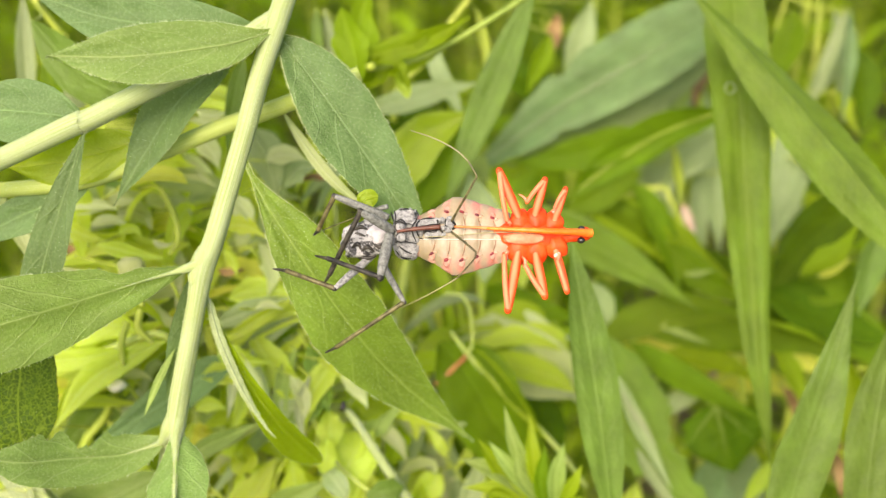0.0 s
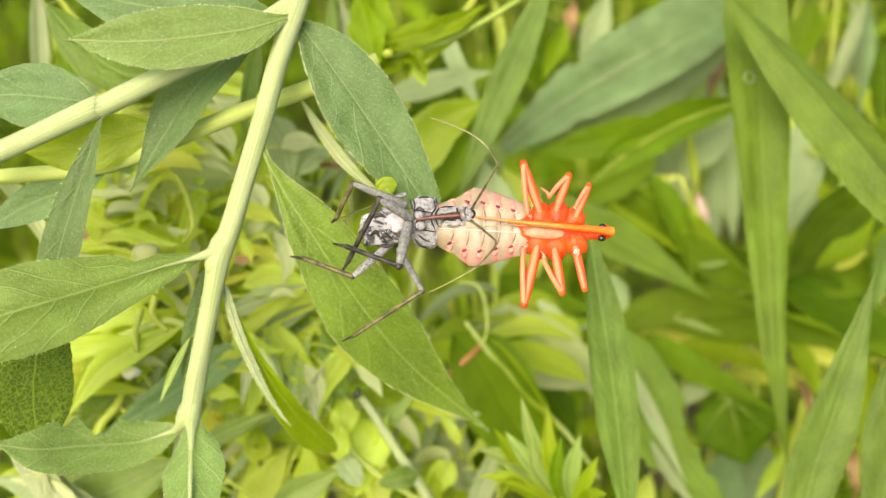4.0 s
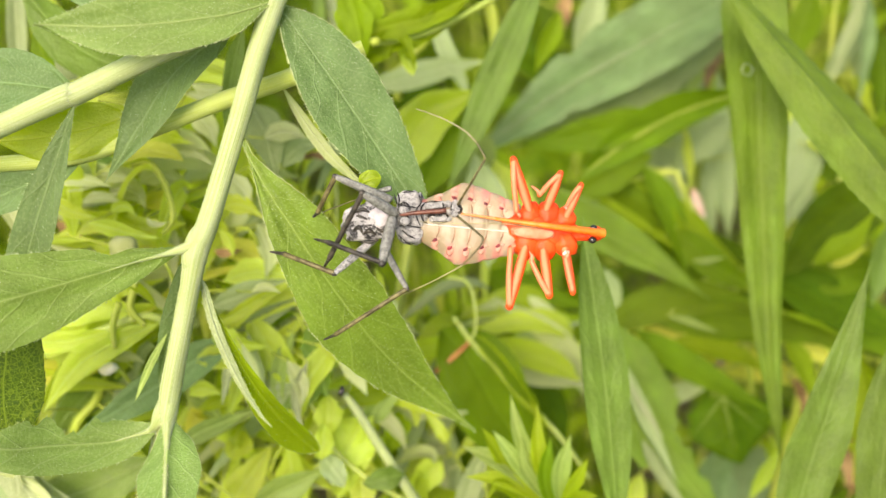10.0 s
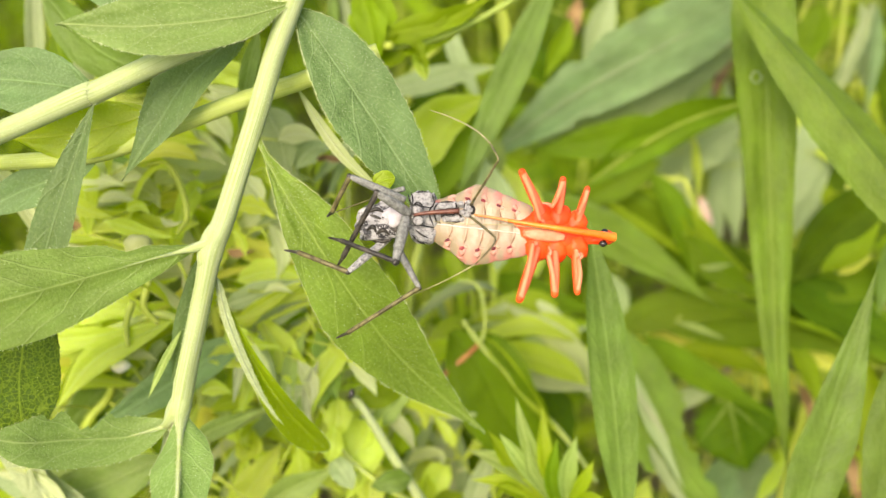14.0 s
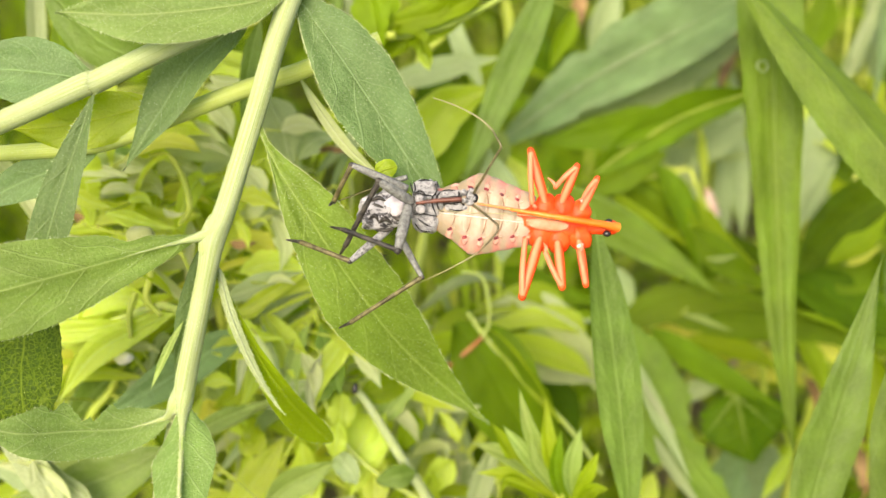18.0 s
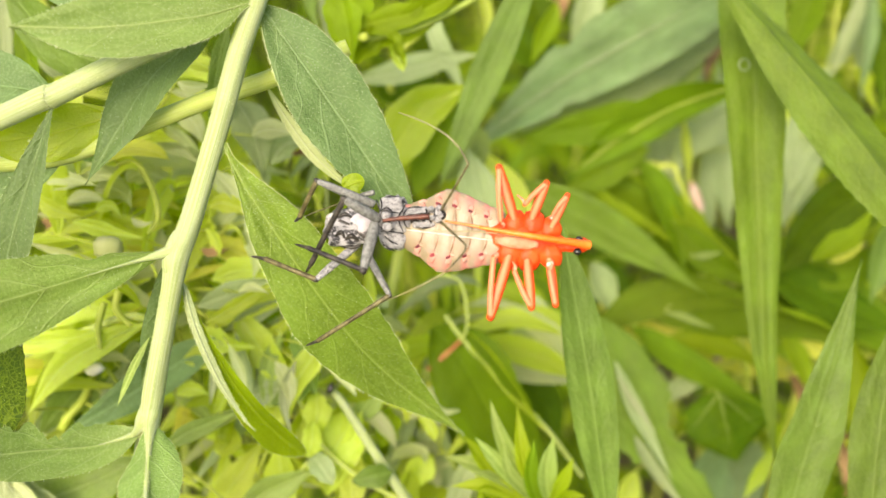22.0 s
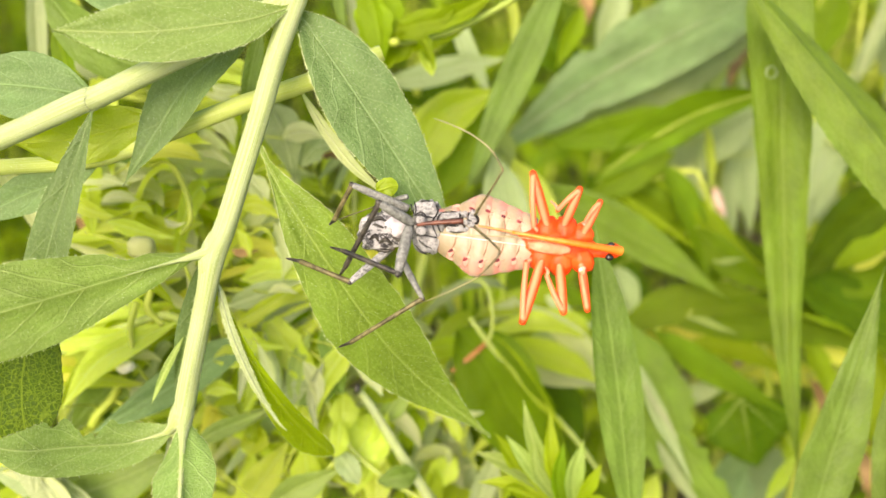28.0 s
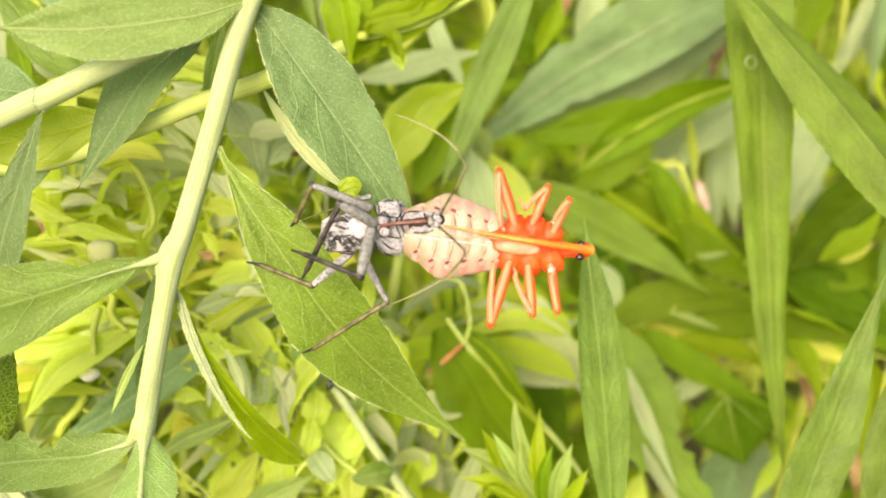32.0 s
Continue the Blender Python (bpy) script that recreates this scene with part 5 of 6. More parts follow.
    strap(b, M_FRESH, 46, 158, (600, 600), (570, 640), (540, 690), (530, 760), ragged=0.2)
    strap(b, M_FELT, 22, 157, (545, 640), (530, 680), (526, 720), (540, 770))
    strap(b, M_FRESH, 50, 163, (480, 740), (500, 700), (540, 660), (600, 640), ragged=0.2)
    strap(b, M_LIME, 40, 166, (520, 820), (540, 780), (560, 740), (600, 700), ragged=0.2)
    strap(b, M_OLIVE, 40, 178, (350, 690), (362, 730), (370, 760), (380, 800))
    # pale tips among the tangle; its cream highlights are painted as milky leaves
    b = bush("curly_leaved_herb", "herb with curly lime tips and highlights painted as milky leaves", 156, (250, 250), (330, 420), (380, 620))
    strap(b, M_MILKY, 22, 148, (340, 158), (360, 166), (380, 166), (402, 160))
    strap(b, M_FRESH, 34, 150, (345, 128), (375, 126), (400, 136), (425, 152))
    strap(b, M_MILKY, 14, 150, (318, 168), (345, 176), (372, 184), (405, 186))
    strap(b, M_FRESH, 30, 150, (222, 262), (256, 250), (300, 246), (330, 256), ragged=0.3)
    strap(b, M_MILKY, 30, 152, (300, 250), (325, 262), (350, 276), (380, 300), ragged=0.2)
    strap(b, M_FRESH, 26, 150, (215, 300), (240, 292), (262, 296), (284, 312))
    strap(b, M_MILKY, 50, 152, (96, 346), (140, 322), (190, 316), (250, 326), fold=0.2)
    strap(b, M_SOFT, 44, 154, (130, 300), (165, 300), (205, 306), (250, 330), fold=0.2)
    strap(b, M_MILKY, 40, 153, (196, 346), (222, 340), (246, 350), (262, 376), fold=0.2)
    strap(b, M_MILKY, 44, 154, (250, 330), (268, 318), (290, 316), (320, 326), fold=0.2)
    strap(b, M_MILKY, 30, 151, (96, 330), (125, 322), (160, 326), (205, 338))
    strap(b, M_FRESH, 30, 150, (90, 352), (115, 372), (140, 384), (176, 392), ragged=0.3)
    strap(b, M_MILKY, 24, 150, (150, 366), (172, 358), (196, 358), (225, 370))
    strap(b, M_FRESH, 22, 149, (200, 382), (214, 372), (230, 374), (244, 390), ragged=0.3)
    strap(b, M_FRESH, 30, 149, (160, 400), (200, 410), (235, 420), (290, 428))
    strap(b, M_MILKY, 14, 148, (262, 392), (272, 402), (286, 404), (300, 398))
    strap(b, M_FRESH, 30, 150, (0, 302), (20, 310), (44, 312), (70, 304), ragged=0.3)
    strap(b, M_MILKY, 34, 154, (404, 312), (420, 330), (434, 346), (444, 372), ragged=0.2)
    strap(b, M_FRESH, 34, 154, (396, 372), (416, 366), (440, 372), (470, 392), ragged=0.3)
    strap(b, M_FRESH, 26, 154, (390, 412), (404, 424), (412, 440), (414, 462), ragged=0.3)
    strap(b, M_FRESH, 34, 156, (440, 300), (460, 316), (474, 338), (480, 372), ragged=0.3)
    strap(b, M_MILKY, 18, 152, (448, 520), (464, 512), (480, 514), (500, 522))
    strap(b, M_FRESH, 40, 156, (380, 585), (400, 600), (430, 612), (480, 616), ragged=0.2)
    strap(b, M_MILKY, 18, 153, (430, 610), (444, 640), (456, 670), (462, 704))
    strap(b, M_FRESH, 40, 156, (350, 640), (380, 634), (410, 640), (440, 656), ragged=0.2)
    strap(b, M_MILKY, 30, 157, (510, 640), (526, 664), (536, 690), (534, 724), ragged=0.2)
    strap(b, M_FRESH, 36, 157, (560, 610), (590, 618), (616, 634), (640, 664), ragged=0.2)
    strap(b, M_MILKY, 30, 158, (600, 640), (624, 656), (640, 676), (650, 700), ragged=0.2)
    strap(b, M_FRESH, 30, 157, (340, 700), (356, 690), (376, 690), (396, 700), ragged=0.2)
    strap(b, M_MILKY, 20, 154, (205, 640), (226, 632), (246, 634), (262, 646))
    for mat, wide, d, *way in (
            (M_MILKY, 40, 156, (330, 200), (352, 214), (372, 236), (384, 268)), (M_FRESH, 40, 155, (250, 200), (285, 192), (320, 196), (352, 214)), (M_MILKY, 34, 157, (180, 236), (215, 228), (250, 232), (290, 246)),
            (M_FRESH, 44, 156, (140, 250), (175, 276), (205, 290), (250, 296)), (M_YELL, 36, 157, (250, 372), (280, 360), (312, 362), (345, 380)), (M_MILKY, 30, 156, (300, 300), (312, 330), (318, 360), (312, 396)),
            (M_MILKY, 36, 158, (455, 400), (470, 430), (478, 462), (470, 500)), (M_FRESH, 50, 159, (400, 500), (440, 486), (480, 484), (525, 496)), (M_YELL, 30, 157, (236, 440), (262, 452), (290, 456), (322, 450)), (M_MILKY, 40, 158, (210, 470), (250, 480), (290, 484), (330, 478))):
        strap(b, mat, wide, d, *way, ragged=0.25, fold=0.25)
    # low at the near corner
    b = bush("yellow_green_sprig", "yellow-green sprig with broad lit leaves", 158, (230, 600), (180, 700), (150, 840))
    strap(b, M_FRESH, 24, 152, (60, 626), (95, 624), (130, 614), (180, 604))
    strap(b, M_OLIVE, 38, 154, (88, 728), (120, 672), (165, 632), (240, 590), twist=-25)
    strap(b, M_LIME, 40, 158, (180, 650), (215, 625), (250, 605), (300, 580))
    strap(b, M_GREY, 70, 164, (100, 770), (160, 700), (230, 650), (310, 590), fold=0.2)
    strap(b, M_PALE, 26, 160, (205, 720), (222, 690), (240, 668), (262, 640))
    strap(b, M_LIME, 38, 161, (206, 728), (235, 730), (265, 732), (300, 738), fold=0.1)
    strap(b, M_SHADE, 60, 170, (150, 690), (150, 730), (165, 770), (200, 800))
    strap(b, M_DEEP, 40, 168, (230, 700), (245, 740), (262, 780), (280, 830))
    strap(b, M_UNDER, 90, 160, (40, 862), (110, 866), (190, 850), (275, 815), fold=0.12)
    strap(b, M_PALE, 50, 164, (60, 905), (130, 890), (200, 872), (270, 850))
    strap(b, M_UNDER, 32, 152, (318, 792), (360, 765), (400, 748), (446, 728))
    strap(b, M_UNDER, 44, 166, (318, 640), (345, 680), (372, 715), (410, 760))
    strap(b, M_FRESH, 34, 168, (395, 640), (400, 690), (404, 740), (420, 800))
    strap(b, M_UNDER, 60, 160, (450, 905), (490, 870), (530, 850), (590, 822))
    # near-black green here paints the shade of a gap
    strap(b, M_SHADE, 60, 178, (440, 880), (465, 840), (490, 800), (520, 760))
    strap(b, M_MILKY, 28, 150, (-20, 846), (30, 850), (66, 872), (96, 925))
    strap(b, M_MILKY, 20, 149, (34, 842), (70, 858), (98, 886), (116, 930))
    strap(b, M_FELT, 14, 148, (38, 838), (40, 850), (42, 864), (40, 884))
    # below the insect
    b = bush("pale_blade_plant", "pale grey-green blades standing in a dark gap", 190, (790, 700), (800, 800), (810, 900))
    strap(b, M_DEEP, 40, 182, (700, 900), (696, 830), (706, 770), (722, 700))
    strap(b, M_LIME, 34, 184, (742, 905), (736, 840), (735, 790), (745, 720), fold=0.5)
    strap(b, M_FELT, 46, 186, (770, 925), (772, 850), (770, 790), (758, 700))
    # the dark gap: a dark leaf in place of shade
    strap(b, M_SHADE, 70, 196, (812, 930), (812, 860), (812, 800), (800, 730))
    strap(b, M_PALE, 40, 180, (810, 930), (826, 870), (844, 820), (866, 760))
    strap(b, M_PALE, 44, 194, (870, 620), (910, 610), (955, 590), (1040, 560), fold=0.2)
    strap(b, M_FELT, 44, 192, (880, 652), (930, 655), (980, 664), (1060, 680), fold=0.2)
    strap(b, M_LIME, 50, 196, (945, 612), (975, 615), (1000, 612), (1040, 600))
    # another shaded gap, filled with a dark leaf
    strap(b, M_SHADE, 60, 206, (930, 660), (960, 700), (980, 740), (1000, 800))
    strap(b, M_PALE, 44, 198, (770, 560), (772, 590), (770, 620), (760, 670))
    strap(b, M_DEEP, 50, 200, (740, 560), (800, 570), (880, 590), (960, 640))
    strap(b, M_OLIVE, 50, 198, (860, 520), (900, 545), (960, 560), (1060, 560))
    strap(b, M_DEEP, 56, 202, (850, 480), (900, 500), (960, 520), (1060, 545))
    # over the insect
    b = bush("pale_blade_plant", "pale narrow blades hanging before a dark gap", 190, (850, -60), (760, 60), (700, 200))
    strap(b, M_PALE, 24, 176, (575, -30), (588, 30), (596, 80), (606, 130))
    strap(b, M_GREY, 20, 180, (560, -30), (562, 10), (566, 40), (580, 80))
    # M_SHADE straps over the insect paint the shaded gaps between blades
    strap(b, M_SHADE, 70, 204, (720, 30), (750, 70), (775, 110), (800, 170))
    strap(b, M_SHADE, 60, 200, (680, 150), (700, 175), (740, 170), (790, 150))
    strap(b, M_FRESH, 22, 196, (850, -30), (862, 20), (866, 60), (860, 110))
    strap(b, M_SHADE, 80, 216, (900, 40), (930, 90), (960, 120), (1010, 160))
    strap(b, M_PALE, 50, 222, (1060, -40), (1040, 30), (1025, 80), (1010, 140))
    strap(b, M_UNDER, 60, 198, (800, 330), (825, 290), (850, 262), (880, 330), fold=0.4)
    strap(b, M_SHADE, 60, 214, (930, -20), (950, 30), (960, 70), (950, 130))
    # brown strap painting the shade of the gap
    strap(b, M_WITHER, 30, 216, (1000, -20), (990, 20), (975, 60), (960, 110), name="withered_leaf", label="brown leaf standing for shade deep in the growth")
    strap(b, M_OLIVE, 40, 212, (985, 20), (970, 60), (955, 90), (940, 130))
    # beyond the right-hand blades
    b = bush("lance_leaved_plant", "saturated green plant with long lance leaves crossing one another", 208, (1190, 300), (1260, 480), (1320, 700))
    strap(b, M_DEEP, 60, 212, (1040, 320), (1110, 350), (1180, 390), (1260, 440), ragged=0.15)
    strap(b, M_OLIVE, 22, 209, (1040, 330), (1090, 372), (1140, 402), (1210, 450), fold=0.6)
    strap(b, M_OLIVE, 40, 213, (1070, 290), (1110, 330), (1150, 380), (1180, 440))
    strap(b, M_DEEP, 60, 209, (1130, 290), (1165, 350), (1190, 410), (1210, 490))
    strap(b, M_OLIVE, 50, 210, (1180, 340), (1210, 390), (1250, 430), (1310, 470))
    strap(b, M_DEEP, 54, 208, (1190, 400), (1230, 440), (1280, 480), (1350, 510))
    strap(b, M_SHADE, 60, 214, (1180, 420), (1230, 430), (1290, 450), (1390, 440))
    strap(b, M_UNDER, 13, 205, (1222, 458), (1240, 457), (1255, 454), (1280, 450), fold=0.1)
    strap(b, M_PALE, 56, 211, (1050, 470), (1062, 500), (1075, 530), (1090, 570))
    strap(b, M_DEEP, 70, 206, (1050, 590), (1150, 535), (1260, 525), (1400, 560), fold=0.2)
    strap(b, M_DEEP, 80, 207, (1140, 560), (1260, 555), (1380, 570), (1560, 620), fold=0.2)
    strap(b, M_UNDER, 13, 203, (1176, 554), (1210, 562), (1235, 572), (1268, 584), fold=0.1)
    strap(b, M_YELL, 50, 210, (1070, 590), (1130, 588), (1210, 596), (1300, 620), fold=0.2)
    strap(b, M_DEEP, 54, 204, (1120, 580), (1180, 622), (1260, 668), (1370, 730), fold=0.3)
    strap(b, M_OLIVE, 44, 208, (1180, 600), (1240, 606), (1300, 622), (1360, 660), fold=0.3)
    strap(b, M_PALE, 36, 206, (1150, 715), (1190, 692), (1230, 674), (1285, 662), fold=0.2)
    strap(b, M_DUSTY, 110, 208, (1290, 770), (1270, 820), (1262, 870), (1258, 940), fold=0.15)
    strap(b, M_DUSTY, 80, 210, (1340, 780), (1320, 830), (1310, 880), (1300, 950), fold=0.15)
    strap(b, M_LIME, 26, 200, (1370, 790), (1350, 825), (1334, 850), (1316, 880))
    strap(b, M_PALE, 40, 212, (1150, 650), (1165, 680), (1160, 720), (1150, 760))
    strap(b, M_FRESH, 40, 208, (1130, 830), (1120, 860), (1115, 890), (1110, 930))
    b = bush("lance_leaved_plant", "green plant with broad dark and lime leaves", 210, (1480, 300), (1440, 480), (1400, 720))
    strap(b, M_OLIVE, 40, 196, (1430, 462), (1465, 440), (1505, 415), (1540, 365), ragged=0.2)
    strap(b, M_YELL, 20, 198, (1462, 466), (1480, 456), (1500, 446), (1525, 430))
    strap(b, M_PALE, 60, 212, (1400, 460), (1440, 478), (1475, 500), (1520, 540))
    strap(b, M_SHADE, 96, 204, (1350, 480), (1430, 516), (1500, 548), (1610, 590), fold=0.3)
    strap(b, M_OLIVE, 14, 201, (1376, 546), (1410, 556), (1440, 566), (1480, 590), fold=0.1)
    strap(b, M_OLIVE, 40, 208, (1380, 590), (1400, 620), (1420, 660), (1440, 720))
    strap(b, M_YELL, 34, 210, (1370, 590), (1410, 604), (1450, 622), (1500, 650))
    strap(b, M_WITHER, 24, 212, (1390, 660), (1405, 680), (1412, 705), (1410, 740), name="withered_leaf", label="small withered brown leaf")
    strap(b, M_OLIVE, 50, 206, (1500, 600), (1524, 680), (1520, 760), (1500, 850), roll=40)
    strap(b, M_YELL, 14, 203, (1548, 630), (1540, 690), (1532, 750), (1526, 810), fold=0.1)
    strap(b, M_WITHER, 40, 214, (1490, 760), (1500, 800), (1500, 830), (1490, 880), name="withered_leaf", label="small withered brown leaf")
    strap(b, M_LIME, 24, 208, (1490, 775), (1505, 785), (1525, 790), (1550, 800))
    strap(b, M_SHADE, 60, 214, (1500, 850), (1480, 880), (1460, 910), (1440, 950))
    strap(b, M_GREY, 60, 198, (1580, 380), (1560, 430), (1545, 480), (1530, 540))
    # upper right
    b = bush("pale_blade_plant", "pale blades behind the hanging goldenrod leaves", 224, (1420, -60), (1380, 60), (1340, 260), radius=0.6)
    strap(b, M_UNDER, 50, 220, (1228, 50), (1216, 100), (1208, 150), (1190, 210))
    strap(b, M_PALE, 54, 222, (1180, 80), (1165, 130), (1150, 170), (1130, 230))
    strap(b, M_PALE, 46, 223, (1130, 260), (1128, 300), (1126, 330), (1140, 380))
    strap(b, M_FELT, 40, 222, (1175, 290), (1180, 330), (1190, 370), (1210, 410))
    # dark gap between the blades, its shade painted as a brown strap
    strap(b, M_WITHER, 46, 226, (1262, 20), (1252, 70), (1246, 110), (1240, 170), name="withered_leaf", label="brown leaf standing for shade deep in the growth")
    strap(b, M_PALE, 60, 221, (1290, 200), (1240, 240), (1210, 270), (1180, 330))
    strap(b, M_FRESH, 22, 216, (1206, 225), (1208, 260), (1212, 300), (1210, 340))
    strap(b, M_FRESH, 46, 224, (1380, 150), (1384, 190), (1382, 230), (1376, 290))
    strap(b, M_PALE, 74, 222, (1450, 150), (1425, 220), (1405, 280), (1380, 370), fold=0.15)
    strap(b, M_DEEP, 60, 226, (1430, -20), (1418, 30), (1405, 70), (1390, 120))
    strap(b, M_PALE, 24, 218, (1520, -20), (1500, 40), (1480, 90), (1460, 150))
    strap(b, M_DUSTY, 34, 220, (1528, -20), (1524, 50), (1518, 110), (1510, 180))
    # gap shade put into leaf colour, here and beside the fresh blade below
    strap(b, M_SHADE, 60, 230, (1540, 50), (1548, 100), (1550, 150), (1540, 210))
    strap(b, M_FRESH, 30, 219, (1420, 250), (1440, 248), (1465, 258), (1490, 280))
    strap(b, M_SHADE, 60, 226, (1430, 270), (1460, 285), (1490, 290), (1530, 280))
    strap(b, M_LIME, 40, 222, (1500, 130), (1510, 150), (1518, 170), (1540, 210))


build_thicket()


# ---- the shed skin ----
def build_skin():
    g = thing("shed_insect_skin", (-5.10, 3.61, 119.0), "empty grey shed skin of an assassin bug clinging to a leaf", "insect skin")
    blob("abdomen", (-9.40, 2.9, 121.2), (3.3, 2.45, 1.7), M_SKINWHITE, g, "crumpled white and grey shell", aim=(1, 0.15, 0), bumpy=0.3, seg=40, rings=28, seed=3, square=0.85)
    blob("shell_window", (-8.4, 3.3, 119.75), (1.6, 1.3, 0.35), M_SKINGLARE, g, "glossy white membrane", aim=(1, 0.3, 0), bumpy=0.2, seg=24, rings=16, seed=4)
    for line in ([(-11.56, 3.93, 120.0), (-10.25, 4.41, 119.7), (-9.38, 4.05, 119.5)], [(-11.85, 3.07, 120.0), (-10.67, 3.49, 119.6), (-9.66, 3.20, 119.4)], [(-11.58, 1.64, 120.2), (-10.66, 2.20, 119.5), (-10.23, 1.49, 119.5)],
                 [(-10.26, 1.21, 119.8), (-9.37, 1.77, 119.3), (-8.53, 1.21, 119.5)], [(-8.51, 2.06, 119.2), (-7.64, 1.77, 119.0), (-7.08, 2.34, 119.1)], [(-11.03, 0.79, 120.4), (-9.58, 0.36, 120.2), (-8.29, 0.64, 120.2)]):
        limb("shell_fold", line, [0.1, 0.32, 0.1], M_SKINDARK, g, n=10, sides=8)
    # chest plates on both sides of the beak
    for c, r, a, k in (((-4.52, 5.51, 118.7), (1.35, 1.1, 0.8), (1, 0.12, 0), 5), ((-4.17, 1.41, 118.9), (1.4, 1.15, 0.9), (1, -0.3, 0), 6), ((-4.95, 3.68, 118.9), (1.1, 1.2, 0.9), (1, 0, 0), 7), ((-3.46, 3.60, 118.8), (0.95, 1.7, 0.85), (1, 0, 0), 8)):
        blob("chest_plate", c, r, M_SKIN, g, aim=a, bumpy=0.18, seg=36, rings=24, seed=k, square=0.58)
    blob("chest", (-4.3, 3.45, 119.75), (1.75, 3.1, 0.75), M_SKIN, g, bumpy=0.2, seg=40, rings=28, seed=12, square=0.6)
    blob("collar", (-2.53, 4.01, 118.3), (0.5, 1.3, 0.75), M_SKIN, g, bumpy=0.1, seed=8, square=0.8)
    blob("head", (-0.84, 4.07, 118.0), (1.5, 1.15, 0.55), M_SKINDARK, g, bumpy=0.1, seed=9, seg=24, rings=16, square=0.8)
    for c in ((-0.91, 4.93, 117.5), (-0.91, 3.14, 117.5)):
        blob("cheek_plate", c, (1.0, 0.48, 0.35), M_SKIN, g, bumpy=0.1, seed=14, square=0.7, seg=20, rings=12)
    for c, r, m in (((0.35, 4.95, 117.3), (0.42, 0.36, 0.34), M_SKIN), ((0.42, 3.21, 117.3), (0.4, 0.34, 0.34), M_SKIN), ((1.12, 4.67, 117.3), (0.5, 0.5, 0.45), M_SKIN), ((1.12, 3.84, 117.3), (0.5, 0.45, 0.45), M_SKIN), ((1.74, 4.32, 117.2), (0.4, 0.55, 0.4), M_SKINDARK)):
        blob("snout_knob", c, r, m, g, bumpy=0.25, seed=11)
    # dark seams and hip sockets
    for line in ([(-5.88, 4.69, 117.6), (-5.02, 5.16, 117.3), (-4.40, 4.74, 117.3), (-4.74, 3.97, 117.2)], [(-4.88, 3.35, 117.2), (-4.33, 2.72, 117.3), (-5.02, 2.30, 117.3), (-5.74, 2.80, 117.6)],
                 [(-5.85, 6.48, 118.4), (-5.61, 5.54, 117.9), (-5.74, 4.69, 117.7)], [(-2.24, 5.25, 117.8), (-2.86, 4.68, 117.4), (-2.93, 3.83, 117.2), (-2.66, 2.94, 117.5), (-2.10, 2.66, 117.9)],
                 [(-1.89, 4.40, 117.4), (-0.91, 4.46, 117.1), (0.07, 4.53, 117.3)], [(-1.89, 3.63, 117.4), (-0.91, 3.55, 117.1), (0.14, 3.63, 117.3)],
                 [(-5.61, 2.31, 117.9), (-4.62, 2.38, 117.7), (-2.94, 2.10, 117.8)], [(-5.49, 0.91, 118.3), (-4.78, 0.35, 118.2), (-3.66, 0.21, 118.3)], [(-5.63, 6.26, 118.3), (-4.50, 6.60, 118.1), (-3.24, 6.40, 118.3)], [(-3.16, 6.26, 118.2), (-3.02, 5.33, 117.9)]):
        limb("seam", line, [0.05, 0.11, 0.09, 0.05], M_BLACK, g, n=12, sides=7)
    # hip sockets, snout plates and wrinkles
    for x, y in ((712, 380), (714, 399)):
        c = sight(x, y, 117.3)
        blob("hip_socket", c, (0.62, 0.6, 0.4), M_SKIN, g, bumpy=0.15, seed=x)
        limb("seam", [c + Vector((math.cos(a) * 0.68, math.sin(a) * 0.66, -0.1)) for a in (0.6, 1.6, 2.6, 3.6, 4.6, 5.4)], [0.07, 0.11, 0.07], M_BLACK, g, n=16, sides=7)
    for way in (((695, 353), (698, 362), (701, 371)), ((700, 373), (718, 374), (737, 376)), ((742, 350), (743, 362), (739, 375)), ((741, 368), (733, 385), (741, 408)), ((709, 415), (720, 424), (733, 430)), ((704, 424), (714, 436), (728, 441)),
                ((747, 368), (762, 365), (778, 366)), ((747, 380), (762, 379), (779, 377)), ((778, 366), (781, 372), (779, 377)), ((757, 388), (772, 387), (787, 386)), ((760, 399), (773, 401), (787, 400)), ((787, 386), (789, 393), (787, 400)), ((797, 364), (795, 376), (798, 390)), ((806, 368), (809, 376), (806, 386))):
        limb("seam", [sight(x, y, 117.1) + Vector((0, 0, 0.25 * abs(k - 1))) for k, (x, y) in enumerate(way)], [0.05, 0.12, 0.1, 0.05], M_BLACK, g, n=12, sides=7)
    for x, y, r in ((762, 372, 0.95), (773, 393, 0.9)):
        blob("snout_plate", sight(x, y, 117.5), (r, 0.42, 0.4), M_SKIN, g, bumpy=0.12, seed=x, square=0.5, seg=24, rings=16)
    for x, y in ((789, 368), (802, 366), (791, 383), (806, 379)):
        blob("snout_knob", sight(x, y, 117.0), (0.36, 0.32, 0.3), M_SKIN, g, "small white knob", bumpy=0.5, seed=y)
    limb("beak", [(-5.43, 3.62, 117.0), (-3.40, 3.89, 116.7), (0.14, 4.16, 116.6)], [0.16, 0.27, 0.3], M_BEAK, g)
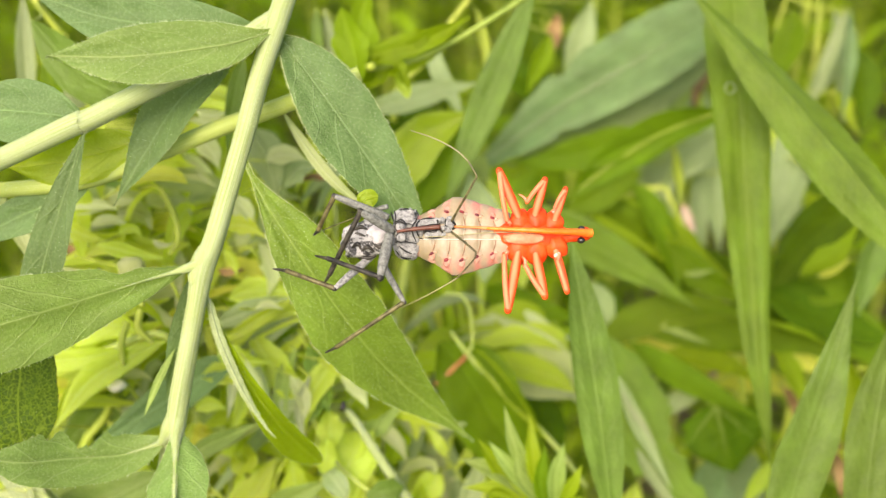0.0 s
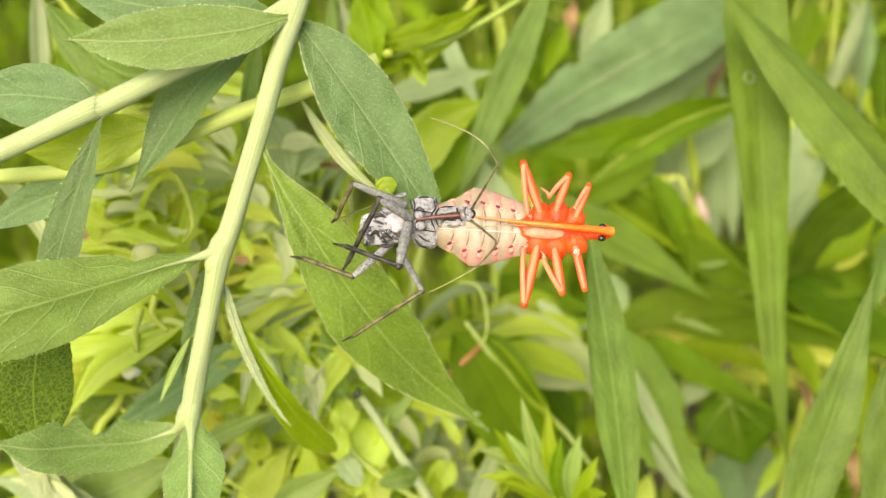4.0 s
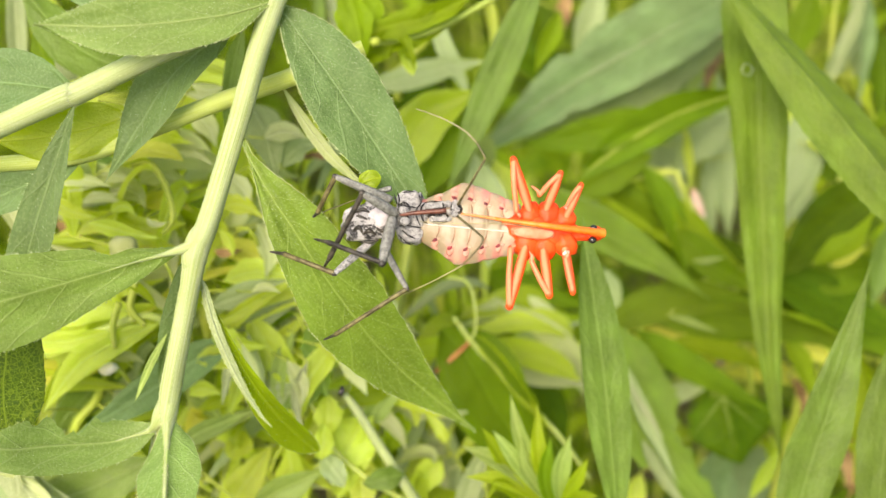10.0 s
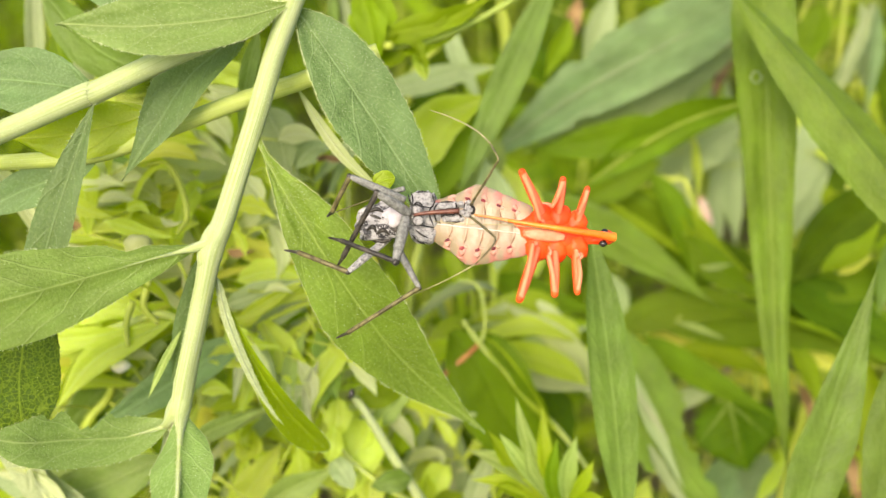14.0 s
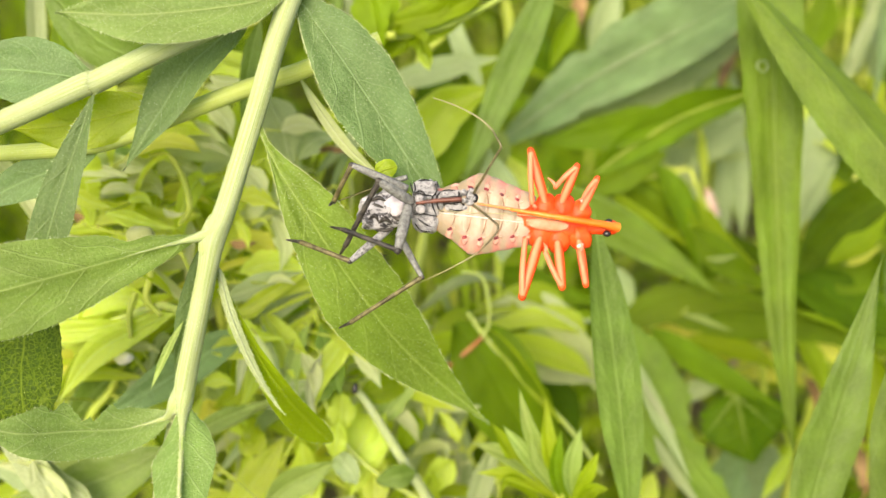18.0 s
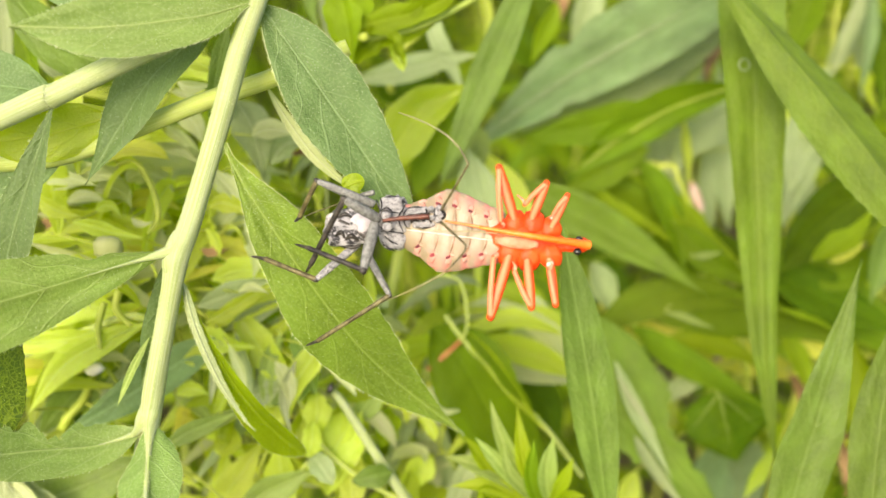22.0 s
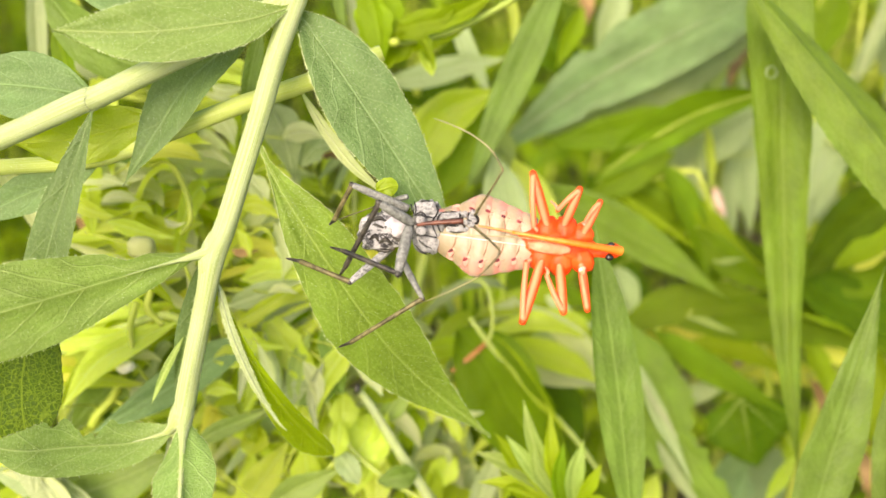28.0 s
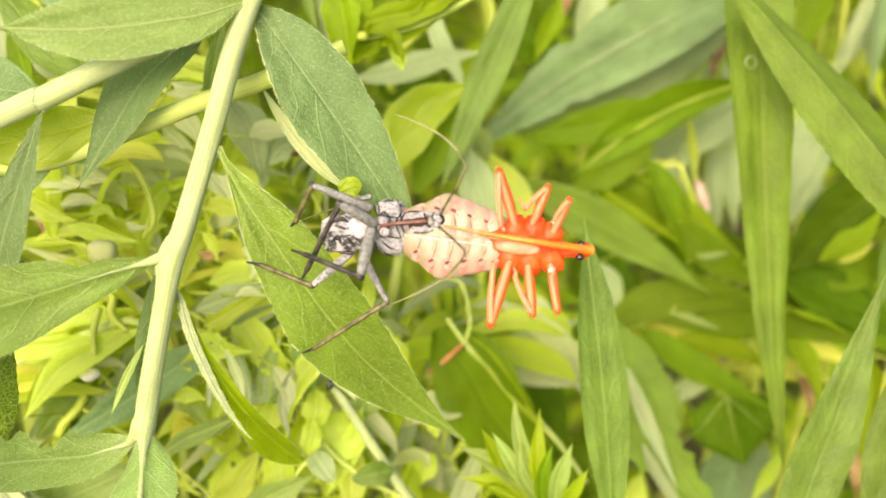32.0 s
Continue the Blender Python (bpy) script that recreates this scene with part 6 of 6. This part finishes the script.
    for name, line, radii, mat in (
            ("antenna", [(1.53, 4.94, 117.0), (3.12, 7.46, 114.0), (4.28, 9.43, 112.4), (4.60, 9.99, 112.0), (4.33, 10.66, 112.0), (3.60, 11.92, 112.0)], [0.17, 0.15, 0.13, 0.13, 0.11, 0.1], M_SKINBROWN),
            ("antenna_tip", [(3.60, 11.92, 112.0), (2.28, 13.26, 112.6), (0.41, 14.58, 114.0), (-1.64, 15.60, 115.0), (-3.52, 16.35, 116.0)], [0.1, 0.09, 0.08, 0.07, 0.05], M_SKINPALE),
            ("antenna", [(1.53, 3.48, 117.0), (3.00, 2.18, 114.5), (4.11, 1.14, 113.2), (4.44, 0.67, 113.0), (4.03, -0.27, 113.0), (2.10, -2.37, 114.0)], [0.17, 0.15, 0.13, 0.13, 0.11, 0.1], M_SKINBROWN),
            ("antenna_tip", [(2.10, -2.37, 114.0), (0.41, -3.37, 115.5), (-2.04, -4.70, 118.0), (-5.18, -6.19, 121.0)], [0.1, 0.08, 0.07, 0.05], M_SKINPALE)):
        limb(name, line, radii, mat, g, n=30, sides=9)

    def leg(hip, knee, ankle, claw, thick, shin, thigh_mat, shin_mat):
        hip, knee, ankle, claw = Vector(hip), Vector(knee), Vector(ankle), Vector(claw)
        limb("thigh", [hip, hip.lerp(knee, 0.5) + Vector((0, 0, -0.3)), knee], [thick * 0.9, thick * 0.98, thick, thick * 0.94, thick * 0.84, thick * 0.64], thigh_mat, g, n=24, sides=14, ribs=0.03)
        blob("knee", knee, (thick * 0.8, thick * 0.68, thick * 0.68), M_SKINDARK, g, aim=knee - hip, seg=12, rings=8, bumpy=0.25, seed=int(knee.x * 10))
        limb("shin", [knee, knee.lerp(ankle, 0.5) + Vector((0, 0, -0.2)), ankle], [shin * 1.05, shin * 0.95, shin * 0.92, shin * 0.92, shin * 0.98], shin_mat, g, n=24, ribs=0.04)
        limb("foot", [ankle, ankle.lerp(claw, 0.6) + Vector((0, 0, 0.15)), claw], [shin * 0.7, shin * 0.62, shin * 0.5, 0.09], M_SKINDARK, g, "dark claw", n=10)
        blob("ankle", ankle, (shin * 1.1, shin * 0.9, shin * 0.9), M_SKINDARK, g, aim=ankle - knee, seg=10, rings=8)

    leg((-6.04, 3.86, 118.0), (-9.85, 6.09, 115.0), (-14.23, -1.63, 119.0), (-15.19, -2.81, 121.0), 0.64, 0.36, M_SKINLEG, M_SKINDARK)
    leg((-6.77, 5.69, 121.0), (-13.59, 8.42, 119.0), (-16.04, 4.12, 121.5), (-16.76, 3.48, 122.0), 0.54, 0.34, M_SKINLEG, M_SKINBROWN)
    leg((-6.43, 3.14, 117.5), (-7.39, -2.17, 114.0), (-14.20, 0.28, 117.0), (-16.14, 0.71, 119.0), 0.7, 0.34, M_SKINLEG, M_SKINDARK)
    leg((-8.78, 0.79, 121.0), (-13.59, -3.54, 119.0), (-20.23, -1.16, 121.5), (-22.31, -0.88, 123.0), 0.52, 0.34, M_SKIN, M_SKINBROWN)
    leg((-7.84, 0.07, 121.0), (-4.67, -5.38, 119.0), (-13.79, -11.32, 122.0), (-15.49, -12.17, 124.0), 0.46, 0.31, M_SKINLEG, M_SKINBROWN)
    leg((-6.80, 7.20, 121.5), (-8.90, 6.70, 122.5), (-15.40, 4.40, 124.0), (-16.40, 3.90, 124.3), 0.36, 0.08, M_SKINLEG, M_SKINBROWN)
    return g


build_skin()


# ---- the fresh insect ----
def build_insect():
    g = thing("assassin_bug", (-3.48, 3.06, 119.5), "freshly moulted assassin bug, bright orange with a cream and pink abdomen", "insect")
    # abdomen: a flat boat with scalloped rims
    n, m, verts, faces, uvs = 84, 32, [], [], []
    x0, x1 = Vector((-4.41, 3.20, 119.5)), Vector((8.95, 2.10, 117.5))
    ax = (x1 - x0).normalized()
    side = Vector((-ax.y, ax.x, 0)).normalized()
    nrm = ax.cross(side)
    nrm = nrm if nrm.z < 0 else -nrm
    widths = [2.1, 2.6, 3.2, 4.0, 5.1, 5.0, 4.5, 4.0, 3.5, 3.0]
    for i in range(n + 1):
        t = i / n
        w = float(np.interp(t * 9, range(10), widths)) * 0.97 + 0.16 * abs(math.sin(t * math.pi * 7)) ** 0.6
        seg = abs(math.sin(t * math.pi * 7))
        for j in range(m):
            a = j / m * math.tau
            s, c = math.sin(a), math.cos(a)
            deep = 1.45 if c > 0 else 0.8
            bulge = 0.84 + 0.16 * seg ** 0.5 if c > 0 else 1
            verts.append(x0.lerp(x1, t) + side * w * math.copysign(abs(s) ** 0.8, s) + nrm * deep * bulge * math.copysign(abs(c) ** 1.5, c) * (0.55 + 0.45 * math.sin(math.pi * min(1, t * 0.9 + 0.05))))
            uvs.append((math.copysign(abs(s) ** 0.8, s), t))
    for i in range(n):
        for j in range(m):
            k = (j + 1) % m
            faces.append((i * m + j, i * m + k, (i + 1) * m + k, (i + 1) * m + j))
    faces += [tuple(range(m)), tuple(n * m + j for j in reversed(range(m)))]
    link("abdomen", [at(q) for q in verts], faces, M_ABDOMEN, g, "cream abdomen with pink scalloped rims", uvs=uvs)
    # creases between the belly segments, spots along both flanks
    for k in range(2, 7):
        t = k / 7
        c = x0.lerp(x1, t)
        w = float(np.interp(t * 9, range(10), widths))
        top = 1.45 * 0.9 * (0.55 + 0.45 * math.sin(math.pi * min(1, t * 0.9 + 0.05)))
        for sg in (1, -1):
            limb("crease", [c + side * sg * w * f + nrm * top * (1 - f ** 2.5) ** 0.75 + ax * q for f, q in ((0.05, 0.25), (0.2, 0.22), (0.36, 0.1), (0.52, -0.15))], [0.03, 0.07, 0.09, 0.03], M_CREASE, g, n=10, sides=6)
            rise = nrm * top * (1 - 0.62 ** 2.5) ** 0.75
            blob("pink_patch", c + side * sg * w * 0.69 + nrm * top * (1 - 0.69 ** 2.5) ** 0.75 * 0.93 - ax * 0.25, (0.4, 0.62 if sg < 0 else 0.5, 0.16), M_PINK, g, "pink swelling round the spot", aim=(1, 0.25 * sg, 0), seg=14, rings=10, bumpy=0.35, seed=k + 9)
            blob("spot", c + side * sg * w * 0.62 + rise - ax * 0.3, (0.2, 0.38, 0.19), M_SPOT, g, aim=(0.5, sg, 0), seg=8, rings=6, bumpy=0.5, seed=k)
            blob("wart", c + side * sg * w * 0.57 + rise + ax * 0.25, (0.34, 0.22, 0.2), M_CREAM, g, aim=(1, 0, 0), seg=8, rings=6)
            if k < 5:
                blob("rim_lobe", c + side * sg * w * 0.78 + nrm * 0.32 - ax * 0.2, (0.75, 0.6, 0.1), M_PINK, g, aim=(1, 0, 0), seg=14, rings=10, bumpy=0.3, seed=k)
    limb("belly_line", [x0.lerp(x1, t) - side * 0.45 + nrm * 1.45 * (0.55 + 0.45 * math.sin(math.pi * min(1, t * 0.9 + 0.05))) for t in (0.15, 0.35, 0.55, 0.75, 0.92)], [0.04, 0.06, 0.06, 0.04], M_LINE_AND_GLINT, g, "thin white line", n=16, sides=6)
    # thorax
    blob("thorax", (11.45, 2.02, 117.4), (5.0, 2.2, 1.4), M_ORANGE, g, aim=(1, -0.12, 0), seg=24, rings=16, bumpy=0.1)
    blob("belly_plate", (10.5, 1.6, 115.95), (2.5, 0.72, 0.35), M_BELLY, g, "pale translucent pink belly plate", aim=(1, -0.08, 0), bumpy=0.15, seg=20, rings=14, square=0.85)
    for x, y, r in ((932, 384, 17), (963, 383, 18), (993, 392, 16), (926, 440, 19), (958, 444, 18), (995, 438, 18)):
        blob("hip", Vector(((x - 784) * 0.0695, (441 - y) * 0.0695, 117.0)), (r * 0.088, r * 0.08, 0.9), M_ORANGE, g, aim=(0.25, 1 if y < 412 else -1, 0.2), seg=20, rings=14, bumpy=0.22, seed=x)
    # white glare on the rear hips, put in as small pale bodies
    for x, y in ((996, 372), (994, 452)):
        blob("hip_glare", Vector(((x - 784) * 0.0695, (441 - y) * 0.0695, 116.0)), (0.42, 0.3, 0.26), M_LINE_AND_GLINT, g, "white glare on the hip, added as a small body", aim=(1, 0.4, 0), seg=12, rings=8, bumpy=0.4, seed=x)
    limb("neck", [(15.10, 1.47, 117.5), (16.60, 1.26, 117.3), (17.81, 1.46, 117.0)], [0.9, 0.5, 0.75], M_ORANGE, g, n=10)
    hd = blob("head", (18.23, 1.67, 117.0), (1.1, 0.95, 0.9), M_ORANGE, g, aim=(1, -0.1, 0), seg=18, rings=12)
    blob("eye", (17.88, 2.28, 116.1), (0.46, 0.4, 0.42), M_BLACK, hd, "glossy black eye", seg=12, rings=8)
    blob("eye", (17.75, 0.83, 116.1), (0.5, 0.42, 0.42), M_BLACK, hd, "glossy black eye", seg=12, rings=8)
    limb("beak", [(6.06, 3.23, 115.7), (8.64, 2.88, 115.3), (12.04, 2.46, 115.0), (16.88, 1.92, 115.4), (18.49, 1.72, 116.0), (19.14, 1.66, 116.2)], [0.2, 0.27, 0.35, 0.44, 0.54, 0.6], M_GLASSY, g, n=34)
    limb("beak_sheath", [(1.94, 3.81, 116.4), (4.21, 3.52, 116.0), (6.95, 3.13, 115.7)], [0.13, 0.17, 0.22], M_AMBER, g, "translucent amber sheath", n=16)
    limb("antenna", [(-3.05, 2.84, 116.6), (1.80, 2.63, 116.2), (6.62, 2.69, 115.9), (12.06, 2.19, 115.2)], [0.04, 0.06, 0.07, 0.08], M_SKINPALE, g, n=24, sides=8)
    return g


INSECT = build_insect()
LEGS = []


def build_legs():
    """Each leg turns at its hip: thigh with the shin folded back on it."""
    for hip, knee, ankle, foot, thick, pulled in (
            ((10.26, 4.23, 116.6), (8.04, 10.22, 114.5), (8.56, 3.91, 115.2), (8.85, 3.36, 115.4), 0.74, (-45, 48)),
            ((12.21, 4.37, 116.6), (13.62, 8.65, 114.5), (11.24, 6.10, 115.2), (10.30, 7.21, 115.4), 0.66, (-11, 47)),
            ((14.56, 3.40, 116.6), (16.11, 7.31, 114.8), (14.69, 5.15, 115.4), (14.14, 4.74, 115.4), 0.6, (4, 54)),
            ((9.78, 0.07, 116.6), (7.76, -7.15, 114.5), (7.88, -0.21, 115.2), (8.31, 0.34, 115.4), 0.78, (-32, -75)),
            ((11.93, -0.35, 116.6), (12.46, -5.79, 114.5), (10.35, -1.71, 115.2), (10.09, -0.62, 115.4), 0.74, (-8, -68)),
            ((14.49, 0.07, 116.6), (15.29, -5.39, 114.8), (14.48, -1.44, 115.4), (14.55, -0.48, 115.4), 0.66, (-7, -69))):
        hip, knee, ankle, foot = Vector(hip), Vector(knee), Vector(ankle), Vector(foot)
        v, f = tube_data([hip, hip.lerp(knee, 0.5), knee], [thick * 0.66, thick * 0.84, thick * 0.8, thick * 0.62], 16, 16)
        turn = [(thick * 1.6 * abs(j / 16 * 2 - 1) * math.pi, i / 16 * (knee - hip).length) for i in range(17) for j in range(16)] + [(1.0, 0.0), (1.0, 0.0)]
        o = at(hip)
        leg = link("leg", [at(q) - o for q in v], f, M_LEG, uvs=turn)
        leg.parent = INSECT
        leg.location = o - INSECT.location
        side = (ankle - knee).cross(hip - knee)
        bow = (knee - hip).cross(side).normalized() * 0.18 if side.length > 0.01 else Vector((0, 0, 0))
        blob("knee", knee, (thick * 0.66, thick * 0.62, thick * 0.62), M_ORANGE, leg, aim=knee - hip, seg=14, rings=10)
        limb("shin", [knee, knee.lerp(ankle, 0.5) - bow + Vector((0, 0, -0.3)), ankle], [thick * 0.5, thick * 0.48, thick * 0.44, thick * 0.4], M_LEG, leg, n=16, sides=14)
        blob("ankle", ankle, (thick * 0.42, thick * 0.4, thick * 0.4), M_ORANGE, leg, aim=ankle - knee, seg=10, rings=8)
        limb("foot", [ankle, ankle.lerp(foot, 0.5) + Vector((0.2, 0, -0.2)), foot], [thick * 0.34, thick * 0.28, 0.08], M_ORANGEPALE, leg, n=8)
        # where the knee points when the leg is drawn up, tilted towards the viewer
        rest = knee - hip
        x, y = pulled[0] * 0.0695, pulled[1] * 0.0695
        goal = Vector((x, y, -math.sqrt(max(0.01, rest.length_squared - x * x - y * y))))
        flip = lambda v: (STATION.to_3x3() @ Vector((v.x, v.y, -v.z))).normalized()
        LEGS.append((leg, flip(rest), flip(goal)))


build_legs()


# ---- undergrowth: stalks of the same meadow rooted in the soil ----
def stalk(rng, height, mats):
    """One leafy stalk at the origin; leaves joined, as they cannot be told apart that far off."""
    g = new("meadow_stalk")
    lean = Vector((rng.uniform(-0.1, 0.1), rng.uniform(-0.1, 0.1), 0)) * height
    pts = [Vector((0, 0, 0)), lean * 0.3 + Vector((0, 0, height * 0.5)), lean + Vector((0, 0, height))]
    v, f = tube_data([p * 1000 for p in pts], [1.6, 1.4, 0.7], 12, 7)
    link("stem", [q * 0.001 for q in v], f, M_SHOOT, g)
    sets = [([], [], []) for _ in mats]
    count = int(height * 110)
    for i in range(count):
        t = 0.12 + 0.88 * (i + rng.random()) / count
        p = pts[0].lerp(pts[1], t * 2) if t < 0.5 else pts[1].lerp(pts[2], t * 2 - 1)
        a = i * 2.4 + rng.uniform(-0.5, 0.5)
        ln = rng.uniform(0.05, 0.095) * (1 - 0.45 * t)
        d = Vector((math.cos(a), math.sin(a), 0))
        up = rng.uniform(0.1, 0.7)
        q = [p * 1000, (p + d * ln * 0.5 + Vector((0, 0, ln * up * 0.6))) * 1000, (p + d * ln + Vector((0, 0, ln * (up - 0.45)))) * 1000]
        bv, bf, bu = blade_flat(q, rng.uniform(5, 10), rng)
        k = rng.randrange(len(mats))
        o = len(sets[k][0])
        sets[k][0].extend(w * 0.001 for w in bv)
        sets[k][1].extend(tuple(x + o for x in face) for face in bf)
        sets[k][2].extend(bu)
    for (sv, sf, su), mat in zip(sets, mats):
        if sv:
            link("foliage", sv, sf, mat, g, "many narrow green leaves", uvs=su, kind="stuff")
    return tagged(g, "leafy green meadow stalk rooted in the soil", "plant", "meadow stalks")


def blade_flat(points, width, rng, n=8):
    """A plain bent lance leaf facing up, for stalks further off."""
    line = spline(points, n)
    verts, faces, uvs = [], [], []
    length = (line[0] - line[-1]).length
    roll = rng.uniform(-0.6, 0.6)
    for i, c in enumerate(line):
        t = i / n
        tan = (line[min(i + 1, n)] - line[max(i - 1, 0)]).normalized()
        up = Vector((0, 0, 1))
        side = tan.cross(up).normalized()
        nrm = side.cross(tan)
        side = side * math.cos(roll) + nrm * math.sin(roll)
        w = width / 2 * max(0.04, math.sin(math.pi * t ** 0.85)) ** 0.8
        for s in (-1, 0, 1):
            verts.append(c + side * s * w + nrm * (0.2 * abs(s) * w))
            uvs.append((s * w, t * length))
    for i in range(n):
        for j in range(2):
            faces.append((i * 3 + j, i * 3 + j + 1, i * 3 + j + 4, i * 3 + j + 3))
    return verts, faces, uvs


def far_meadow(rng, mats):
    """The meadow goes on around, too far or out of sight to tell its stalks apart."""
    verts, faces, uvs = [], [], []
    for _ in range(1300):
        x, y = rng.gauss(0, 1.7), rng.gauss(0.7, 1.7)
        if (abs(x) < 0.8 and -0.2 < y < 1.5) or (abs(x) < 0.45 and -0.8 < y < 0):
            continue
        h = rng.uniform(0.3, 0.6)
        for i in range(34):
            z = h * (0.1 + 0.9 * i / 34)
            a, ln = i * 2.4 + rng.uniform(-0.5, 0.5), rng.uniform(0.05, 0.11)
            p, d, up = Vector((x, y, z)), Vector((math.cos(a), math.sin(a), 0)), rng.uniform(0.1, 0.7)
            bv, bf, bu = blade_flat([p * 1000, (p + d * ln * 0.5 + Vector((0, 0, ln * up * 0.6))) * 1000, (p + d * ln + Vector((0, 0, ln * (up - 0.45)))) * 1000], rng.uniform(9, 16), rng, 4)
            o = len(verts)
            verts.extend(w * 0.001 for w in bv)
            faces.extend(tuple(q + o for q in face) for face in bf)
            uvs.extend(bu)
        v, f = tube_data([Vector((x, y, -0.01)) * 1000, Vector((x, y, h)) * 1000], [1.6, 0.8], 2, 5)
        o = len(verts)
        verts.extend(w * 0.001 for w in v)
        faces.extend(tuple(q + o for q in face) for face in f)
        uvs.extend((2.0, 1.0) for _ in v)
    tagged(link("meadow", verts, faces, M_DEEP, uvs=uvs, kind="stuff"), "dense green meadow herbs all around", "meadow")


def build_meadow():
    rng = random.Random(11)
    # M_SHADE leaves, mixed in at random, stand for shade deep in the meadow
    mats = [M_OLIVE, M_SHADE, M_DEEP, M_OLIVE]
    heights = (0.3, 0.4, 0.46, 0.52, 0.58, 0.66, 0.74)
    kinds = [[stalk(rng, h, mats) for _ in range(2)] for h in heights]
    first = [k for pair in kinds for k in pair]
    used = set()
    spots = []
    for _ in range(4000):
        x, y = rng.uniform(-0.75, 0.75), rng.uniform(-0.12, 1.5)
        if len(spots) >= 230:
            break
        if any((x - a) ** 2 + (y - b) ** 2 < 0.055 ** 2 for a, b in spots):
            continue
        # keep clear of the plants in front
        room = 0.675 - (0.285 - (y + 0.107) * 0.819) / 0.573
        fits = [i for i, h in enumerate(heights) if h + 0.05 < room]
        if not fits or (y > 0.55 and rng.random() < 0.25):
            continue
        spots.append((x, y))
        i = max(fits) if rng.random() < 0.45 else rng.choice(fits)
        src = kinds[i][rng.randrange(2)]
        m = Matrix.Translation((x, y, -0.004)) @ Euler((0, 0, rng.uniform(0, 6.28))).to_matrix().to_4x4()
        if src not in used:
            used.add(src)
            src.matrix_basis = m
        else:
            copy_thing(src, m)
    far_meadow(rng, mats)
    for k in first:
        if k not in used:
            for o in list(k.children_recursive):
                bpy.data.objects.remove(o)
            bpy.data.objects.remove(k)


build_meadow()


# ---- what moves ----
def motions():
    rest = INSECT.matrix_basis.copy()
    axis = (STATION.to_3x3() @ Vector((0, 0, 1))).normalized()
    swing = [(0.0, 3.8), (1.0, 4.0), (2.0, 2.2), (3.0, 1.5), (3.5, 1.2), (5.5, 0.7), (7.0, -0.4), (9.0, 0.0), (10.5, -0.7), (12.5, -1.5), (14.5, -1.1), (16.5, -1.9), (20.0, -1.7), (24.5, -2.3), (28.0, -1.9), (32.0, -2.0)]
    walk(INSECT, [(t, rest @ Matrix.Rotation(radians(a), 4, axis)) for t, a in swing])
    pull = [(0.0, 0.0), (10.6, 0.0), (11.0, 0.35), (11.2, 0.6), (11.6, 1.0), (12.5, 1.0), (13.5, 0.95), (13.9, 0.7), (14.2, 0.4), (14.5, 0.22), (16.5, 0.1), (17.5, 0.0), (32.0, 0.0)]
    for k, (leg, rest_dir, goal_dir) in enumerate(LEGS):
        home = leg.matrix_basis.copy()
        swing_up = rest_dir.rotation_difference(goal_dir)
        roll = Matrix.Rotation(radians(60 if k < 3 else -60), 3, rest_dir).to_quaternion()
        still = Matrix.Identity(3).to_quaternion()
        walk(leg, [(t, home @ (still.slerp(swing_up, a) @ still.slerp(roll, a)).to_matrix().to_4x4()) for t, a in pull])
    # light wind: shoots lean about their foot, degrees
    up = (STATION.to_3x3() @ Vector((0, 1, 0))).normalized()
    breeze = (
        [(0, 8), (1, 2), (2, -7), (3, 8), (3.5, 9), (5.5, 7), (7, 2), (8, -4), (9, 0), (10, 13), (11, 21), (13, 20), (14, 9), (17, 9), (18, 7), (19, -4), (21, -3), (22, -6), (24, 10), (25, 20), (28, 3), (30, 4), (31, 0), (32, 25)],
        [(0, 18), (1, 7), (2, 4), (3, 20), (6, 9), (8, 7), (9, 0), (12, 27), (13, 16), (14, 5), (18, 0), (21, -10), (23, 4), (25, 5), (28, -9), (32, 24)],
        [(0, 10), (1, 4), (2, 4), (3, 15), (6, 4), (8, 3), (9, 0), (10, 14), (12, 25), (13, 21), (14, 9), (18, 7), (19, 1), (20, 8), (22, -2), (23, 15), (25, 26), (28, 10), (30, 11), (31, 9), (32, 31)])
    for plant, lean, arm in zip(SWAYERS, breeze, (500, 450, 200)):
        base = plant.matrix_basis.copy()
        walk(plant, [(t, base @ Matrix.Rotation(-a / arm, 4, axis)) for t, a in lean])
    nod = [(0, 10), (3, 8), (9, 2), (10, 7), (14, 11), (17, 16), (21, 11), (22, 2), (25, 8), (28, 2), (30, -1), (32, -13)]
    for plant in HERB:
        base = plant.matrix_basis.copy()
        walk(plant, [(t, Matrix.Translation(up * (8 - a) * 0.000095) @ base) for t, a in nod])


motions()
